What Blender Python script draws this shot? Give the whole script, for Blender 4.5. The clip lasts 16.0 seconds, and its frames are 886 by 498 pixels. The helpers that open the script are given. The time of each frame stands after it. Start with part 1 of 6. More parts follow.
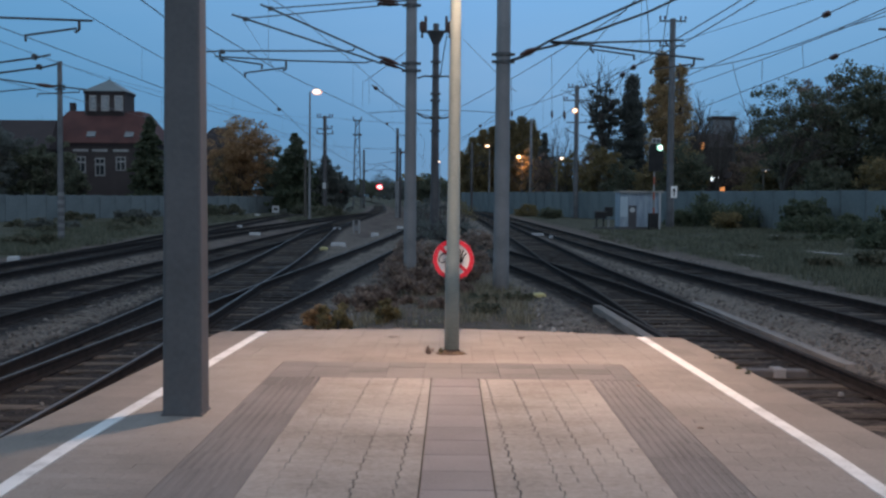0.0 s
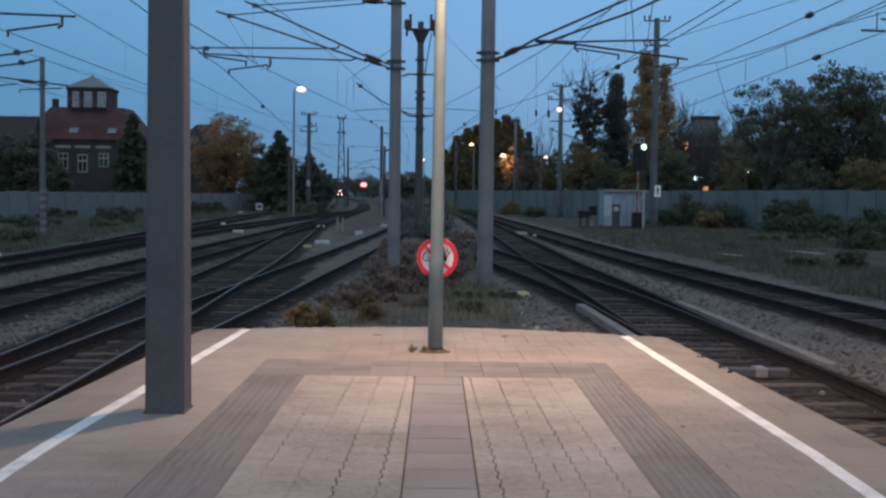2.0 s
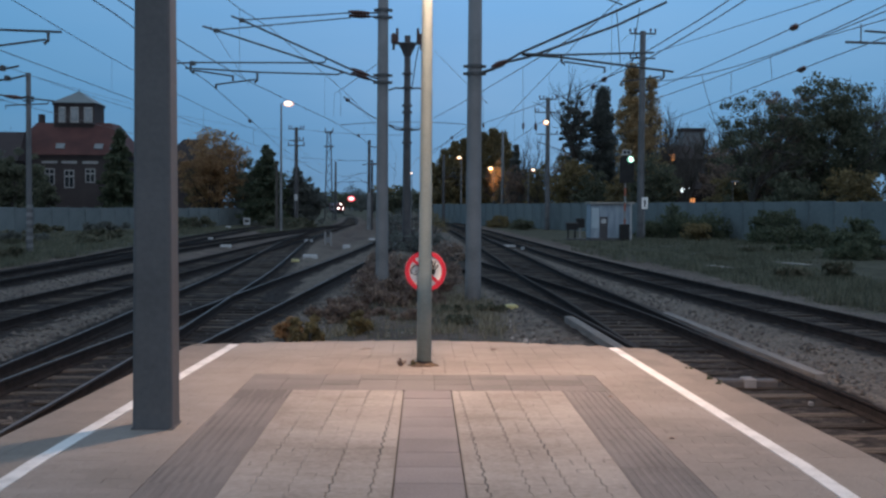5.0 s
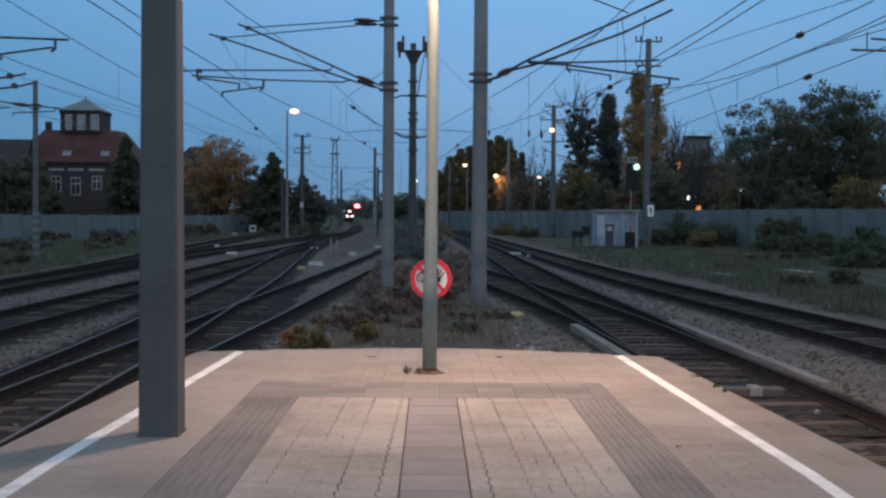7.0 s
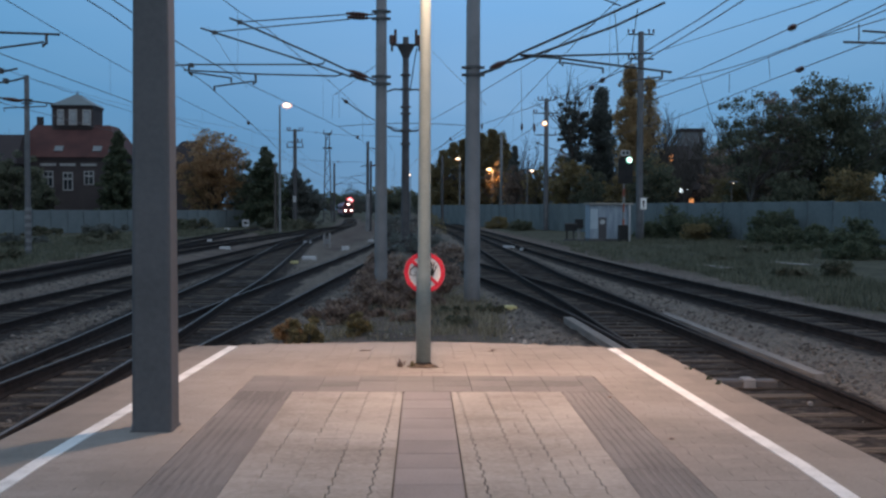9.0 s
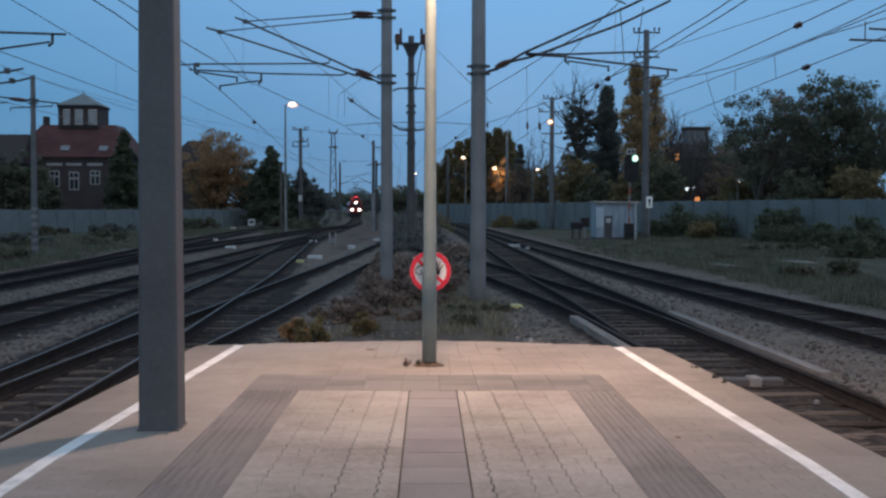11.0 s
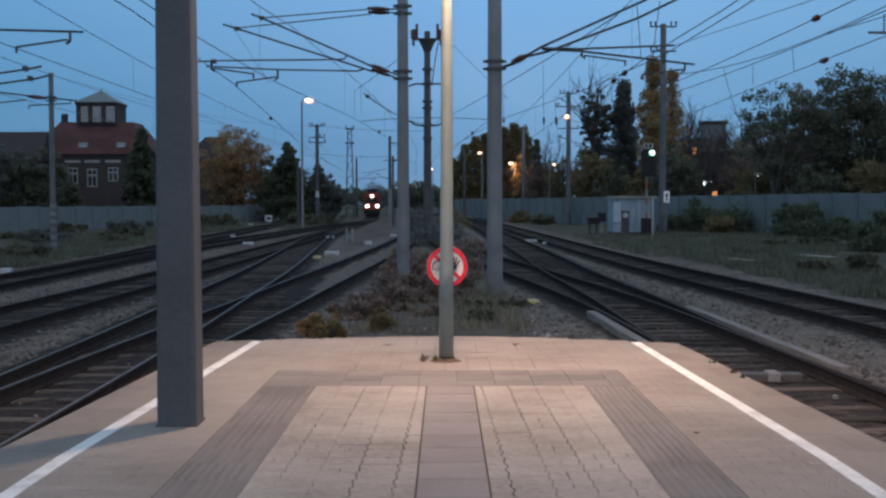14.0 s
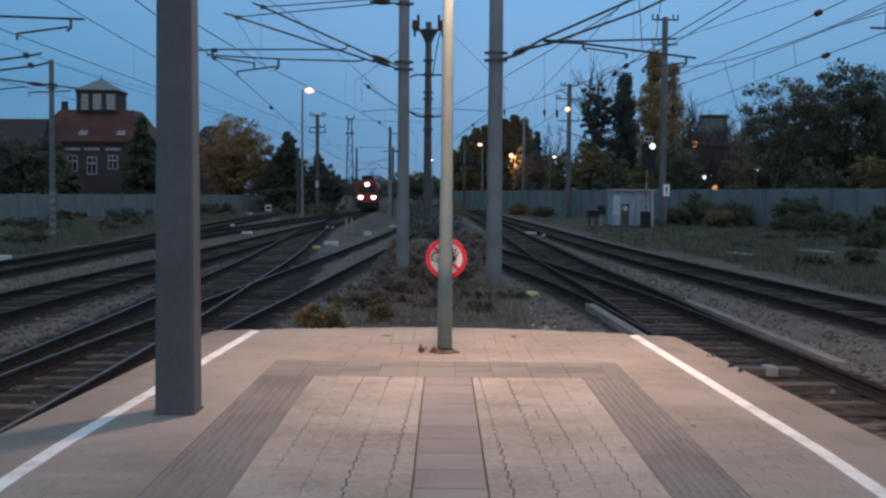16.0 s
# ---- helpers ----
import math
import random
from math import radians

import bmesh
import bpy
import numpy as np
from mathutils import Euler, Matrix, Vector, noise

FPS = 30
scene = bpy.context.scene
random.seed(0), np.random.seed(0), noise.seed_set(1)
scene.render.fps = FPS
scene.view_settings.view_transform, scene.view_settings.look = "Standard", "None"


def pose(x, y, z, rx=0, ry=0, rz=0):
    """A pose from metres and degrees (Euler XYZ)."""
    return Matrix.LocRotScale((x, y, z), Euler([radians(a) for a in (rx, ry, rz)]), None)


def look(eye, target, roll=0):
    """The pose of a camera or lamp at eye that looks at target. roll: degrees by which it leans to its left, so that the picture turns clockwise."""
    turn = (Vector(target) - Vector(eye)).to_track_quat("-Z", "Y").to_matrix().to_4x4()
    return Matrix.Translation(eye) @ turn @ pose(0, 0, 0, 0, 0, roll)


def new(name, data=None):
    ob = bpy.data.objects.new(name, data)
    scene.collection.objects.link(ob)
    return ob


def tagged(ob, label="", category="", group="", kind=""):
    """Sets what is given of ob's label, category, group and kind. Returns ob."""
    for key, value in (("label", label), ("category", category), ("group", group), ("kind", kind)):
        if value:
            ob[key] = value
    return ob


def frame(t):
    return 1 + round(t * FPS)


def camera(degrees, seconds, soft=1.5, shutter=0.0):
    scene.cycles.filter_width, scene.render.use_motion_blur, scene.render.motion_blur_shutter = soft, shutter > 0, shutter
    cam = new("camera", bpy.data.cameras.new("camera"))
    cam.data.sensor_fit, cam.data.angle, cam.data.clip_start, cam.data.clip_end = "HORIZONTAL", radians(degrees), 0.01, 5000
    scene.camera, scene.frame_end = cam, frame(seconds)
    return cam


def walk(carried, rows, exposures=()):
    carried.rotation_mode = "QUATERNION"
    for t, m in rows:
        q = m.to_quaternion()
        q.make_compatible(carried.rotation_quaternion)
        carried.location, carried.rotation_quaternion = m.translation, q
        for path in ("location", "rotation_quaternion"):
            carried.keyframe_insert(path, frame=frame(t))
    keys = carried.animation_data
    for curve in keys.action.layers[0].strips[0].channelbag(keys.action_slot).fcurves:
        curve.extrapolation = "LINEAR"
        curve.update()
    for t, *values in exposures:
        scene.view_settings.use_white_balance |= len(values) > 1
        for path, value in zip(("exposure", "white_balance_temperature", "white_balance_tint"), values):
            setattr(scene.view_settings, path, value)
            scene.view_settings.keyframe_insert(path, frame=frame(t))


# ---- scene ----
# All heights are above the rail heads of the running tracks; y points along the platform.
cam = camera(43.2, 16.0, soft=2.5)
EYE = (0.0, 0.0, 2.09)
ROWS = [
    (0, 0.462, -2.693, -0.500),
    (0.5, 0.392, -2.845, -0.784),
    (1, 0.142, -2.983, -0.622),
    (1.5, -0.099, -2.938, -0.720),
    (2, -0.350, -2.774, -0.762),
    (2.5, -0.321, -2.886, -0.592),
    (3, -0.381, -2.745, -0.225),
    (3.5, -0.349, -2.653, -0.251),
    (4, -0.330, -2.423, -0.229),
    (4.5, -0.409, -2.329, -0.112),
    (5, -0.975, -2.087, -0.406),
    (5.2, -1.200, -1.946, -0.408),
    (7.5, -0.612, -1.704, -0.451),
    (8, -0.841, -1.776, -0.309),
    (8.5, -1.088, -1.779, -0.246),
    (9, -1.036, -2.025, -0.217),
    (11.5, -0.696, -2.122, -0.120),
    (12, -0.585, -2.203, -0.143),
    (12.5, -0.311, -2.158, -0.095),
    (13, -0.292, -2.245, -0.061),
    (13.5, -0.225, -2.363, 0.137),
    (14, 0.104, -2.318, 0.118),
    (14.5, 0.276, -2.439, -0.061),
    (15, 0.180, -2.406, -0.312),
    (15.5, 0.084, -2.546, -0.412),
    (16, 0.091, -2.762, -0.457),
]
walk(cam, [(t, pose(*EYE, 90 + pitch, roll, yaw)) for t, yaw, pitch, roll in ROWS])

# ---- light: clear dusk sky, the sun already set, one platform lamp ----
world = bpy.data.worlds.new("dusk")
scene.world = world
world.use_nodes = True
wn, wl = world.node_tree.nodes, world.node_tree.links
co_ = wn.new("ShaderNodeTexCoord")
sep = wn.new("ShaderNodeSeparateXYZ")
ramp_ = wn.new("ShaderNodeValToRGB")
wl.new(co_.outputs["Generated"], sep.inputs["Vector"])
wl.new(sep.outputs["Z"], ramp_.inputs["Fac"])
el = ramp_.color_ramp.elements
el[0].position, el[0].color = 0.0, (0.105, 0.215, 0.36, 1)
el[1].position, el[1].color = 1.0, (0.40, 0.45, 0.53, 1)
el.new(0.08).color = (0.114, 0.262, 0.46, 1)
el.new(0.20).color = (0.145, 0.338, 0.61, 1)
el.new(0.42).color = (0.27, 0.39, 0.58, 1)
# faint high cloud, long streaks
haze, veil, map_ = wn.new("ShaderNodeTexNoise"), wn.new("ShaderNodeMix"), wn.new("ShaderNodeMapping")
map_.inputs["Scale"].default_value = (2.0, 2.0, 9.0)
wl.new(co_.outputs["Generated"], map_.inputs["Vector"])
wl.new(map_.outputs["Vector"], haze.inputs["Vector"])
haze.inputs["Scale"].default_value, haze.inputs["Detail"].default_value = 1.6, 3
soft_ = wn.new("ShaderNodeMapRange")
soft_.inputs["From Min"].default_value, soft_.inputs["From Max"].default_value = 0.35, 0.75
soft_.inputs["To Max"].default_value = 0.22
wl.new(haze.outputs["Fac"], soft_.inputs["Value"])
veil.data_type = "RGBA"
wl.new(soft_.outputs["Result"], veil.inputs["Factor"])
wl.new(ramp_.outputs["Color"], veil.inputs["A"])
veil.inputs["B"].default_value = (0.26, 0.40, 0.58, 1)
# afterglow low in the sky on the side where the sun has set, behind the platform
dusk_y, dusk_z, dusk_f, dusk = wn.new("ShaderNodeMapRange"), wn.new("ShaderNodeMapRange"), wn.new("ShaderNodeMath"), wn.new("ShaderNodeMix")
dusk_y.inputs["From Min"].default_value, dusk_y.inputs["From Max"].default_value = 0.2, -0.9
dusk_z.inputs["From Min"].default_value, dusk_z.inputs["From Max"].default_value = 0.75, 0.05
wl.new(sep.outputs["Y"], dusk_y.inputs["Value"])
wl.new(sep.outputs["Z"], dusk_z.inputs["Value"])
dusk_f.operation = "MULTIPLY"
wl.new(dusk_y.outputs["Result"], dusk_f.inputs[0])
wl.new(dusk_z.outputs["Result"], dusk_f.inputs[1])
dusk.data_type = "RGBA"
wl.new(dusk_f.outputs[0], dusk.inputs["Factor"])
wl.new(veil.outputs["Result"], dusk.inputs["A"])
dusk.inputs["B"].default_value = (0.62, 0.69, 0.82, 1)
bg = wn["Background"]
# the last light is a little pinker and brighter ahead, deeper blue to the sides
side_x, tint, tinted = wn.new("ShaderNodeMapRange"), wn.new("ShaderNodeValToRGB"), wn.new("ShaderNodeMix")
side_x.inputs["From Min"].default_value, side_x.inputs["From Max"].default_value = -0.5, 0.5
wl.new(sep.outputs["X"], side_x.inputs["Value"])
wl.new(side_x.outputs["Result"], tint.inputs["Fac"])
te = tint.color_ramp.elements
te[0].position, te[0].color = 0.14, (0.66, 0.76, 0.77, 1)
te[1].position, te[1].color = 0.88, (0.86, 0.862, 0.845, 1)
te.new(0.35).color = (0.82, 0.84, 0.85, 1)
te.new(0.53).color = (1.0, 0.95, 0.945, 1)
te.new(0.66).color = (1.03, 0.970, 0.940, 1)
tinted.data_type, tinted.blend_type = "RGBA", "MULTIPLY"
tinted.inputs["Factor"].default_value = 1.0
wl.new(dusk.outputs["Result"], tinted.inputs["A"])
wl.new(tint.outputs["Color"], tinted.inputs["B"])
wl.new(tinted.outputs["Result"], bg.inputs["Color"])
bg.inputs["Strength"].default_value = 1.22 * 1.15

sun = bpy.data.lights.new("sun", "SUN")
sun.energy, sun.angle, sun.color = 0.02, radians(30), (0.75, 0.85, 1.0)
new("sun", sun).matrix_world = look((0, 0, 60), (6, 30, 0))


# ---- materials ----
def mat(name, colours, scale=4.0, rough=0.7, metal=0.0, bump=0.0, fine=40.0, vary=0.0, stretch=(1, 1, 1), emit=None, spec=0.4, thin=0.0):
    """A surface of two or three colours mixed by coarse and fine noise, with fine relief."""
    m = bpy.data.materials.new(name)
    m.use_nodes = True
    n, l = m.node_tree.nodes, m.node_tree.links
    p = n["Principled BSDF"]
    p.inputs["Roughness"].default_value, p.inputs["Metallic"].default_value = rough, metal
    p.inputs["Specular IOR Level"].default_value = spec
    if emit:
        p.inputs["Base Color"].default_value = (*colours[0], 1)
        p.inputs["Emission Color"].default_value, p.inputs["Emission Strength"].default_value = (*emit[0], 1), emit[1]
        return m
    co, mp = n.new("ShaderNodeTexCoord"), n.new("ShaderNodeMapping")
    mp.inputs["Scale"].default_value = stretch
    l.new(co.outputs["Object"], mp.inputs["Vector"])
    a, b, mix, ramp = n.new("ShaderNodeTexNoise"), n.new("ShaderNodeTexNoise"), n.new("ShaderNodeMath"), n.new("ShaderNodeValToRGB")
    a.inputs["Scale"].default_value, b.inputs["Scale"].default_value = scale, fine
    a.inputs["Detail"].default_value = b.inputs["Detail"].default_value = 6
    for x in (a, b):
        l.new(mp.outputs["Vector"], x.inputs["Vector"])
    mix.operation = "MULTIPLY_ADD"
    mix.inputs[1].default_value = 0.35
    l.new(b.outputs["Fac"], mix.inputs[0])
    half = n.new("ShaderNodeMath")
    half.operation = "MULTIPLY"
    half.inputs[1].default_value = 0.65
    l.new(a.outputs["Fac"], half.inputs[0])
    l.new(half.outputs[0], mix.inputs[2])
    fac = mix.outputs[0]
    if vary:
        info, add = n.new("ShaderNodeObjectInfo"), n.new("ShaderNodeMath")
        isle, both = n.new("ShaderNodeNewGeometry"), n.new("ShaderNodeMath")
        both.operation = "ADD"
        l.new(info.outputs["Random"], both.inputs[0])
        l.new(isle.outputs["Random Per Island"], both.inputs[1])
        frac = n.new("ShaderNodeMath")
        frac.operation = "FRACT"
        l.new(both.outputs[0], frac.inputs[0])
        add.operation = "MULTIPLY_ADD"
        add.inputs[1].default_value = vary
        l.new(frac.outputs[0], add.inputs[0])
        l.new(fac, add.inputs[2])
        sub = n.new("ShaderNodeMath")
        sub.operation = "SUBTRACT"
        sub.inputs[1].default_value = vary / 2
        l.new(add.outputs[0], sub.inputs[0])
        fac = sub.outputs[0]
    e = ramp.color_ramp.elements
    e[0].position, e[1].position = 0.36, 0.64
    e[0].color, e[1].color = (*colours[0], 1), (*colours[-1], 1)
    if len(colours) == 3:
        e.new(0.5).color = (*colours[1], 1)
    l.new(fac, ramp.inputs["Fac"])
    l.new(ramp.outputs["Color"], p.inputs["Base Color"])
    if thin:
        # light passing through thin leaves
        tr, both_ = n.new("ShaderNodeBsdfTranslucent"), n.new("ShaderNodeMixShader")
        l.new(ramp.outputs["Color"], tr.inputs["Color"])
        both_.inputs["Fac"].default_value = thin
        l.new(p.outputs["BSDF"], both_.inputs[1])
        l.new(tr.outputs["BSDF"], both_.inputs[2])
        l.new(both_.outputs["Shader"], n["Material Output"].inputs["Surface"])
    if bump:
        bm_ = n.new("ShaderNodeBump")
        bm_.inputs["Strength"].default_value, bm_.inputs["Distance"].default_value = bump, 0.02
        l.new(b.outputs["Fac"], bm_.inputs["Height"])
        l.new(bm_.outputs["Normal"], p.inputs["Normal"])
    return m


M_PAVER = mat("paver", [(0.186, 0.166, 0.147), (0.260, 0.235, 0.211), (0.330, 0.301, 0.273)], 1.3, 0.85, bump=0.25, fine=30, vary=0.06)
M_FIELD = mat("edge_paving", [(0.180, 0.159, 0.141), (0.230, 0.205, 0.184), (0.282, 0.253, 0.229)], 0.8, 0.85, bump=0.3, fine=70, vary=0.07)
M_KERB = mat("kerb_slab", [(0.152, 0.132, 0.114), (0.196, 0.172, 0.150), (0.240, 0.212, 0.186)], 0.9, 0.85, bump=0.3, fine=70, vary=0.12)
M_BAND = mat("ribbed_tile", [(0.110, 0.101, 0.096), (0.146, 0.134, 0.127), (0.180, 0.167, 0.158)], 1.2, 0.8, bump=0.25, fine=60, vary=0.2)
M_SLAB = mat("strip_slab", [(0.160, 0.142, 0.138), (0.202, 0.181, 0.178), (0.235, 0.215, 0.209)], 1.2, 0.8, bump=0.2, fine=60, vary=0.18)
M_JOINT = mat("joint_sand", [(0.05, 0.045, 0.04), (0.10, 0.09, 0.075)], 3, 0.95, bump=0.4)
M_CONC = mat("concrete", [(0.20, 0.19, 0.175), (0.27, 0.26, 0.24), (0.33, 0.32, 0.30)], 0.7, 0.9, bump=0.3, fine=30)
M_LINE = mat("white_line_paint", [(0.45, 0.45, 0.44), (0.64, 0.64, 0.63), (0.70, 0.70, 0.69)], 5, 0.6, bump=0.15, fine=45)
M_PILLAR = mat("grey_painted_steel", [(0.066, 0.068, 0.072), (0.082, 0.084, 0.089), (0.096, 0.098, 0.104)], 1.5, 0.55, bump=0.12, fine=25)
M_POST = mat("pale_lamp_post_paint", [(0.150, 0.188, 0.186), (0.206, 0.250, 0.246)], 2.5, 0.5, bump=0.08)
M_MAST = mat("weathered_galvanised_steel", [(0.13, 0.135, 0.14), (0.18, 0.185, 0.19), (0.22, 0.22, 0.23)], 1.2, 0.7, bump=0.1)
M_POLE = mat("dull_weathered_steel", [(0.075, 0.078, 0.082), (0.105, 0.108, 0.114), (0.135, 0.136, 0.142)], 1.2, 0.75, bump=0.1)
M_MASTD = mat("dark_rusted_steel", [(0.05, 0.05, 0.055), (0.09, 0.085, 0.085)], 2.0, 0.7, bump=0.1)
M_TUBE = mat("cantilever_tube", [(0.06, 0.065, 0.07), (0.11, 0.115, 0.12)], 4, 0.55, metal=0.3)
M_INSUL = mat("brown_porcelain", [(0.055, 0.025, 0.02), (0.09, 0.04, 0.03)], 6, 0.3)
M_WIRE = mat("oxidised_copper_wire", [(0.07, 0.07, 0.075), (0.11, 0.115, 0.115)], 3, 0.6)
M_RAIL = mat("rail_head_steel", [(0.060, 0.056, 0.055), (0.130, 0.124, 0.122)], 0.6, 0.5, metal=0.45)
M_RAILDULL = mat("dull_rail_head", [(0.030, 0.027, 0.026), (0.060, 0.054, 0.052)], 0.6, 0.8, spec=0.15)
M_RUST = mat("rusty_rail_side", [(0.018, 0.0165, 0.0165), (0.034, 0.029, 0.028)], 5, 0.9, bump=0.2, spec=0.08)
M_SLEEPER = mat("tarred_timber", [(0.020, 0.017, 0.016), (0.046, 0.040, 0.035), (0.120, 0.104, 0.090)], 3, 0.9, bump=0.5, fine=25, spec=0.06, vary=0.26, stretch=(0.4, 4, 4))
M_STONE = mat("ballast_stone", [(0.072, 0.066, 0.061), (0.110, 0.101, 0.094), (0.155, 0.143, 0.134)], 2, 0.9, bump=0.3, vary=0.8)
M_BOARD = mat("weathered_grey_plank", [(0.13, 0.122, 0.115), (0.23, 0.215, 0.20)], 2, 0.85, bump=0.4, stretch=(6, 0.5, 6))
M_WALL = mat("concrete_fence_panel", [(0.094, 0.117, 0.124), (0.131, 0.160, 0.167), (0.161, 0.194, 0.201)], 0.4, 0.9, bump=0.2, fine=8, vary=0.10)
# red lowered and blue raised to put some distant haze into the colour
M_LEAF_G = mat("dark_green_leaf", [(0.086, 0.098, 0.068), (0.126, 0.140, 0.097), (0.166, 0.172, 0.118)], 0.4, 0.7, vary=0.5, thin=0.55)
M_RUBBLE = mat("pale_broken_stone", [(0.150, 0.140, 0.130), (0.260, 0.245, 0.228), (0.380, 0.360, 0.336)], 3, 0.9, bump=0.3, vary=0.8)
M_DIRT = mat("brown_dirt", [(0.045, 0.034, 0.026), (0.085, 0.062, 0.045), (0.13, 0.092, 0.062)], 14, 0.95, bump=0.6, fine=60)
M_SHRUB = mat("deep_green_leaf", [(0.060, 0.078, 0.050), (0.094, 0.115, 0.072), (0.132, 0.148, 0.094)], 0.4, 0.8, vary=0.5, thin=0.5)
# needles likewise lightened and blued in place of haze
M_LEAF_C = mat("conifer_needles", [(0.118, 0.130, 0.120), (0.168, 0.182, 0.166)], 0.5, 0.8, vary=0.4, thin=0.55)
M_LEAF_Y = mat("autumn_ochre_leaf", [(0.264, 0.160, 0.088), (0.369, 0.226, 0.121), (0.474, 0.302, 0.155)], 0.4, 0.7, vary=0.5, thin=0.55)
M_LEAF_P = mat("yellowing_poplar_leaf", [(0.30, 0.205, 0.110), (0.41, 0.285, 0.15), (0.50, 0.36, 0.19)], 0.4, 0.7, vary=0.5, thin=0.55)
M_LEAF_O = mat("olive_brown_leaf", [(0.151, 0.126, 0.067), (0.218, 0.176, 0.092), (0.286, 0.218, 0.101)], 0.3, 0.7, vary=0.5, thin=0.55)
M_LEAF_R = mat("rust_brown_leaf", [(0.160, 0.117, 0.102), (0.240, 0.176, 0.148), (0.310, 0.232, 0.176)], 0.6, 0.75, vary=0.5, thin=0.55)
M_GRASS = mat("dull_grass", [(0.080, 0.086, 0.060), (0.128, 0.132, 0.092), (0.185, 0.178, 0.128)], 0.6, 0.85, vary=0.5, thin=0.55)
M_STRAW = mat("dry_olive_grass", [(0.150, 0.132, 0.090), (0.230, 0.200, 0.138), (0.310, 0.270, 0.190)], 0.6, 0.85, vary=0.5, thin=0.55)
M_BARK = mat("bark", [(0.06, 0.052, 0.046), (0.10, 0.09, 0.08)], 2, 0.9, bump=0.5, stretch=(3, 3, 0.5))
M_BRICK = mat("dark_brick", [(0.042, 0.034, 0.035), (0.064, 0.052, 0.051)], 0.5, 0.9, fine=20)
M_RENDERED = mat("grey_rendered_wall", [(0.13, 0.14, 0.155), (0.18, 0.19, 0.205)], 0.4, 0.9, fine=10)
M_ROOF = mat("red_roof_tile", [(0.050, 0.020, 0.020), (0.074, 0.029, 0.027), (0.095, 0.038, 0.034)], 0.5, 0.8, fine=15, bump=0.3)
M_ROOFD = mat("dark_roof", [(0.025, 0.020, 0.022), (0.040, 0.030, 0.032)], 0.5, 0.8, fine=12)
M_SLATE = mat("zinc_roof", [(0.10, 0.135, 0.15), (0.155, 0.19, 0.205)], 0.5, 0.5)
M_TRIM = mat("pale_window_paint", [(0.24, 0.24, 0.24), (0.34, 0.34, 0.33)], 2, 0.6)
M_OLDWHITE = mat("dirty_white_paint", [(0.17, 0.17, 0.17), (0.27, 0.27, 0.26)], 3, 0.7, bump=0.2)
M_MARK = mat("dulled_marker_paint", [(0.34, 0.35, 0.36), (0.50, 0.51, 0.51)], 4, 0.7, bump=0.15)
M_DARK = mat("black_paint", [(0.012, 0.012, 0.013), (0.025, 0.025, 0.026)], 3, 0.6, spec=0.2)
M_HUTWALL = mat("weathered_blue_grey_sheet", [(0.17, 0.215, 0.265), (0.24, 0.295, 0.35), (0.31, 0.37, 0.42)], 1.4, 0.65, bump=0.1, stretch=(3, 3, 0.5))
M_HUT = mat("pale_blue_sheet_steel", [(0.30, 0.38, 0.44), (0.42, 0.50, 0.55)], 1.0, 0.6, bump=0.1)
M_WHITE = mat("white_enamel", [(0.80, 0.79, 0.76), (0.87, 0.86, 0.83)], 3, 0.4)
M_RED = mat("red_enamel", [(0.62, 0.02, 0.045), (0.74, 0.035, 0.065)], 4, 0.4)
M_BANDRED = mat("faded_red_paint", [(0.24, 0.06, 0.035), (0.34, 0.10, 0.06)], 4, 0.6)
M_TRAINRED = mat("red_train_paint", [(0.17, 0.012, 0.014), (0.24, 0.020, 0.022)], 1, 0.35)
M_TRAINGREY = mat("grey_train_paint", [(0.035, 0.035, 0.04), (0.06, 0.06, 0.065)], 1, 0.45)
M_YELLOW = mat("yellow_marker_paint", [(0.36, 0.33, 0.14), (0.5, 0.46, 0.22)], 5, 0.6)
M_GLASS = mat("dark_window_glass", [(0.02, 0.025, 0.03), (0.03, 0.035, 0.04)], 1, 0.08, spec=0.8)
# the sky mirrored in these panes is partly put into a pale base colour
M_PALEGLASS = mat("sky_lit_glass", [(0.10, 0.12, 0.14), (0.16, 0.18, 0.2)], 1, 0.1, spec=0.9)
E_WARM = mat("sodium_lamp_glow", [(0.8, 0.6, 0.4)], emit=((1.0, 0.40, 0.14), 0.95))
E_PINK = mat("pinkish_lamp_glow", [(0.8, 0.7, 0.6)], emit=((1.0, 0.50, 0.42), 1.0))
E_BULB = mat("lamp_core_glow", [(0.9, 0.85, 0.8)], emit=((1.0, 0.80, 0.55), 3.0))
E_RED = mat("red_signal_glow", [(0.8, 0.1, 0.1)], emit=((1.0, 0.05, 0.08), 1.1))
E_REDCORE = mat("red_signal_core", [(0.8, 0.4, 0.4)], emit=((1.0, 0.62, 0.62), 2.2))
E_GREEN = mat("green_signal_glow", [(0.6, 0.8, 0.7)], emit=((0.30, 0.95, 0.68), 0.8))
E_GREENCORE = mat("green_signal_core", [(0.6, 0.8, 0.7)], emit=((0.8, 1.0, 0.92), 3.0))
# reddish lens bloom round the headlights, given as a glowing surface
E_HALO = mat("headlight_bloom_glow", [(0.6, 0.2, 0.2)], emit=((1.0, 0.30, 0.26), 0.45))
E_HEAD = mat("headlight_glow", [(0.9, 0.85, 0.8)], emit=((1.0, 0.88, 0.78), 6.0))
E_ORANGE = mat("orange_window_glow", [(0.5, 0.3, 0.1)], emit=((1.0, 0.38, 0.12), 0.8))
E_COOL = mat("cool_lamp_glow", [(0.7, 0.75, 0.8)], emit=((0.85, 0.95, 1.0), 2.5))


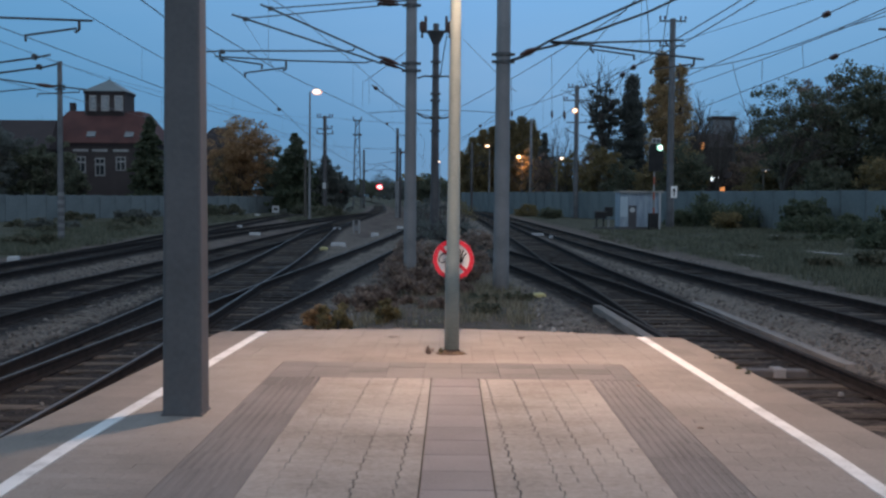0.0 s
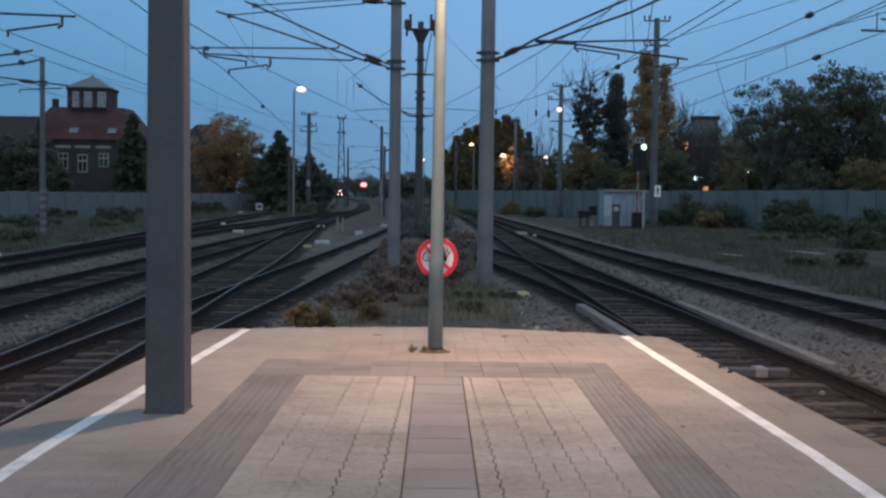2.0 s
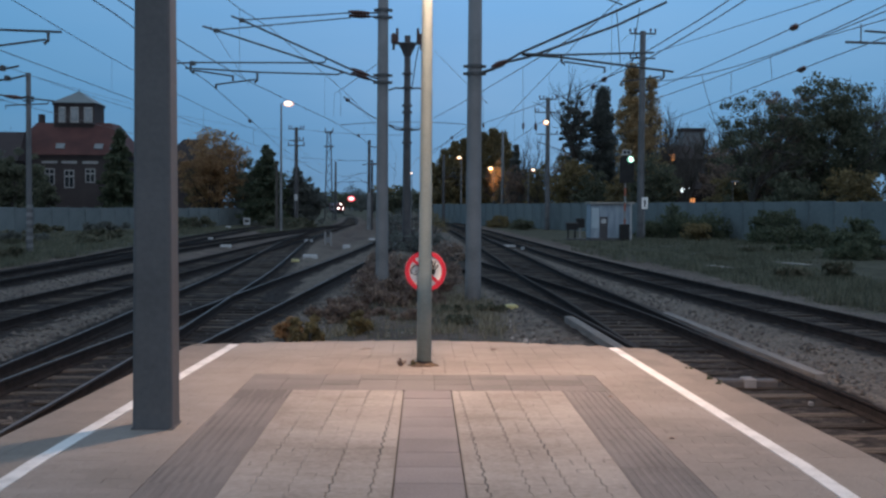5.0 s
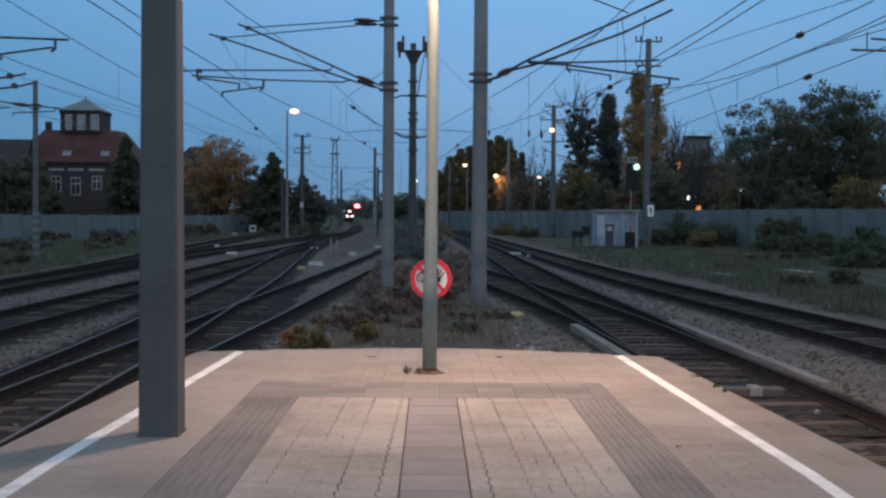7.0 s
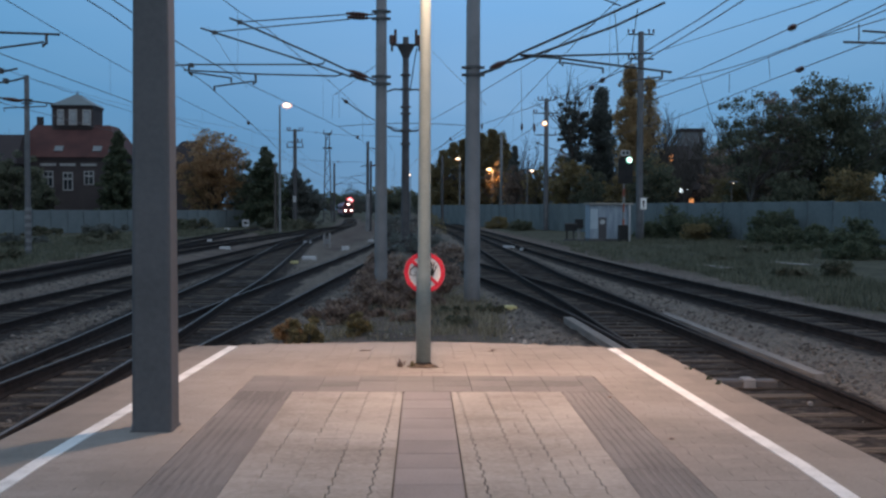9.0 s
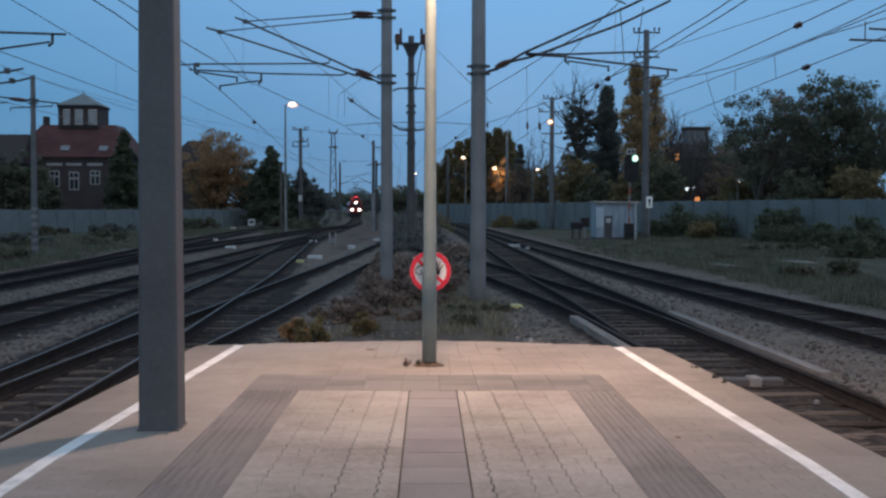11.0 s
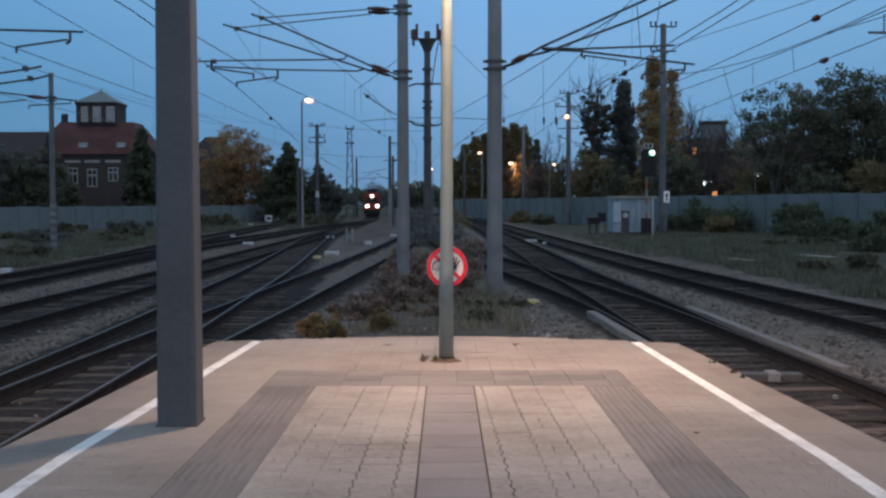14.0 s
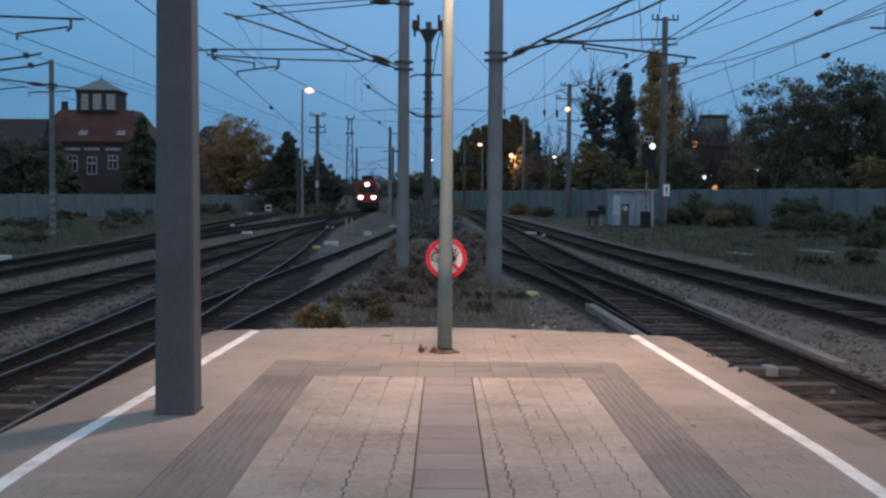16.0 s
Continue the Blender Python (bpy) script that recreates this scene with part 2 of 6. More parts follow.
# ---- mesh tools ----
class Geo:
    """Vertices and faces gathered for one mesh."""

    def __init__(self):
        self.v, self.f, self.s = [], [], []

    def add(self, verts, faces, slot=0):
        o = len(self.v)
        self.v += [tuple(p) for p in verts]
        self.f += [tuple(i + o for i in f) for f in faces]
        self.s += [slot] * len(faces)
        return self

    def box(self, x0, y0, z0, x1, y1, z1, b=0.0, slot=0):
        """A box, with its upper edges chamfered by b."""
        if b <= 0:
            v = [(x, y, z) for z in (z0, z1) for x, y in ((x0, y0), (x1, y0), (x1, y1), (x0, y1))]
            f = [(3, 2, 1, 0), (4, 5, 6, 7)] + [(i, (i + 1) % 4, 4 + (i + 1) % 4, 4 + i) for i in range(4)]
        else:
            rings = [(0, z0), (0, z1 - b), (b, z1)]
            v = [(x, y, z) for k, z in rings for x, y in ((x0 + k, y0 + k), (x1 - k, y0 + k), (x1 - k, y1 - k), (x0 + k, y1 - k))]
            f = [(3, 2, 1, 0), (8, 9, 10, 11)] + [(4 * r + i, 4 * r + (i + 1) % 4, 4 * r + 4 + (i + 1) % 4, 4 * r + 4 + i) for r in range(2) for i in range(4)]
        return self.add(v, f, slot)

    def tube(self, pts, radii, n=8, cap=True, slot=0):
        """A round tube along points; radii: one number or one a point."""
        pts = [Vector(p) for p in pts]
        if not hasattr(radii, "__len__"):
            radii = [radii] * len(pts)
        v, f = [], []
        for i, p in enumerate(pts):
            d = (pts[min(i + 1, len(pts) - 1)] - pts[max(i - 1, 0)]).normalized()
            a = d.cross(Vector((0, 0, 1)) if abs(d.z) < 0.9 else Vector((0, 1, 0))).normalized()
            b = d.cross(a)
            v += [p + radii[i] * (math.cos(6.2832 * k / n) * a + math.sin(6.2832 * k / n) * b) for k in range(n)]
        for i in range(len(pts) - 1):
            f += [(i * n + k, i * n + (k + 1) % n, (i + 1) * n + (k + 1) % n, (i + 1) * n + k) for k in range(n)]
        if cap:
            f += [tuple(range(n))[::-1], tuple(range((len(pts) - 1) * n, len(pts) * n))]
        return self.add(v, f, slot)

    def prism(self, loop, axis, d0, d1, slot=0):
        """A flat outline of (a, b) pairs drawn out along an axis."""
        put = {"x": lambda a, b, d: (d, a, b), "y": lambda a, b, d: (a, d, b), "z": lambda a, b, d: (a, b, d)}[axis]
        n = len(loop)
        v = [put(a, b, d) for d in (d0, d1) for a, b in loop]
        f = [tuple(range(n))[::-1], tuple(range(n, 2 * n))] + [(i, (i + 1) % n, n + (i + 1) % n, n + i) for i in range(n)]
        return self.add(v, f, slot)

    def ball(self, c, rx, ry, rz, n=10, slot=0):
        v, f = [], []
        for i in range(n // 2 + 1):
            a = math.pi * i / (n // 2)
            v += [(c[0] + rx * math.sin(a) * math.cos(6.2832 * k / n), c[1] + ry * math.sin(a) * math.sin(6.2832 * k / n), c[2] + rz * math.cos(a)) for k in range(n)]
        for i in range(n // 2):
            f += [(i * n + k, (i + 1) * n + k, (i + 1) * n + (k + 1) % n, i * n + (k + 1) % n) for k in range(n)]
        return self.add(v, f, slot)


def mesh_of(name, geo, *materials):
    me = bpy.data.meshes.new(name)
    me.from_pydata(geo.v, [], geo.f)
    for m in materials:
        me.materials.append(m)
    if len(materials) > 1:
        me.polygons.foreach_set("material_index", geo.s)
    bm = bmesh.new()
    bm.from_mesh(me)
    bmesh.ops.recalc_face_normals(bm, faces=bm.faces)
    bm.to_mesh(me)
    bm.free()
    return me


def smooth(me):
    me.polygons.foreach_set("use_smooth", [True] * len(me.polygons))
    return me


def part(name, geo, material, parent, label="", soft=False):
    """One mesh object under a thing or part; geo may be a ready mesh."""
    me = mesh_of(name, geo, *(material if isinstance(material, tuple) else (material,))) if isinstance(geo, Geo) else geo
    if soft:
        smooth(me)
    ob = new(name, me)
    ob.parent = parent
    return tagged(ob, label)


def thing(name, label, category, group="", kind="", at=(0, 0, 0), turn=0.0):
    ob = new(name)
    ob.empty_display_size = 0.2
    ob.matrix_basis = pose(*at, 0, 0, turn)
    return tagged(ob, label, category, group, kind)


def solid(name, geo, material, label, category, group="", kind="", at=(0, 0, 0), turn=0.0, soft=False):
    me = mesh_of(name, geo, *(material if isinstance(material, tuple) else (material,)))
    if soft:
        smooth(me)
    ob = new(name, me)
    ob.matrix_basis = pose(*at, 0, 0, turn)
    return tagged(ob, label, category, group, kind)


def spline(pts, step):
    """A smooth way through plan points, sampled about every step metres: places and headings."""
    p = np.array([(*q, 0)[:2] for q in pts], float)
    d = np.concatenate([[0], np.cumsum(np.linalg.norm(np.diff(p, axis=0), axis=1))])
    tan = np.gradient(p, d, axis=0)
    s = np.linspace(0, d[-1], max(2, int(d[-1] / step) + 1))
    k = np.clip(np.searchsorted(d, s, "right") - 1, 0, len(d) - 2)
    h = (d[k + 1] - d[k])[:, None]
    u = ((s - d[k]) / (d[k + 1] - d[k]))[:, None]
    q = (2 * u**3 - 3 * u**2 + 1) * p[k] + (u**3 - 2 * u**2 + u) * h * tan[k] + (3 * u**2 - 2 * u**3) * p[k + 1] + (u**3 - u**2) * h * tan[k + 1]
    t = np.gradient(q, axis=0)
    t /= np.linalg.norm(t, axis=1)[:, None]
    return q, t


# ---- the yard: ground, ballast, tracks ----
WAYS = {
    "left_near": [(-4.95, -15), (-4.35, 11), (-4.13, 17.8), (-3.93, 22), (-3.63, 29.5), (-2.95, 46), (-2.4, 63), (-2.1, 91), (-2.5, 122), (-4.4, 168), (-9, 244)],
    "left_branch": [(-4.53, 3), (-4.66, 11), (-4.9, 19), (-5.18, 24.7), (-5.64, 34.6), (-6.8, 52), (-8.05, 70), (-8.75, 90)],
    "left_middle": [(-8.4, -15), (-8.4, 15), (-8.4, 43), (-8.7, 76), (-9.2, 107), (-9.9, 134)],
    "left_spur": [(-12.5, 24), (-12.65, 32), (-13.2, 45), (-14.3, 58), (-15.4, 74), (-16.8, 100), (-17.8, 128)],
    "left_far": [(-12.5, -15), (-12.5, 15), (-12.5, 32), (-12.7, 50), (-12.3, 76), (-11.3, 107), (-9.9, 140), (-10.8, 163), (-12.0, 184.3), (-14.9, 230), (-19.8, 300), (-25.0, 353), (-31.0, 419), (-38.8, 487), (-57.0, 586), (-82.0, 716), (-115, 853)],
    "right_near": [(4.6, -15), (4.15, 12), (4.03, 17), (4.03, 25), (3.84, 35), (3.85, 46), (3.75, 68), (3.4, 107), (1.7, 168), (-4, 244)],
    "right_branch": [(4.15, 12), (3.98, 17), (3.72, 23), (3.42, 26.7), (2.85, 32.2), (1.4, 45), (-0.2, 64), (-1.6, 91), (-2.4, 119)],
    "right_far": [(9.1, -15), (8.2, 17), (7.9, 22), (7.0, 38), (6.5, 55), (6.25, 69), (5.5, 107), (3.9, 168), (-3, 250)],
}
ROUTES = {k: spline(v, 0.62) for k, v in WAYS.items()}
RAIL_PTS = np.concatenate([q + s * 0.753 * np.stack([-t[:, 1], t[:, 0]], 1) for q, t in ROUTES.values() for s in (1, -1)])
RAIL_PTS = RAIL_PTS[RAIL_PTS[:, 1] < 260]
WAY_PTS = np.concatenate([q for q, _ in ROUTES.values()])
WAY_PTS = WAY_PTS[WAY_PTS[:, 1] < 260]


def ground_material(name):
    """Gravel and grass; attributes of the sheet say where rails have stained it, where it is otherwise darker and where
    it is overgrown.
    """
    m = bpy.data.materials.new(name)
    m.use_nodes = True
    n, l = m.node_tree.nodes, m.node_tree.links
    p = n["Principled BSDF"]
    p.inputs["Roughness"].default_value = 0.95
    p.inputs["Specular IOR Level"].default_value = 0.05
    co = n.new("ShaderNodeTexCoord")

    def ramp(scale, cols, kind="noise"):
        t = n.new("ShaderNodeTexNoise" if kind == "noise" else "ShaderNodeTexVoronoi")
        t.inputs["Scale"].default_value = scale
        l.new(co.outputs["Object"], t.inputs["Vector"])
        r = n.new("ShaderNodeValToRGB")
        e = r.color_ramp.elements
        e[0].color, e[1].color = (*cols[0], 1), (*cols[1], 1)
        e[0].position, e[1].position = (0.3, 0.7) if kind == "noise" else (0.0, 1.0)
        l.new(t.outputs["Fac"] if kind == "noise" else t.outputs["Color"], r.inputs["Fac"])
        return t, r.outputs["Color"]

    def blend(fac, a, b):
        x = n.new("ShaderNodeMix")
        x.data_type = "RGBA"
        l.new(fac, x.inputs["Factor"])
        l.new(a, x.inputs["A"])
        l.new(b, x.inputs["B"])
        return x.outputs["Result"]

    stones, gravel = ramp(21.0, [(0.090, 0.079, 0.070), (0.275, 0.245, 0.214)], "voronoi")
    _, stain = ramp(9.0, [(0.025, 0.024, 0.0245), (0.054, 0.050, 0.049)])
    _, grass = ramp(1.2, [(0.060, 0.064, 0.050), (0.120, 0.118, 0.090)])
    _, earth = ramp(0.7, [(0.098, 0.080, 0.072), (0.175, 0.146, 0.130)])

    def mask(attr, scale, lo, hi):
        a, t, s, r = n.new("ShaderNodeAttribute"), n.new("ShaderNodeTexNoise"), n.new("ShaderNodeMath"), n.new("ShaderNodeMapRange")
        a.attribute_name = attr
        t.inputs["Scale"].default_value, t.inputs["Detail"].default_value = scale, 5
        l.new(co.outputs["Object"], t.inputs["Vector"])
        s.operation = "ADD"
        l.new(a.outputs["Fac"], s.inputs[0])
        l.new(t.outputs["Fac"], s.inputs[1])
        r.inputs["From Min"].default_value, r.inputs["From Max"].default_value = lo, hi
        l.new(s.outputs[0], r.inputs["Value"])
        return r.outputs["Result"]

    c = blend(mask("dirt", 0.8, 0.75, 1.25), gravel, earth)
    # broad soiled patches on the stones
    soil, soiled = n.new("ShaderNodeTexNoise"), n.new("ShaderNodeMapRange")
    soil.inputs["Scale"].default_value, soil.inputs["Detail"].default_value = 0.9, 7
    l.new(co.outputs["Object"], soil.inputs["Vector"])
    soiled.inputs["From Min"].default_value, soiled.inputs["From Max"].default_value = 0.46, 0.66
    soiled.inputs["To Max"].default_value = 0.38
    l.new(soil.outputs["Fac"], soiled.inputs["Value"])
    c = blend(soiled.outputs["Result"], c, ramp(6.0, [(0.040, 0.035, 0.034), (0.085, 0.074, 0.070)])[1])
    c = blend(mask("rust", 5.0, 0.8, 1.2), c, stain)
    c = blend(mask("green", 1.5, 0.85, 1.15), c, grass)
    l.new(c, p.inputs["Base Color"])
    b = n.new("ShaderNodeBump")
    b.inputs["Strength"].default_value, b.inputs["Distance"].default_value = 0.9, 0.05
    l.new(stones.outputs["Distance"], b.inputs["Height"])
    l.new(b.outputs["Normal"], p.inputs["Normal"])
    return m


M_GROUND = ground_material("gravel_and_grass")


def near(points, xy, reach):
    """Distance from each place to the nearest of the points, worked through in slices of y."""
    out = np.full(len(xy), reach, float)
    order = np.argsort(points[:, 1])
    pts = points[order]
    for y in np.unique(xy[:, 1]):
        a, b = np.searchsorted(pts[:, 1], (y - reach, y + reach))
        k = np.where(xy[:, 1] == y)[0]
        if b > a:
            d = np.hypot(xy[k, 0][:, None] - pts[a:b, 0], y - pts[a:b, 1]).min(1)
            out[k] = np.minimum(reach, d)
    return out


def make_ground():
    xs = np.concatenate([[-3000, -600, -150, -80, -50, -36, -28, -23], np.arange(-20, 13.01, 0.22), [15, 18, 22, 28, 36, 50, 80, 150, 600, 3000]])
    ys = np.concatenate([[-3000, -300, -60, -20], np.arange(-10, 62, 0.3), np.arange(62, 260, 1.6), [265, 300, 420, 600, 1200, 4500]])
    gx, gy = np.meshgrid(xs, ys)
    xy = np.stack([gx.ravel(), gy.ravel()], 1)
    way, rail = near(WAY_PTS, xy, 4.0), near(RAIL_PTS, xy, 2.0)
    z = np.where(way < 0.95, -0.180, np.where(way < 1.5, -0.160, np.where(way < 2.4, -0.160 - 0.14 * (way - 1.5) / 0.9, -0.30)))
    rng = np.random.default_rng(3)
    z = z + rng.normal(0, 0.011, len(z)) * (np.abs(xy[:, 0]) < 20)
    # the overgrown wedge before the platform, slightly heaped
    wedge = np.clip(1.9 - np.abs(xy[:, 0] + 0.4 - 0.013 * xy[:, 1]), 0, 1) * np.clip((xy[:, 1] - 13) / 4, 0, 1) * np.clip((66 - xy[:, 1]) / 26, 0, 1)
    z += 0.10 * wedge
    green = np.clip(1.6 * wedge, 0, 0.45)
    green = np.maximum(green, np.clip((xy[:, 0] - 9.6 + 0.022 * (xy[:, 1] - 18)) / 2.5, 0, 0.75))
    green = np.maximum(green, np.clip((-15.0 - xy[:, 0] - 0.03 * np.clip(xy[:, 1] - 30, 0, 100)) / 2.0, 0, 0.75))
    green = np.maximum(green, np.where(xy[:, 1] > 150, 0.5 * (way > 3), 0))
    green = np.maximum(green, np.where((np.abs(xy[:, 0] + 14) < 3.0) & (xy[:, 1] > 88) & (way > 2.2), 0.7, 0))
    rust = np.clip(1.55 - rail / 0.42, 0, 0.85)
    rust = np.maximum(rust, np.clip((1.52 - way) / 0.42, 0, 1) * 0.70)
    # the platform track is cleaner between its rails beyond the platform end
    tidy = (near(ROUTES["left_near"][0], xy, 2.0) < 0.5) & (near(ROUTES["left_branch"][0][ROUTES["left_branch"][0][:, 1] > 8], xy, 3.0) > 1.9) & (xy[:, 1] > 14)
    rust = np.where(tidy, 0.26, rust)
    # the near left of the yard is a further even step darker
    rust += 0.26 * np.clip((-3.0 - xy[:, 0]) / 1.0, 0, 1) * np.clip((40 - xy[:, 1]) / 15, 0, 1)
    dirt = np.clip((way - 1.6) / 2.6, 0, 0.45) + 0.5 * wedge + 0.26 * np.clip((xy[:, 1] - 34) / 16, 0, 1) + 0.38 * np.clip((-5.2 - xy[:, 0]) / 2.0, 0, 1)
    me = bpy.data.meshes.new("ground")
    w = len(xs)
    faces = [(j * w + i, j * w + i + 1, (j + 1) * w + i + 1, (j + 1) * w + i) for j in range(len(ys) - 1) for i in range(w - 1)]
    me.from_pydata(np.column_stack([xy, z]).tolist(), [], faces)
    for name, vals in (("rust", rust), ("green", green), ("dirt", dirt)):
        me.attributes.new(name, "FLOAT", "POINT").data.foreach_set("value", np.asarray(vals, np.float32))
    me.materials.append(M_GROUND)
    tagged(new("ground", me), "dark grey ballast and dull grass of a railway yard", "ground", kind="structure")


make_ground()

RAIL_LOOP = [(-0.065, -0.172), (0.065, -0.172), (0.065, -0.158), (0.012, -0.135), (0.012, -0.045), (0.036, -0.032), (0.036, -0.007), (0.018, 0.0), (-0.018, 0.0), (-0.036, -0.007), (-0.036, -0.032), (-0.012, -0.045), (-0.012, -0.135), (-0.065, -0.158)]


def rail_geo(q, t, side):
    g, n = Geo(), len(RAIL_LOOP)
    v = []
    for (x, y), (tx, ty) in zip(q, t):
        for a, z in RAIL_LOOP:
            o = side * 0.753 + a
            v.append((x + ty * o, y - tx * o, z))
    for i in range(len(q) - 1):
        f = [(i * n + k, i * n + (k + 1) % n, (i + 1) * n + (k + 1) % n, (i + 1) * n + k) for k in range(n)]
        if i == 0:
            g.add(v, f)
        else:
            g.f += f
            g.s += [0] * n
        g.s[-n + 7] = 1
    return g


SLEEPER = mesh_of("sleeper", Geo().box(-1.3, -0.13, -0.33, 1.3, 0.13, -0.166, 0.015), M_SLEEPER)


def make_track(route, label, first=-16.0, last=1e9, head=M_RAILDULL):
    q, t = ROUTES[route]
    track = thing("railway_track", label, "railway track", "tracks of the yard")
    for side in (-1, 1):
        step = slice(None, None, 3)
        part("rail", rail_geo(q[step], t[step], side), (M_RUST, head), track, "rusty rail with a worn head")
    far = Geo()
    for (x, y), (tx, ty) in zip(q, t):
        if not first <= y <= last:
            continue
        if 5.0 < y < 66:
            s = part("sleeper", SLEEPER, M_SLEEPER, track)
            s.matrix_basis = pose(x + random.uniform(-0.03, 0.03), y, random.uniform(-0.008, 0.004) - (0.028 if route == "left_near" and y > 27 else 0), 0, 0, math.degrees(math.atan2(-tx, ty)) + random.uniform(-0.8, 0.8))
        elif y < 240:
            a, b = Vector((ty, -tx, 0)) * 1.3, Vector((tx, ty, 0)) * 0.13
            c = Vector((x, y, 0))
            v = [c + sa * a + sb * b + Vector((0, 0, z)) for z in (-0.3, -0.168) for sa, sb in ((-1, -1), (1, -1), (1, 1), (-1, 1))]
            far.add(v, [(4, 5, 6, 7)] + [(i, (i + 1) % 4, 4 + (i + 1) % 4, 4 + i) for i in range(4)])
    if far.f:
        tagged(part("sleeper", far, M_SLEEPER, track), kind="stuff")


make_track("left_near", "running track with rusty rails on tarred timber sleepers beside the platform", head=M_RAIL)
make_track("left_branch", "turnout track branching from the platform track on timber sleepers", 26, 92, M_RAIL)
make_track("left_middle", "running track on dark stained ballast")
make_track("left_far", "curving running track curving away towards the red signal")
make_track("left_spur", "weedy siding branching from the curving track", 36, 126)
make_track("right_near", "running track with planks beside its rails along the platform")
make_track("right_branch", "turnout track crossing over towards the middle of the yard", 26, 116)
make_track("right_far", "outer running track on stained ballast beside the grass verge")


def plank(a, b, w, h):
    a, b = Vector(a), Vector(b)
    d = (b - a).normalized()
    n = Vector((d.y, -d.x, 0)) * w / 2
    g = Geo()
    v = [p + s * n + Vector((0, 0, z)) for z in (-0.2, h) for p, s in ((a, -1), (a, 1), (b, 1), (b, -1))]
    g.add(v, [(3, 2, 1, 0), (4, 5, 6, 7)] + [(i, (i + 1) % 4, 4 + (i + 1) % 4, 4 + i) for i in range(4)])
    return g


solid("edge_plank", plank((3.10, 15.6, 0), (2.90, 22.2, 0), 0.17, -0.04), M_BOARD, "weathered grey plank lying along the outside of a rail", "plank", "planks along the rails")
solid("edge_plank", plank((5.18, 14.4, 0), (5.02, 23.0, 0), 0.17, -0.03), M_BOARD, "weathered grey plank lying along the outside of a rail", "plank", "planks along the rails")

for a, b in (((15.7, 50.1, 0), (16.5, 47.7, 0)), ((20.3, 72.0, 0), (21.0, 69.1, 0)), ((12.3, 44.8, 0), (12.0, 46.6, 0))):
    solid("trough_cover", plank(a, b, 0.45, -0.22), M_CONC, "pale concrete cable trough cover lying in the grass", "trough cover", "trough covers on the verge")


# ---- the platform ----
def edge_left(y):
    return -2.84 + 0.042 * max(0.0, y - 6.7)


def edge_right(y):
    return 2.85 - 0.05 * max(0.0, y - 6.7)


P_END, P_BACK = 12.50, -30.0
TOP = 0.55


def make_platform():
    g = Geo()
    end_l, end_r = (edge_left(P_END), P_END), (edge_right(12.27), 12.27)
    loop = [(-2.84, P_BACK), (2.85, P_BACK), (2.85, 6.7), end_r, (1.93, 12.60), (0.67, 12.93), (0.0, 12.99), (-0.64, 12.93), (-1.9, 12.72), end_l, (-2.84, 6.7)]
    g.prism(loop, "z", -0.45, TOP - 0.03)
    body = thing("platform", "station platform end paved in beige blocks with white safety lines", "platform", kind="structure")
    part("platform_body", g, M_CONC, body, "weathered concrete platform wall")
    return body, loop


platform, PLATFORM_LOOP = make_platform()


def strip_geo(x0a, x1a, ya, x0b, x1b, yb, z0, z1):
    return Geo().add([(x0a, ya, z0), (x1a, ya, z0), (x1b, yb, z0), (x0b, yb, z0), (x0a, ya, z1), (x1a, ya, z1), (x1b, yb, z1), (x0b, yb, z1)],
                     [(4, 5, 6, 7), (0, 1, 5, 4), (1, 2, 6, 5), (2, 3, 7, 6), (3, 0, 4, 7)])


def front(x):
    """Where the paving ends, across the platform."""
    return float(np.interp(x, [-2.6, -1.9, -0.64, 0.0, 0.67, 1.93, 2.57], [12.50, 12.72, 12.93, 12.99, 12.93, 12.60, 12.27])) - 0.01


def line_left(y):
    return -2.32 + 0.036 * max(0.0, y - 6.7)


def line_right(y):
    return 2.30 - 0.034 * max(0.0, y - 6.7)


MID = 0.04


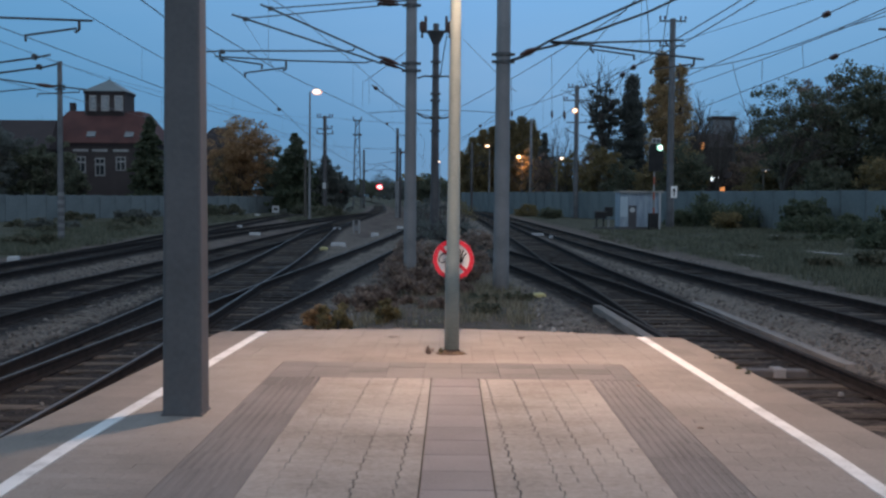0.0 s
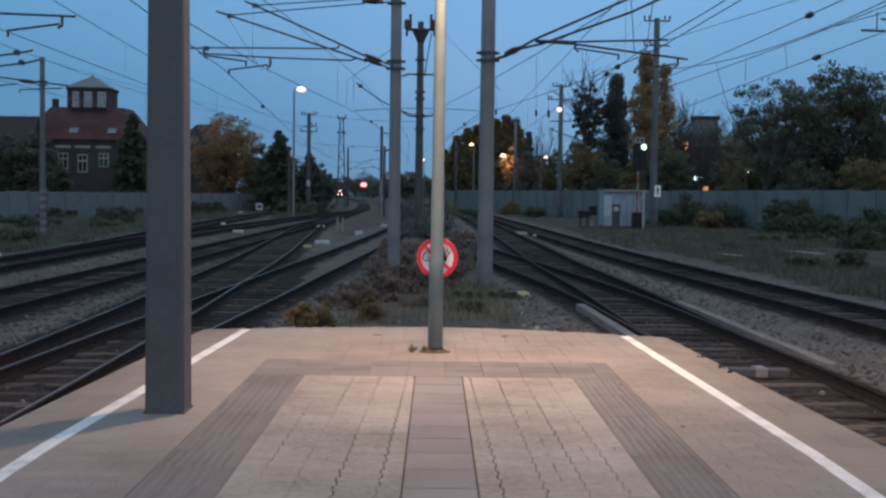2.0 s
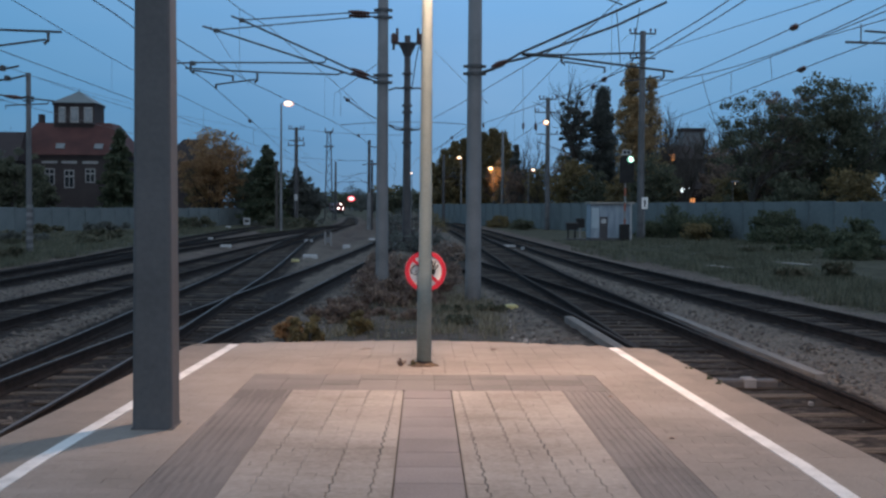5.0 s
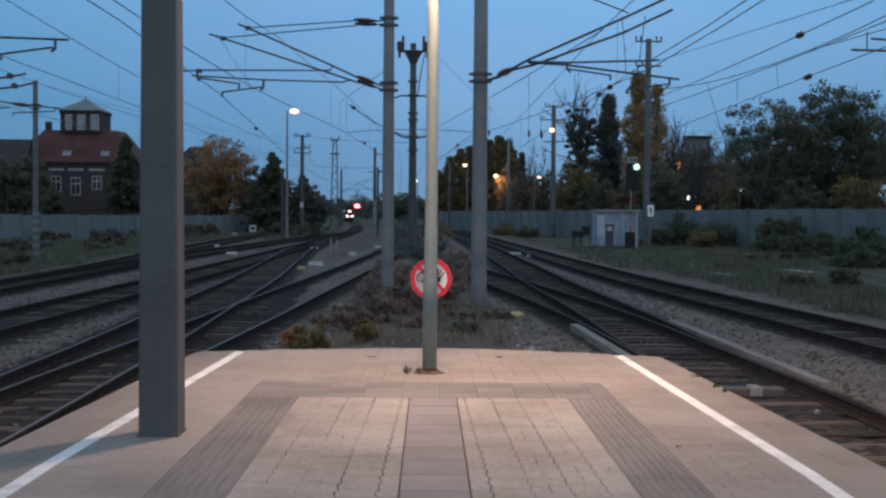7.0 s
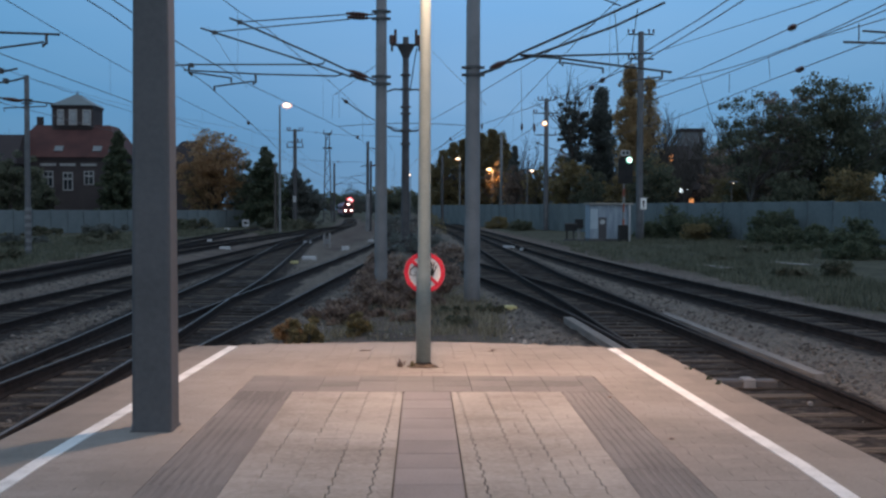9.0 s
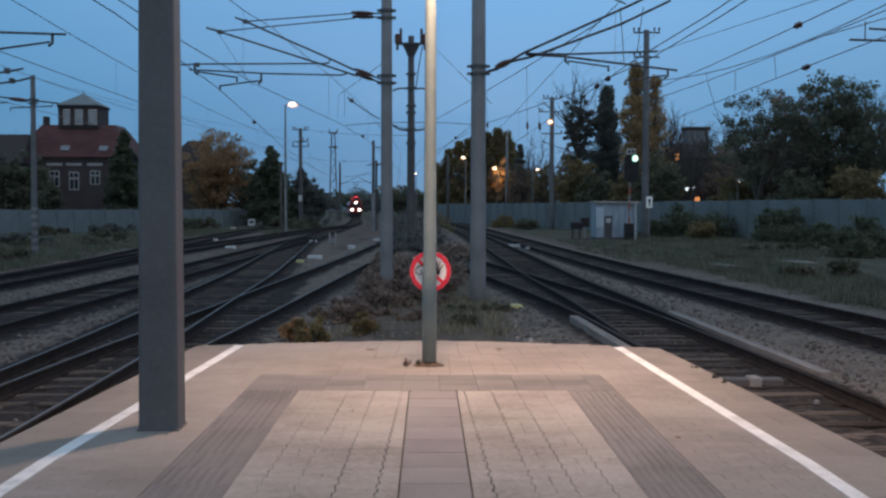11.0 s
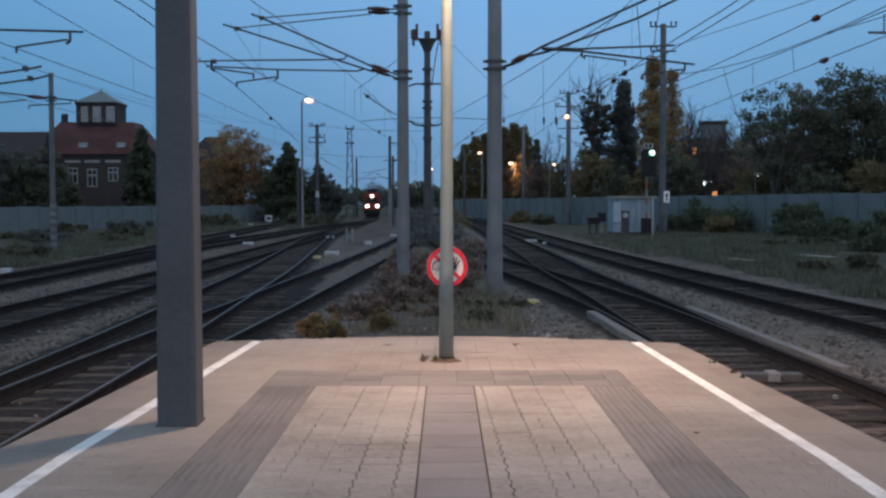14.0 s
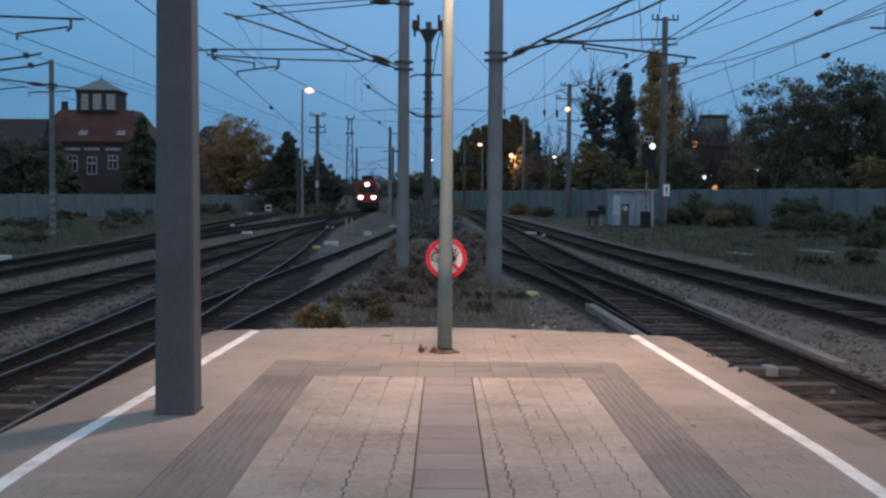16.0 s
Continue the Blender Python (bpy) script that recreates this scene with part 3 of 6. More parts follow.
def paving():
    """All the paving pieces, the joint sand and the painted lines."""
    rng = random.Random(5)
    part("joint_bed", Geo().prism([(-2.76, P_BACK + 0.1), (2.77, P_BACK + 0.1), (2.77, 6.7), (2.50, 12.2), (1.93, 12.52), (0.67, 12.85), (0.0, 12.91), (-0.64, 12.85), (-1.9, 12.64), (-2.54, 12.42), (-2.76, 6.7)], "z", TOP - 0.03, TOP - 0.012), M_JOINT, platform, "dark sand in the joints")
    # painted lines
    part("white_line", strip_geo(-2.37, -2.27, P_BACK, -2.37, -2.27, 6.7, TOP - 0.01, TOP + 0.004), M_LINE, platform)
    part("white_line", strip_geo(-2.37, -2.27, 6.7, line_left(12.5) - 0.05, line_left(12.5) + 0.05, 12.52, TOP - 0.01, TOP + 0.004), M_LINE, platform)
    part("white_line", strip_geo(2.25, 2.35, P_BACK, 2.25, 2.35, 6.7, TOP - 0.01, TOP + 0.004), M_LINE, platform)
    part("white_line", strip_geo(2.25, 2.35, 6.7, line_right(12.35) - 0.05, line_right(12.35) + 0.05, 12.36, TOP - 0.01, TOP + 0.004), M_LINE, platform)

    def block(g, x0, x1, y0, y1, gap=0.003, lift=0.0):
        z = TOP + lift + rng.uniform(-0.0012, 0.0012)
        t = [rng.uniform(-0.001, 0.001) for _ in range(4)]
        b = 0.002
        x0, x1, y0, y1 = x0 + gap / 2, x1 - gap / 2, y0 + gap / 2, y1 - gap / 2
        v = [(x0, y0, TOP - 0.025), (x1, y0, TOP - 0.025), (x1, y1, TOP - 0.025), (x0, y1, TOP - 0.025)]
        v += [(x0, y0, z - b), (x1, y0, z - b), (x1, y1, z - b), (x0, y1, z - b)]
        v += [(x0 + b, y0 + b, z + t[0]), (x1 - b, y0 + b, z + t[1]), (x1 - b, y1 - b, z + t[2]), (x0 + b, y1 - b, z + t[3])]
        return g.add(v, [(8, 9, 10, 11)] + [(4 * r + i, 4 * r + (i + 1) % 4, 4 * r + 4 + (i + 1) % 4, 4 * r + 4 + i) for r in (0, 1) for i in range(4)])

    def brick(g, x0, x1, y0, y1, gl, gr):
        """A block laid across the platform; gl and gr are the open joints at its two ends."""
        z = TOP + rng.uniform(-0.0003, 0.0003)
        t = [rng.uniform(-0.0003, 0.0003) for _ in range(4)]
        k, w = 0.0001, rng.uniform(0, 0.0015)
        x0, x1 = x0 + gl, x1 - gr
        c = [(x0 + w, y0 + k), (x1 - w, y0 + k), (x1, y1 - k), (x0, y1 - k)]
        return g.add([(*q, TOP - 0.025) for q in c] + [(*q, z + e) for q, e in zip(c, t)], [(4, 5, 6, 7)] + [(i, (i + 1) % 4, 4 + (i + 1) % 4, 4 + i) for i in range(4)])

    # blocks of the walking field with interlocking sides, some columns with washed-out joints
    far = Geo()
    row, y = 0, 9.41
    columns = ((0.330, 0.0034, 0.006), (0.558, 0.0031, 0.006), (0.780, 0.0025, 0.006), (0.985, 0.0019, 0.006))
    while y > P_BACK + 0.3:
        y0 = y - 0.092
        for side in (-1, 1):
            cuts = [(0.202, 0.0032), (1.137, 0.001)]
            if y > 5.2:
                for c, w, d in columns:
                    c -= 0.018 * (y - 5.7)
                    worn = 0.82 + 0.36 * math.sin(1.7 * y + 9 * c + side)
                    cuts.append((c + (d if row % 2 else -d) + rng.uniform(-0.002, 0.002), w * max(0.3, worn) * rng.uniform(0.8, 1.2)))
                    if rng.random() < 0.22 and c > 0.5:
                        cuts.append((c + 0.1075, rng.choice((0.0006, 0.001, 0.0018))))
                cuts.sort()
            for (u, ga), (v, gb) in zip(cuts[:-1], cuts[1:]):
                args = (MID + u, MID + v, y0, y, ga, gb) if side > 0 else (MID - v, MID - u, y0, y, gb, ga)
                if 5.7 < y < 7.9:
                    part("paver", brick(Geo(), *args), M_PAVER, platform)
                else:
                    brick(far, *args)
        y, row = y0, row + 1
    # middle strip of large slabs
    y = 9.41
    while y > P_BACK + 0.3:
        if y > 4.6:
            part("slab", block(Geo(), MID - 0.1965, MID + 0.1965, y - 0.4, y, 0.0036), M_SLAB, platform)
        else:
            block(far, MID - 0.2, MID + 0.2, y - 0.4, y, 0.005)
        y -= 0.4
    tagged(part("pavers", far, M_PAVER, platform), kind="stuff")
    # ribbed guiding tiles: two long bands and the band across
    def ribbed(x0, x1, y0, y1, along):
        g = block(Geo(), x0, x1, y0, y1, 0.0008)
        n = 8
        for k in range(n):
            if along:
                w = (x1 - x0) / n
                a = x0 + w * (k + 0.28)
                g.box(a, y0 + 0.002, TOP - 0.004, a + w * 0.44, y1 - 0.002, TOP + 0.0034, 0.0015)
        return g
    for x0, x1 in ((-1.545, -1.099), (1.179, 1.585)):
        y = 9.40
        back = Geo()
        while y > -12:
            if y > 4.6:
                part("ribbed_tile", ribbed(x0, x1, y - 0.4, y, True), M_BAND, platform)
            else:
                block(back, x0, x1, y - 0.4, y)
            y -= 0.4
        tagged(part("tiles", back, M_BAND, platform), kind="stuff")
    for row in range(3):
        x = -1.547
        while x < 1.585:
            x1 = min(x + 0.329, 1.585)
            if x1 - x > 0.05:
                part("cross_tile", block(Geo(), x, x1, 9.41 + 0.297 * row, 9.41 + 0.297 * (row + 1), 0.003), M_BAND, platform)
            x = x1
    # edge fields: close-laid blocks, row by row, cut to the lines and the kerb
    def field(xa, xb, y0, y1, name, mt, dx=0.215, dy=0.112, gap=0.0003, ends=0.0022, shift=0.5):
        g = Geo()
        y, row = y0, 0
        while y < y1 - 0.02:
            a0, b0, a1, b1 = xa(y), xb(y), xa(y + dy), xb(y + dy)
            n = max(1, round((b0 - a0) / dx))
            cuts = [0.0] + [(k + (shift if row % 2 else 0)) / n for k in range(0 if row % 2 and shift > 0.3 else 1, n)] + [1.0]
            for u, v in zip(cuts[:-1], cuts[1:]):
                o0, o1 = (0.0008 + ends * rng.random() ** 3 for _ in range(2))
                p0, p1 = a0 + (b0 - a0) * u + o0, a0 + (b0 - a0) * v - o1
                q0, q1 = a1 + (b1 - a1) * u + o0, a1 + (b1 - a1) * v - o1
                e0, e1 = min(y + dy, front(q0)) - gap / 2, min(y + dy, front(q1)) - gap / 2
                if min(e0, e1) - y < 0.02:
                    continue
                z = TOP + rng.uniform(-0.0004, 0.0004)
                w = [(p0, y + gap / 2), (p1, y + gap / 2), (q1, e1), (q0, e0)]
                g.add([(*c, TOP - 0.025) for c in w] + [(*c, z) for c in w], [(4, 5, 6, 7)] + [(i, (i + 1) % 4, 4 + (i + 1) % 4, 4 + i) for i in range(4)])
            y += dy
            row += 1
        tagged(part(name, g, mt, platform), kind="stuff")
    field(lambda y: line_left(y) + 0.052, lambda y: -1.547, 4.4, 10.30, "edge_pavers", M_FIELD)
    field(lambda y: 1.587, lambda y: line_right(y) - 0.052, 4.4, 10.30, "edge_pavers", M_FIELD)
    field(lambda y: line_left(y) + 0.052, lambda y: line_right(y) - 0.052, 10.30, 13.0, "front_pavers", M_FIELD, shift=0.04, ends=0.0024)
    field(lambda y: edge_left(y) + 0.01, lambda y: line_left(y) - 0.052, 4.4, 12.80, "kerb_slabs", M_KERB, 0.6, 0.5, 0.002, 0.001)
    field(lambda y: line_right(y) + 0.052, lambda y: edge_right(y) - 0.01, 4.4, 12.80, "kerb_slabs", M_KERB, 0.6, 0.5, 0.002, 0.001)
    rear = Geo()
    for x0, x1 in ((-2.83, -2.372), (-2.268, -1.557), (1.557, 2.248), (2.352, 2.84)):
        rear.box(x0, P_BACK + 0.05, TOP - 0.025, x1, 4.4, TOP, 0.004)
    part("rear_paving", rear, M_FIELD, platform)


# ---- pillar, lamp post, warning sign on the platform ----
def make_pillar():
    p = thing("platform_pillar", "tall tapered grey steel pillar standing on the platform", "pillar", at=(-1.865, 7.83, TOP))
    g = Geo()
    n = 16
    v = []
    levels = [(0.0, 0.138), (1.0, 0.133), (2.0, 0.127), (3.2, 0.120), (5.0, 0.111), (7.6, 0.100)]
    for z, r in levels:
        k = 0.03
        for sx, sy in ((1, 1), (-1, 1), (-1, -1), (1, -1)):
            a0 = math.atan2(sy, sx) - math.pi / 4
            for j in range(4):
                a = a0 + j * math.pi / 6
                v.append((sx * (r - k) + k * math.cos(a), sy * (r - k) + k * math.sin(a), z))
    f = [(i * n + j, i * n + (j + 1) % n, (i + 1) * n + (j + 1) % n, (i + 1) * n + j) for i in range(len(levels) - 1) for j in range(n)]
    g.add(v, f + [tuple(range((len(levels) - 1) * n, len(levels) * n))])
    part("shaft", g, M_PILLAR, p)
    part("base_plate", Geo().box(-0.144, -0.144, -0.02, 0.144, 0.144, 0.012, 0.005), M_MASTD, p, "rust-streaked base plate")


def make_lamp_post():
    p = thing("lamp_post", "slim pale painted lamp post at the platform end", "lamp post", at=(0.01, 10.90, TOP))
    part("pole", Geo().tube([(0, 0, 0), (0, 0, 0.9), (0.005, 0, 0.95), (0.01, 0, 3.4), (0.0, 0, 5.1)], [0.072, 0.070, 0.064, 0.052, 0.042], 20), M_POST, p, soft=True)
    part("foot_collar", Geo().tube([(0, 0, -0.02), (0, 0, 0.03), (0, 0, 0.05)], [0.080, 0.080, 0.073], 16), M_RUST, p, "dirty foot collar")
    head = Geo()
    head.prism([(-0.08, 0), (0.40, 0), (0.33, 0.11), (-0.04, 0.11)], "y", -0.9, 0.15)
    h = part("lamp_head", head, M_MAST, p)
    h.location = (0, 0, 5.1)
    part("lamp_glass", Geo().box(0.07, -0.85, 5.085, 0.37, 0.0, 5.098), E_PINK, p)
    lamp = bpy.data.lights.new("platform_lamp", "AREA")
    lamp.shape, lamp.size, lamp.size_y = "RECTANGLE", 0.30, 0.8
    lamp.energy, lamp.color = 600, (1.0, 0.635, 0.44)
    lamp.spread = radians(168)
    new("platform_lamp", lamp).matrix_world = look((0.22, 10.42, TOP + 5.06), (1.75, 11.5, 0))


def post_dirt():
    """A thin uneven heap of brown dirt and crumbled leaves round the post's foot."""
    r = random.Random(9)
    g = Geo()
    n = 18
    rings = [[((0.07 + 0.030 * k + r.uniform(-0.014, 0.018) * k) * math.cos(6.2832 * i / n) * 1.2, (0.07 + 0.026 * k + r.uniform(-0.012, 0.016) * k) * math.sin(6.2832 * i / n), (0.034, 0.016, 0.001)[k] * r.uniform(0.7, 1.2) + 0.002) for i in range(n)] for k in range(3)]
    g.add([v for ring in rings for v in ring], [(k * n + i, (k + 1) * n + i, (k + 1) * n + (i + 1) % n, k * n + (i + 1) % n) for k in range(2) for i in range(n)])
    solid("dirt_heap", g, M_DIRT, "brown dirt gathered round the foot of the lamp post", "dirt", at=(0.01, 10.90, TOP))


def make_sign():
    s = thing("warning_sign", "round white prohibition sign with a red ring behind the lamp post", "sign", at=(0.02, 10.99, 1.47))
    r = 0.202

    def disc(rad, y0, y1, n=40, hole=0.0):
        g = Geo()
        if not hole:
            g.prism([(rad * math.cos(6.2832 * k / n), rad * math.sin(6.2832 * k / n)) for k in range(n)], "y", y0, y1)
            return g
        v = [(q * math.cos(6.2832 * k / n), y, q * math.sin(6.2832 * k / n)) for y in (y0, y1) for q in (rad, hole) for k in range(n)]
        f = []
        for k in range(n):
            j = (k + 1) % n
            f += [(k, j, n + j, n + k), (2 * n + k, 3 * n + k, 3 * n + j, 2 * n + j), (k, 2 * n + k, 2 * n + j, j), (n + k, n + j, 3 * n + j, 3 * n + k)]
        return g.add(v, f)

    part("plate", disc(r, 0.0, 0.006), M_WHITE, s)
    part("red_ring", disc(r - 0.001, -0.004, -0.0005, hole=r - 0.043), M_RED, s)
    bar = Geo().box(-0.165, -0.006, -0.016, 0.165, -0.003, 0.016)
    b = part("red_bar", bar, M_RED, s)
    b.rotation_euler = (0, radians(42), 0)
    hand = Geo()
    hand.prism([(0.045, -0.03), (0.085, -0.035), (0.098, 0.0), (0.075, 0.02), (0.05, 0.015)], "y", -0.009, -0.0065)
    for x0, z0, x1, z1 in ((0.055, 0.0, 0.070, 0.105), (0.066, 0.0, 0.098, 0.098), (0.080, -0.01, 0.122, 0.066), (0.05, -0.02, 0.050, 0.07)):
        d = Vector((x1 - x0, z1 - z0)).normalized() * 0.0065
        hand.prism([(x0 - d.y, z0 + d.x), (x0 + d.y, z0 - d.x), (x1 + d.y, z1 - d.x), (x1 - d.y, z1 + d.x)], "y", -0.0105, -0.0075)
    part("hand_shape", hand, M_DARK, s, "black raised palm shape")
    head = Geo()
    arc = [(-0.083 + 0.062 * math.cos(a), -0.007, 0.0 + 0.06 * math.sin(a)) for a in np.linspace(0.6, 3.6, 12)]
    head.tube(arc, 0.006, 5)
    head.tube([(-0.13, -0.007, -0.02), (-0.105, -0.007, -0.035), (-0.085, -0.007, -0.03)], 0.004, 5)
    head.tube([(-0.10, -0.007, 0.0), (-0.07, -0.007, 0.005), (-0.075, -0.007, -0.02), (-0.1, -0.007, -0.018)], 0.004, 5)
    part("outline_shape", head, M_DARK, s, "thin black outline shape")
    part("clamp", Geo().box(-0.05, 0.006, -0.03, 0.03, 0.03, 0.03), M_MAST, s)
    part("post", Geo().tube([(-0.0, 0.035, -0.92), (0.0, 0.035, 0.2)], 0.022, 10), M_MAST, s)


make_pillar()
make_lamp_post()
post_dirt()
make_sign()


def tuft(name, label, category, x, y, z, material, n, spread, h, leaf=0.0, seed=0, tall=None):
    """A clump of blades or small leaves rooted at one spot."""
    r = random.Random(seed)
    g = Geo()
    for _ in range(n):
        a, d = r.uniform(0, 6.283), spread * math.sqrt(r.random())
        bx, by = d * math.cos(a), d * math.sin(a)
        hh = h * r.uniform(0.4, 1.0) * (1.15 - 0.6 * d / spread)
        la, ll = r.uniform(0, 6.283), hh * r.uniform(0.1, 0.6)
        tx, ty = bx + ll * math.cos(la), by + ll * math.sin(la)
        w = r.uniform(0.006, 0.014) * (1 + h)
        px, py = -math.sin(la) * w, math.cos(la) * w
        g.add([(bx - px, by - py, 0), (bx + px, by + py, 0), (tx + px * 0.3, ty + py * 0.3, hh), (tx - px * 0.3, ty - py * 0.3, hh)], [(0, 1, 2, 3)])
        if leaf:
            for _ in range(3):
                u = r.uniform(0.35, 1.05)
                c = Vector((bx + (tx - bx) * u, by + (ty - by) * u, hh * u))
                e1 = Vector((r.gauss(0, 1), r.gauss(0, 1), r.gauss(0, 0.6))).normalized() * leaf * r.uniform(0.6, 1.2)
                e2 = e1.cross(Vector((r.gauss(0, 1), r.gauss(0, 1), r.gauss(0, 1)))).normalized() * leaf * 0.45
                g.add([c - e1, c - e2, c + e1, c + e2], [(0, 1, 2, 3)])
    me = bpy.data.meshes.new(name)
    me.from_pydata(g.v, [], g.f)
    me.materials.append(material)
    ob = new(name, me)
    ob.location = (x, y, z)
    return tagged(ob, label, category, "weeds of the yard")


# ---- masts, cantilevers and wires over the tracks ----
def mast_pole(parent, h, r0, r1, material, n=14):
    return part("pole", Geo().tube([(0, 0, -0.3), (0, 0, 0.6), (0, 0, h * 0.5), (0, 0, h)], [r0, r0, (r0 + r1) / 2, r1], n), material, parent, soft=True)


def collar(parent, z, r, material=M_TUBE):
    g = Geo()
    for k in (-0.1, 0.08):
        g.tube([(0, 0, z + k - 0.035), (0, 0, z + k + 0.035)], r + 0.035, 14)
        g.box(-r - 0.10, -0.05, z + k - 0.03, -r, 0.05, z + k + 0.03)
        g.box(r, -0.05, z + k - 0.03, r + 0.10, 0.05, z + k + 0.03)
    return part("collar", g, material, parent)


def insulator(parent, a, b, r=0.085, rings=7):
    """A ribbed insulator between two points."""
    a, b = Vector(a), Vector(b)
    pts, rad = [], []
    for i in range(rings * 2 + 1):
        pts.append(a + (b - a) * i / (rings * 2))
        rad.append((r if i % 2 else r * 0.72) * (0.45 + 0.55 * math.sin(math.pi * (i + 0.6) / (rings * 2 + 1.2))))
    return part("insulator", Geo().tube(pts, rad, 10), M_INSUL, parent, "brown ribbed insulator")


def tube_part(name, pts, r, parent, material=None, n=7):
    return part(name, Geo().tube(pts, r, n), material or M_TUBE, parent)


def hook(parent, x, y, z, side):
    """Registration hook and steady arm hanging from a cantilever tube."""
    g = Geo()
    g.tube([(x, y, z), (x, y, z - 0.18), (x + side * 0.08, y, z - 0.24)], 0.03, 6)
    g.tube([(x + side * 0.05, y, z - 0.16), (x + side * 1.05, y, z - 0.3)], 0.022, 6)
    g.tube([(x + side * 1.05, y, z - 0.28), (x + side * 1.05, y, z - 0.42)], 0.025, 6)
    return part("steady_arm", g, M_TUBE, parent)


# right mast beside the platform's right-hand track
mr = thing("catenary_mast", "grey steel catenary mast rising from grass with arms over tracks", "catenary mast", "catenary masts", at=(1.22, 27.5, -0.2))
mast_pole(mr, 9.4, 0.195, 0.16, M_MAST)
collar(mr, 5.68, 0.18)
for dy in (-0.12, 0.12):
    tube_part("bracket", [(0.18, dy * 0.6, 5.62), (0.50, dy, 5.72)], 0.028, mr)
insulator(mr, (0.41, 0, 5.73), (0.79, 0, 5.90), 0.10)
tube_part("strut", [(0.77, 0.0, 5.90), (1.13, -0.05, 6.10), (3.51, -0.2, 7.15), (4.50, -0.3, 7.61)], 0.032, mr)
tube_part("strut", [(0.77, 0.06, 5.88), (1.33, 0.2, 6.03), (3.56, 0.4, 6.87), (4.80, 0.5, 7.47)], 0.032, mr)
tube_part("arm", [(1.15, 0.0, 6.08), (2.13, -0.1, 6.05), (4.33, -0.3, 6.10)], 0.026, mr)
tube_part("arm", [(1.17, 0.1, 6.07), (2.13, 0.25, 6.04), (4.99, 0.5, 5.74)], 0.028, mr)
hook(mr, 2.12, -0.1, 6.05, 1)
hook(mr, 4.75, 0.5, 5.78, -1)
tube_part("tie", [(0.03, 0, 8.63), (3.61, 0.0, 7.29)], 0.018, mr)
collar(mr, 8.6, 0.165)

# left mast, carrying a double arm over the left tracks
ml = thing("catenary_mast", "grey steel catenary mast with a double arm over the tracks", "catenary mast", "catenary masts", at=(-1.062, 28.5, -0.3))
mast_pole(ml, 8.1, 0.160, 0.131, M_MAST)
collar(ml, 5.66, 0.142)
collar(ml, 7.30, 0.135)
tube_part("bracket", [(-0.13, -0.07, 5.64), (-0.36, -0.13, 5.72)], 0.022, ml)
insulator(ml, (-0.34, -0.13, 5.72), (-0.80, -0.13, 5.89), 0.066)
insulator(ml, (-0.33, -0.13, 7.28), (-0.88, -0.13, 7.31), 0.066)
tube_part("tie_rod", [(-0.13, -0.07, 7.3), (-0.34, -0.13, 7.28)], 0.02, ml)
tube_part("bracket", [(-0.13, 0.07, 5.57), (-0.36, 0.13, 5.66)], 0.022, ml)
insulator(ml, (-0.34, 0.13, 5.65), (-0.80, 0.13, 5.82), 0.066)
insulator(ml, (-0.33, 0.13, 7.24), (-0.88, 0.13, 7.26), 0.066)
tube_part("tie_rod", [(-0.13, 0.07, 7.23), (-0.34, 0.13, 7.24)], 0.02, ml)
tube_part("strut", [(-0.75, -0.16, 5.84), (-1.45, -0.26, 6.15), (-3.50, -0.39, 7.03), (-3.76, -0.39, 7.13)], 0.025, ml)
tube_part("strut", [(-0.75, 0.16, 5.75), (-1.45, 0.26, 5.99), (-4.28, 0.46, 6.9), (-4.64, 0.46, 7.01)], 0.025, ml)
tube_part("tie_rod", [(-0.81, -0.16, 7.28), (-3.50, -0.39, 7.03)], 0.016, ml)
tube_part("tie_rod", [(-0.81, 0.16, 7.21), (-4.32, 0.46, 6.91)], 0.016, ml)
tube_part("arm", [(-1.41, -0.26, 6.12), (-1.44, -0.26, 6.03), (-1.60, -0.26, 6.01), (-4.66, -0.33, 5.98), (-5.44, -0.33, 5.94)], 0.021, ml)
tube_part("arm", [(-1.02, 0.20, 5.82), (-1.18, 0.23, 5.78), (-3.08, 0.26, 5.82), (-5.05, 0.33, 5.92)], 0.021, ml)
hook(ml, -4.78, -0.33, 5.95, 1)
hook(ml, -3.21, 0.26, 5.8, -1)
part("clamp", Geo().box(-3.56, -0.45, 6.98, -3.44, -0.33, 7.08, 0.01), M_TUBE, ml)
part("clamp", Geo().box(-4.35, 0.40, 6.85, -4.23, 0.52, 6.95, 0.01), M_TUBE, ml)
part("clamp", Geo().box(-4.78, -0.39, 5.91, -4.66, -0.27, 6.01, 0.01), M_TUBE, ml)


def far_cantilever(name, label, x, y, h, r, arms, material=M_MAST, top=None):
    """A distant mast; arms: (side, height, reach) each with strut, arm tube, insulator and steady arm."""
    m = thing(name, label, "catenary mast", "catenary masts", at=(x, y, -0.3))
    mast_pole(m, h, r, r * 0.75, material, 10)
    for side, z, reach in arms:
        collar(m, z, r * 0.9)
        insulator(m, (side * 0.3, 0, z), (side * 0.75, 0, z + 0.15), 0.10, 5)
        tube_part("strut", [(side * 0.7, 0, z + 0.15), (side * (reach - 0.4), 0, z + 1.2)], 0.035, m)
        tube_part("arm", [(side * 0.9, 0, z + 0.25), (side * reach, 0, z + 0.15)], 0.032, m)
        tube_part("tie_rod", [(side * 0.2, 0, z + 1.5), (side * (reach - 0.4), 0, z + 1.2)], 0.022, m)
        g = Geo().tube([(side * reach, 0, z + 0.15), (side * reach, 0, z - 0.15), (side * (reach - 0.9), 0, z - 0.25)], 0.028, 6)
        part("steady_arm", g, M_TUBE, m)
    return m


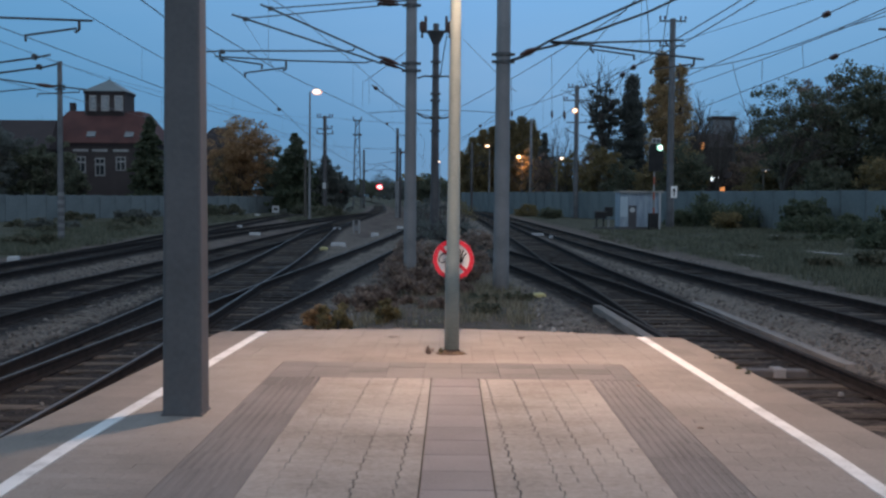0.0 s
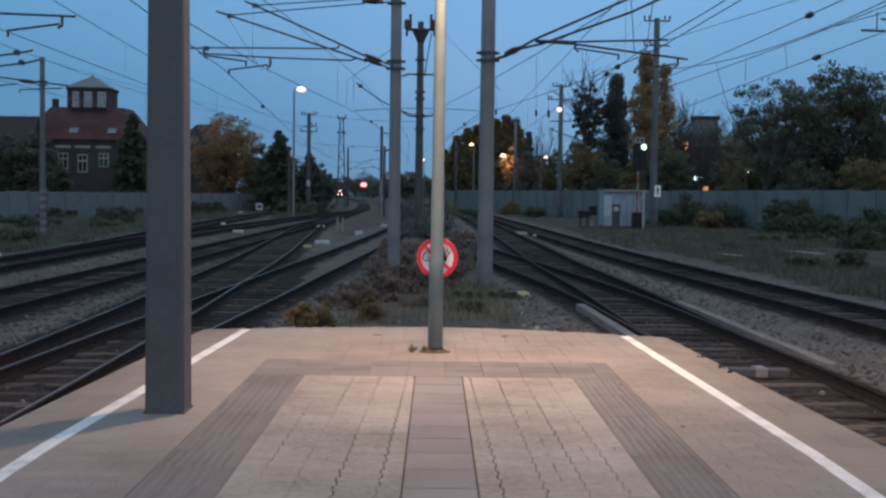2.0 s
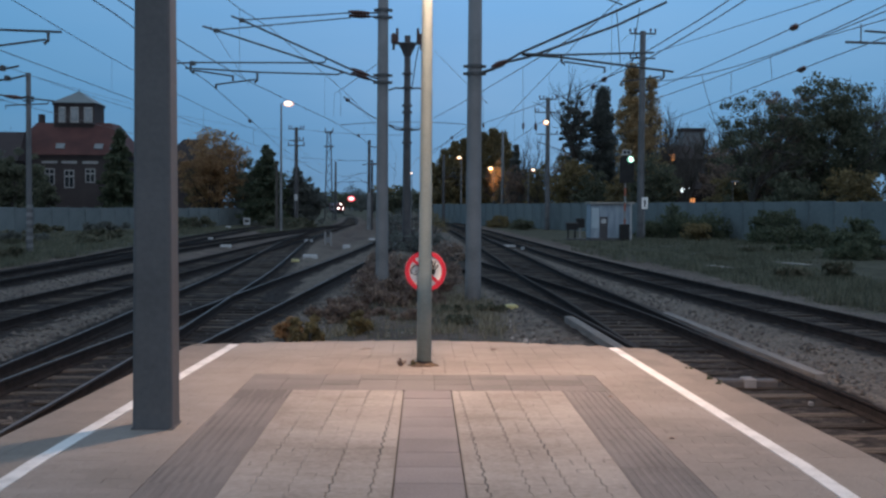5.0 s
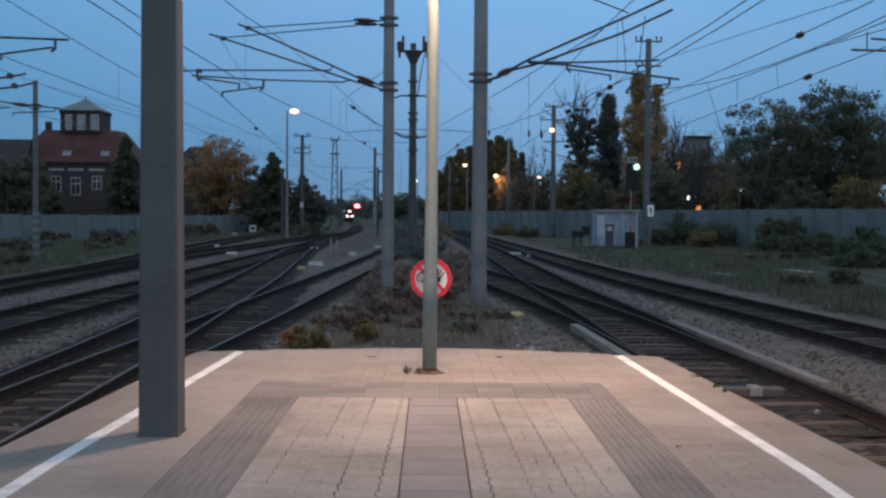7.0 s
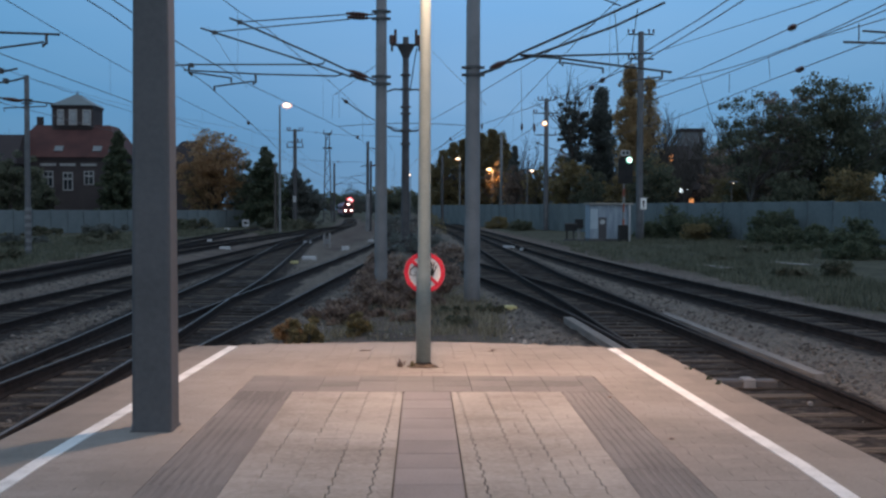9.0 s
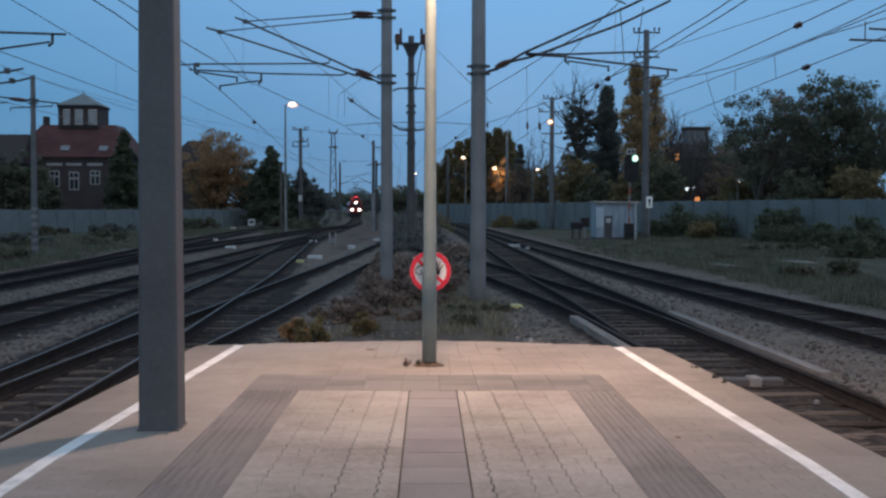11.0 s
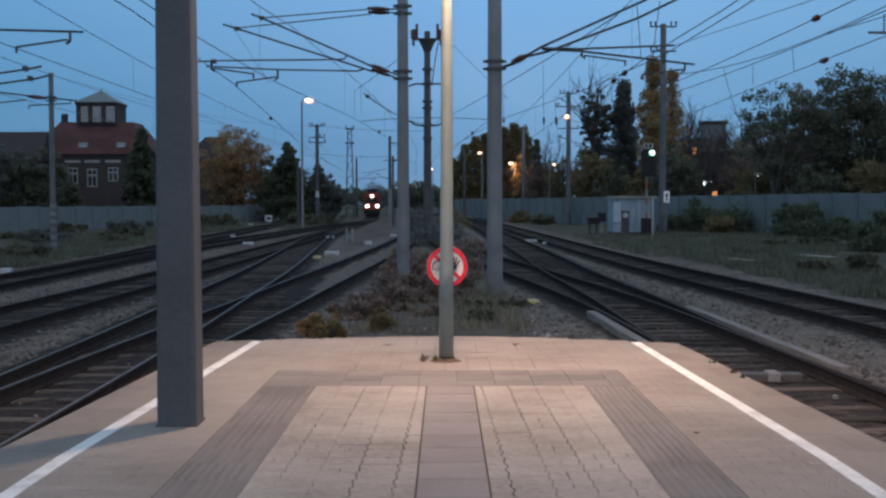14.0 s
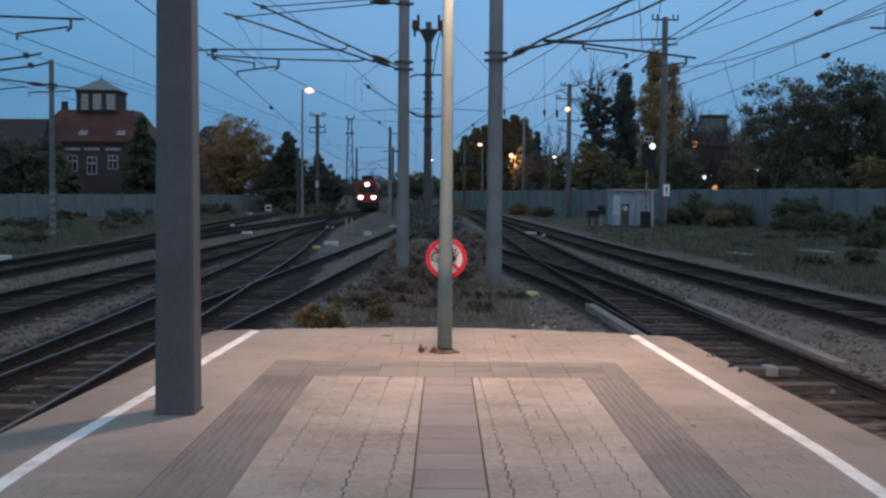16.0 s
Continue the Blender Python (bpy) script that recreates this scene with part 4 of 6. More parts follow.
striped = far_cantilever("catenary_mast", "slender catenary mast with a striped foot beside the concrete fence", -19.2, 54.8, 8.8, 0.16, [], M_POLE)
collar(striped, 7.55, 0.16)
tube_part("arm", [(-5.6, 0, 8.25), (-1.0, 0, 7.68), (1.25, 0, 7.45)], 0.04, striped)
insulator(striped, (-1.15, 0, 7.68), (-0.25, 0, 7.57), 0.12, 6)
tube_part("steady_arm", [(-1.1, 0, 7.05), (-1.1, 0, 7.22), (0.95, 0, 7.32), (0.95, 0, 7.5)], 0.032, striped)
tube_part("strut", [(-5.6, 0, 7.0), (-3.6, 0, 7.25), (-1.2, 0, 7.5)], 0.032, striped)
for k in range(12):
    part("foot_stripe", Geo().tube([(0, 0, 0.15 + k * 0.19), (0.03, 0, 0.15 + k * 0.19 + 0.19)], 0.166, 10), M_MAST if k % 2 else M_POLE, striped)
thin = far_cantilever("catenary_mast", "thin dark catenary mast between the converging tracks", -5.99, 122.0, 9.73, 0.20, [], M_MASTD)
tube_part("arm", [(0.1, 0, 9.06), (1.0, 0, 8.93)], 0.05, thin)
tube_part("arm", [(-0.75, 0, 7.04), (-0.1, 0, 7.16)], 0.05, thin)
insulator(thin, (0.25, 0, 7.04), (0.95, 0, 7.22), 0.12, 5)
part("counterweight_post", Geo().tube([(0.33, 0.1, -0.2), (0.33, 0.1, 7.59)], 0.12, 8), M_MASTD, thin)
part("foot_sleeve", Geo().tube([(0, -0.05, 0.0), (0, -0.05, 4.03)], 0.225, 10), M_MAST, thin, "pale lower part")
wood = thing("power_pole", "old brown timber pole beside the yard lamp", "power pole", "power poles", at=(-14.69, 112.0, -0.3))
part("pole", Geo().tube([(0, 0, 0), (0, 0, 6.98)], [0.15, 0.11], 8), M_BARK, wood)
far_cantilever("catenary_mast", "far catenary mast beside the curving track", -16.8, 213.0, 11.1, 0.24, [(1, 7.0, 3.5)], M_MASTD)
far_cantilever("catenary_mast", "far catenary mast behind the converging tracks", -8.9, 180.0, 9.3, 0.22, [(-1, 6.4, 3.2)], M_MASTD)
far_cantilever("catenary_mast", "far catenary mast near the concrete fence", 11.2, 160.0, 13.1, 0.22, [(-1, 6.8, 3.6)])
far_cantilever("catenary_mast", "slim catenary mast next to the signal", 2.6, 150.0, 9.6, 0.2, [(1, 6.4, 3.0)], M_MASTD)


def line_pole(label, x, y, h, r, bars, material=M_MAST, lamp=None):
    """A pole for feeder lines: crossbars with upright insulators, and perhaps a lamp."""
    m = thing("power_pole", label, "power pole", "power poles", at=(x, y, -0.3))
    mast_pole(m, h, r, r * 0.8, material, 10)
    for z, half, pins in bars:
        g = Geo().box(-half, -0.06, z - 0.06, half, 0.06, z + 0.06)
        part("crossbar", g, M_TUBE, m)
        for k in pins:
            px = half * k
            part("insulator", Geo().tube([(px, 0, z + 0.05), (px, 0, z + 0.2), (px, 0, z + 0.26), (px, 0, z + 0.42)], [0.05, 0.05, 0.10, 0.06], 8), M_INSUL, m)
    if lamp:
        lx, lz, mt = lamp
        tube_part("lamp_arm", [(0, 0, lz - 0.2), (lx, -0.3, lz + 0.1)], 0.04, m)
        part("lamp_glass", Geo().ball((lx, -0.35, lz), 0.34, 0.2, 0.30, 12), mt, m, "glowing lamp")
        part("bulb", Geo().ball((lx, -0.55, lz), 0.22, 0.1, 0.19, 10), E_BULB, m, "bright lamp core")
    return m


line_pole("tall feeder-line pole with insulators on crossbars", 17.85, 92.0, 17.0, 0.30, [(16.8, 1.08, (-0.95, -0.6, 0.6, 0.95)), (14.8, 1.05, (-0.95, -0.5)), (12.2, 0.6, (0.9,))], M_POLE)
line_pole("feeder-line pole with a lit lamp and crossbars", 14.2, 129.0, 15.2, 0.30, [(15.0, 1.0, (-0.95, -0.5, 0.5, 0.95)), (13.5, 1.5, (-0.95, -0.75)), (11.0, 1.2, (0.9,))], M_POLE, (-0.25, 12.3, E_WARM))
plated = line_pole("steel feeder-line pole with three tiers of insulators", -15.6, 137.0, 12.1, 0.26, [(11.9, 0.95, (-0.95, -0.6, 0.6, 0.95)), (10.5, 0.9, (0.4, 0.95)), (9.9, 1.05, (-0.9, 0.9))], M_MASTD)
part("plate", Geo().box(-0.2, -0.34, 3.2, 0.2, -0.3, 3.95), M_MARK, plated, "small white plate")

# the dark mast with a flared head in the middle distance
mc = thing("transformer_mast", "dark steel mast with a flared head and paired insulators", "power pole", "power poles", at=(-1.18, 76.0, -0.3))
mast_pole(mc, 14.0, 0.30, 0.20, M_MASTD, 12)
part("head", Geo().tube([(0, 0, 12.6), (0, 0, 13.0), (0, 0, 13.45)], [0.22, 0.38, 0.62], 8), M_MASTD, mc)
part("head_beam", Geo().box(-1.0, -0.12, 13.4, 1.0, 0.12, 13.55), M_MASTD, mc)
for px in (-0.70, 0.70):
    part("insulator", Geo().tube([(px, 0, 13.5), (px, 0, 14.5)], [0.10, 0.09], 8), M_INSUL, mc)
for px in (-0.93, 0.93):
    part("surge_box", Geo().tube([(px, 0, 13.45), (px, 0, 13.6), (px, 0, 14.05), (px, 0, 14.15)], [0.12, 0.19, 0.19, 0.10], 8), M_INSUL, mc)
    part("end_plate", Geo().box(px - 0.08, -0.1, 13.05, px + 0.08, 0.1, 13.45), M_MASTD, mc)
tube_part("down_lead", [(0.75, 0, 13.3), (0.55, 0, 12.2), (0.3, 0, 10.4)], 0.035, mc, M_DARK)
for z in (11.45, 10.5, 9.3, 8.85, 7.75, 6.8):
    part("clamp", Geo().tube([(0, 0, z - 0.07), (0, 0, z + 0.07)], 0.34, 10), M_MASTD, mc)
for z, dz in ((10.45, -0.12), (7.65, 0.35)):
    for s in (-1, 1):
        tube_part("side_arm", [(s * 0.2, 0, z), (s * 0.75, 0, z + 0.05), (s * 1.25, 0, z + dz)], 0.06, mc)

# open lattice tower far down the line
lt = thing("lattice_tower", "narrow lattice steel tower far along the tracks", "lattice tower", at=(-16.8, 198.0, -0.3))
for sx in (-1, 1):
    for sy in (-1, 1):
        tube_part("leg", [(sx * 0.72, sy * 0.6, 0), (sx * 0.30, sy * 0.30, 15.8)], 0.07, lt, M_MASTD, 5)
for k in range(12):
    z0, z1 = k * 1.3, (k + 1) * 1.3
    w0, w1 = 0.72 - 0.42 * z0 / 15.8, 0.72 - 0.42 * z1 / 15.8
    s = 1 if k % 2 else -1
    tube_part("brace", [(-s * w0, -w0, z0), (s * w1, -w1, z1)], 0.032, lt, M_MASTD, 4)
    tube_part("brace", [(-s * w0, w0, z0), (s * w1, w1, z1)], 0.032, lt, M_MASTD, 4)
part("crossbar", Geo().box(-0.75, -0.15, 15.5, 0.75, 0.15, 15.75), M_MASTD, lt)
for px in (-0.68, 0.68):
    part("insulator", Geo().tube([(px, 0, 15.7), (px, 0, 16.3)], 0.09, 6), M_INSUL, lt)
part("platform_ring", Geo().box(-0.8, -0.6, 13.0, 0.8, 0.6, 13.2), M_MASTD, lt)

# masts standing outside the view, whose arms reach over the outer tracks
side = thing("catenary_mast", "grey catenary mast with paired arms over the outer tracks", "catenary mast", "catenary masts", at=(-10.74, 21.94, -0.3))
mast_pole(side, 8.0, 0.16, 0.13, M_MAST)
tube_part("arm", [(0.10, 0, 5.85), (3.70, 0, 5.75)], 0.024, side)
hook(side, 3.44, 0, 5.76, -1)
tube_part("arm", [(0.12, 0.26, 4.72), (2.55, 0.26, 5.07), (2.78, 0.26, 5.12)], 0.021, side)
tube_part("arm", [(0.12, 0.46, 4.56), (2.60, 0.46, 4.9), (2.84, 0.46, 4.96)], 0.021, side)
part("clamp", Geo().box(2.42, 0.2, 5.02, 2.50, 0.32, 5.12, 0.01), M_TUBE, side)
part("clamp", Geo().box(2.44, 0.4, 4.85, 2.52, 0.52, 4.95, 0.01), M_TUBE, side)
side_r = thing("catenary_mast", "grey catenary mast beyond the outer track", "catenary mast", "catenary masts", at=(11.2, 21.0, -0.3))
mast_pole(side_r, 8.0, 0.16, 0.13, M_MAST)
tube_part("arm", [(-0.5, 0, 5.50), (-3.31, 0, 5.56)], 0.024, side_r)
insulator(side_r, (-0.1, 0, 5.48), (-0.6, 0, 5.50), 0.06)
tube_part("drop", [(-3.02, 0, 5.56), (-3.02, 0, 5.90)], 0.012, side_r)
tube_part("arm", [(-2.83, 0.3, 5.82), (-0.1, 0.3, 5.66)], 0.022, side_r)


def wire(a, b, sag=0.0, r=0.009, n=14, bits=(), fat=0.36, half=0.0):
    """A hanging wire from a to b with its sag; bits: insulators at these shares of its length."""
    a, b = Vector(a), Vector(b)
    pts = [a + (b - a) * (i / n) - Vector((0, 0, 4 * sag * (i / n) * (1 - i / n))) for i in range(n + 1)]
    g = Geo().tube(pts, r, 5, False)
    ob = solid("overhead_wire", g, M_WIRE, "thin dark overhead wire stretched above the tracks", "wire", "overhead wires")
    for u in bits:
        c = a + (b - a) * u - Vector((0, 0, 4 * sag * u * (1 - u)))
        d = (b - a).normalized()
        k = half or min(0.3, 0.006 * c.y + 0.05)
        part("insulator", Geo().tube([c - d * k, c - d * k * 0.6, c, c + d * k * 0.6, c + d * k], [k * 0.12, k * fat * 0.9, k * fat, k * fat * 0.9, k * 0.12], 8), M_INSUL, ob)
    return ob


def catenary(pts, low, high=0.0, supports=(), sag=0.3, r=0.0095, bits=()):
    """Contact wire over a track; with supports also a messenger wire and droppers; bits: places of section insulators."""
    w = thing("overhead_line", "contact wire hung above the rails from a messenger wire" if supports else "contact wire stretched above the rails", "wire", "overhead wires")
    part("contact_wire", Geo().tube([Vector((x, y, low)) for x, y in pts], r, 5, False), M_WIRE, w)
    xs, ys = [q[0] for q in pts], [q[1] for q in pts]
    for y0, y1 in zip(supports[:-1], supports[1:]):
        hi = []
        for k in range(13):
            u = k / 12
            y = y0 + (y1 - y0) * u
            hi.append(Vector((float(np.interp(y, ys, xs)), y, high - 4 * sag * u * (1 - u))))
        part("messenger_wire", Geo().tube(hi, r, 5, False), M_WIRE, w)
        for q in hi[2:12:3]:
            part("dropper", Geo().tube([q, Vector((q.x, q.y, low))], r * 0.35, 4, False), M_WIRE, w)
    for x, y in bits:
        part("section_insulator", Geo().tube([(x, y - 0.25, low), (x, y - 0.16, low), (x, y, low - 0.01), (x, y + 0.16, low), (x, y + 0.25, low)], [0.012, 0.05, 0.062, 0.05, 0.012], 8), M_INSUL, w)


# contact wires five metres above the rails, each over its own track
catenary([(4.3, -12), (4.2, 17), (4.03, 22), (4.0, 29), (3.85, 46), (3.4, 107), (1.7, 168), (-6, 250)], 5.0, 6.5, (-12, 27.5, 76, 150), 0.15, bits=((4.0, 26.65), (4.01, 25.1)))
catenary([(4.6, -12), (4.42, 17), (4.3, 22), (3.7, 28), (1.9, 39), (-0.4, 66), (-2.2, 110), (-4.2, 150)], 5.0)
catenary([(7.6, -12), (7.7, 20), (7.75, 25), (7.95, 35), (6.6, 62), (5.5, 107), (1.0, 200)], 5.0, bits=((7.74, 22.98),))
catenary([(-4.6, -12), (-4.3, 20), (-4.1, 26), (-3.7, 31), (-3.1, 38), (-2.6, 48), (-2.2, 90), (-4.5, 160)], 5.0, 6.6, (-12, 28.5, 76, 150), 0.35, bits=((-2.65, 45.4),))
catenary([(-4.7, -12), (-4.7, 17), (-4.9, 22), (-5.1, 27), (-5.7, 36), (-6.9, 53), (-8.6, 88), (-10.5, 140)], 5.0, bits=((-5.9, 38.1),))
catenary([(-8.4, -12), (-8.4, 22), (-8.4, 72), (-9.4, 110), (-14.2, 220), (-25, 353)], 5.15, 6.3, (-12, 22, 72, 130), 0.45)
catenary([(-12.7, -12), (-12.5, 33), (-12.6, 65), (-11.3, 110), (-15.2, 235)], 5.2, 6.6, (15, 65, 115), 0.4)
# feeders, cross-spans, jumpers and stay wires
wire((-5.42, 28.5, 6.66), (-4.45, 28.5, 5.16), 0.0, 0.005)
wire((-1.20, 28.5, 5.73), (-3.31, 42.0, 6.35))
wire((-3.37, 42.0, 6.35), (-3.39, 42.0, 5.43), 0.0, 0.006)
wire((-3.06, 41.0, 6.33), (-3.06, 41.0, 5.43), 0.0, 0.006)
wire((-4.04, 56.0, 7.60), (-1.27, 76.0, 7.44), 0.30, 0.03, bits=(0.05,))
wire((-0.97, 76.0, 7.37), (4.17, 27.3, 6.63), 0.12, 0.014)
wire((-3.88, 52.0, 5.91), (2.53, 52.0, 5.93), -0.15, 0.016)
wire((4.42, 26.0, 6.74), (4.85, 27.83, 5.66), -0.05, 0.010)
wire((4.77, 25.0, 6.57), (5.14, 27.86, 5.63), -0.05, 0.010)
wire((18.75, 92.0, 14.95), (18.15, 40.8, 10.99), 0.0, 0.022)
wire((6.60, 32.0, 5.55), (6.71, 17.0, 5.40), 0.03, 0.0105, bits=(0.78,))
wire((6.39, 31.0, 5.64), (8.72, 15.05, 6.32), 0.526, 0.0105)
wire((7.07, 36.0, 5.53), (8.42, 12.80, 5.72), 0.105, 0.0105)
wire((7.66, 22.5, 5.48), (8.54, 16.0, 5.4))
wire((6.92, 28.0, 5.49), (7.91, 31.0, 5.04), 0.08, 0.007)
wire((7.39, 27.0, 5.40), (7.66, 28.0, 5.03), 0.03, 0.007)
wire((7.71, 25.0, 5.53), (8.07, 26.0, 5.12), 0.0, 0.006)
wire((0.55, 70.0, 11.92), (2.24, 40.0, 5.83), 0.03, 0.012)
wire((0.36, 100.0, 6.49), (2.91, 60.0, 6.86), -0.20, 0.018, bits=(0.59,))
wire((3.19, 36.6, 6.71), (3.23, 36.6, 4.53), 0.0, 0.007, bits=(0.88,), fat=0.34, half=0.12)
wire((2.32, 44.83, 6.80), (2.36, 44.83, 5.07), 0.0, 0.008, bits=(0.80,), fat=0.34, half=0.12)
wire((3.10, 31.69, 5.01), (3.16, 31.69, 4.18), 0.0, 0.006, bits=(0.72,), fat=0.34, half=0.12)
wire((16.9, 92, 16.6), (13.4, 129, 14.8), 0.5)
wire((18.9, 92, 16.6), (15.2, 129, 14.8), 0.5)
wire((-19.2, 54.8, 8.4), (-15.6, 137, 11.6), 0.8)
wire((-5.8, 122, 7.0), (-9.2, 180, 6.6), 0.2)
wire((-15.30, 137.0, 8.20), (-6.13, 122.0, 7.22), 0.15, 0.018, bits=(0.62,), fat=0.22)
wire((-15.31, 137.0, 11.70), (-1.27, 76.0, 7.02), 0.2, 0.016, bits=(0.28,), fat=0.22)
wire((-6.12, 122.0, 6.06), (-13.38, 180.0, 7.01), 0.1, 0.018, bits=(0.3,), fat=0.22)


# ---- lamps, signals, hut and small trackside things ----
def street_lamp(label, x, y, h, glow, r=0.07, reach=0.7, size=0.3):
    s = thing("street_lamp", label, "street lamp", "street lamps", at=(x, y, -0.3))
    part("pole", Geo().tube([(0, 0, 0), (0, 0, h * 0.6), (0, 0, h), (reach * 0.5, 0, h + 0.12), (reach, 0, h + 0.1)], [r * 1.3, r, r * 0.7, r * 0.6, r * 0.5], 8), M_MAST, s)
    part("lamp_head", Geo().box(reach - 0.25, -0.16, h + 0.1, reach + 0.4, 0.16, h + 0.22, 0.05), M_MAST, s)
    part("lamp_glass", Geo().ball((reach + 0.05, -0.02, h + 0.02), size * 1.25, size * 0.8, size * 0.72, 12), glow, s, "glowing lamp glass")
    part("bulb", Geo().ball((reach + 0.05, -size * 0.8 - 0.02, h + 0.02), size * 0.9, size * 0.2, size * 0.5, 10), E_BULB, s, "bright lamp core")


street_lamp("tall slim yard lamp shining pinkish white", -13.57, 106.6, 12.15, E_PINK, 0.10, 0.65, 0.40)
street_lamp("lit sodium street lamp behind the concrete fence", 5.53, 167.0, 9.9, E_WARM, 0.10, -0.4, 0.32)
street_lamp("lit sodium street lamp among brown trees", 10.63, 171.0, 8.5, E_WARM, 0.09, -0.6, 0.34)
street_lamp("lit sodium lamp in front of dark conifers", 13.42, 144.0, 7.37, E_PINK, 0.07, 0.55, 0.22)
street_lamp("small lit garden lamp before dark trees", 25.74, 93.0, 4.63, E_WARM, 0.03, 0.1, 0.05)
street_lamp("distant lit lamp behind the dark mast", -2.47, 228.0, 9.4, E_PINK, 0.08, -0.4, 0.36)
glow_ = bpy.data.lights.new("street_lamp_light", "POINT")
glow_.energy, glow_.color, glow_.shadow_soft_size = 420, (1.0, 0.5, 0.2), 0.25
new("street_lamp_light", glow_).location = (10.25, 170.2, 7.55)

# colour-light signal by the hut
sg = thing("colour_light_signal", "black colour-light signal showing green on a red and white post", "signal", at=(15.2, 84.5, -0.35))
for k in range(8):
    part("post_band", Geo().tube([(0, 0, k * 0.58), (0, 0, k * 0.58 + 0.58)], 0.075, 10), M_OLDWHITE if k % 2 else M_BANDRED, sg)
part("screen", Geo().prism([(-0.42, 4.45), (0.66, 4.45), (0.66, 6.25), (0.50, 6.5), (-0.26, 6.5), (-0.42, 6.25)], "y", -0.1, 0.08), M_DARK, sg)
part("hood", Geo().tube([(0.37, -0.4, 6.24), (0.37, -0.1, 6.24)], 0.2, 12, False), M_DARK, sg)
part("green_lens", Geo().ball((0.37, -0.16, 6.22), 0.25, 0.1, 0.25, 14), E_GREEN, sg, "glowing green lens")
part("lens_core", Geo().ball((0.37, -0.27, 6.22), 0.18, 0.05, 0.18, 12), E_GREENCORE, sg)
part("marker_plate", Geo().box(-0.25, -0.12, 6.56, 0.42, -0.08, 6.95), M_MARK, sg, "small pale plate with dark bars")
part("plate_bar", Geo().box(-0.16, -0.135, 6.64, 0.04, -0.122, 6.87), M_DARK, sg)
part("plate_bar", Geo().box(0.12, -0.135, 6.64, 0.33, -0.122, 6.87), M_DARK, sg)
part("relay_box", Geo().box(-0.38, -0.3, 0.0, 0.32, 0.2, 1.32, 0.04), M_DARK, sg, "dark relay box at the foot")

# red signal far along the curving track
rs = thing("colour_light_signal", "distant colour-light signal showing red beside the curving track", "signal", at=(-25.6, 396.0, -0.8))
part("post", Geo().tube([(0, 0, 0), (0, 0, 5.0)], 0.12, 8), M_MASTD, rs)
part("screen", Geo().box(-0.7, -0.1, 4.6, 0.7, 0.1, 7.4, 0.05), M_DARK, rs)
# lens and core are built far too large, to include the lamp's bloom
part("red_lens_bloom", Geo().ball((0, -0.25, 6.05), 1.35, 0.2, 1.0, 16), E_RED, rs, "red lens enlarged to the size of its glare")
part("lens_core", Geo().ball((0, -0.5, 6.05), 0.95, 0.1, 0.62, 14), E_REDCORE, rs)

# equipment hut
hut = thing("equipment_hut", "small pale sheet-steel equipment hut with a flat roof", "hut", at=(12.8, 85.5, -0.2))
part("body", Geo().box(0.0, 0, -0.3, 3.05, 2.4, 2.70), M_HUTWALL, hut)
part("roof", Geo().box(-0.10, -0.25, 2.70, 3.30, 2.6, 2.84, 0.03), M_CONC, hut)
part("plinth", Geo().box(-0.05, -0.10, -0.3, 3.1, 2.45, 0.10), M_MASTD, hut)
d = part("door", Geo().box(0.66, -0.06, 0.10, 1.26, 0.0, 1.72), M_TRAINGREY, hut, "dark grey door")
part("door_plate", Geo().tube([(0.96, -0.06, 1.38), (0.96, -0.09, 1.38)], 0.2, 14), M_MARK, d, "round pale plate")
for x in (0.63, 1.30, 1.72, 2.14, 2.55):
    part("seam", Geo().box(x - 0.025, -0.03, 0.10, x + 0.025, 0.0, 2.66), M_HUTWALL, hut)
part("corner_post", Geo().box(2.96, -0.24, -0.3, 3.08, -0.12, 2.70), M_MARK, hut)
part("side_panel", Geo().box(0.04, -0.05, 0.85, 0.60, -0.01, 2.40, 0.01), M_HUT, hut, "pale panel")

# trackside boxes and small markers
eq = thing("switch_machine", "black trackside switch machine with a lantern on a thin post", "switch machine", at=(11.6, 85.0, -0.2))
part("case", Geo().box(-0.78, -0.3, 0.72, 0.08, 0.3, 1.22, 0.05), M_DARK, eq)
part("lid", Geo().box(-0.82, -0.34, 1.2, 0.12, 0.34, 1.28, 0.02), M_MASTD, eq)
part("lantern", Geo().box(0.0, -0.1, 0.88, 0.62, 0.35, 1.6, 0.06), M_DARK, eq)
for x in (-0.62, -0.1):
    part("leg", Geo().box(x - 0.05, -0.05, 0, x + 0.05, 0.05, 0.74), M_DARK, eq)
part("lantern_post", Geo().box(0.24, 0.0, 0, 0.36, 0.12, 0.9), M_OLDWHITE, eq)
part("foot_plate", Geo().box(-0.85, -0.4, -0.05, 0.7, 0.4, 0.06), M_MASTD, eq)
pl = thing("track_sign", "white rectangular track sign with dark marks on a thin pole", "sign", at=(17.4, 88.0, -0.1))
part("pole", Geo().tube([(0, 0, 0), (0, 0, 3.2)], 0.04, 8), M_MAST, pl)
part("plate", Geo().box(-0.24, -0.05, 2.25, 0.24, -0.03, 3.15), M_WHITE, pl)
part("mark_bar", Geo().box(-0.08, -0.065, 2.65, 0.08, -0.052, 2.95), M_DARK, pl)
part("mark_bar", Geo().box(-0.05, -0.065, 2.4, 0.05, -0.052, 2.62), M_DARK, pl)
sb = thing("track_sign", "small white framed sign with a dark bar near the fence end", "sign", at=(-21.6, 137.0, -0.7))
part("pole", Geo().tube([(0, 0.03, 0), (0, 0.03, 1.0)], 0.04, 6), M_MAST, sb)
part("plate", Geo().box(-0.42, -0.03, 0.62, 0.42, 0.0, 1.45), M_MARK, sb)
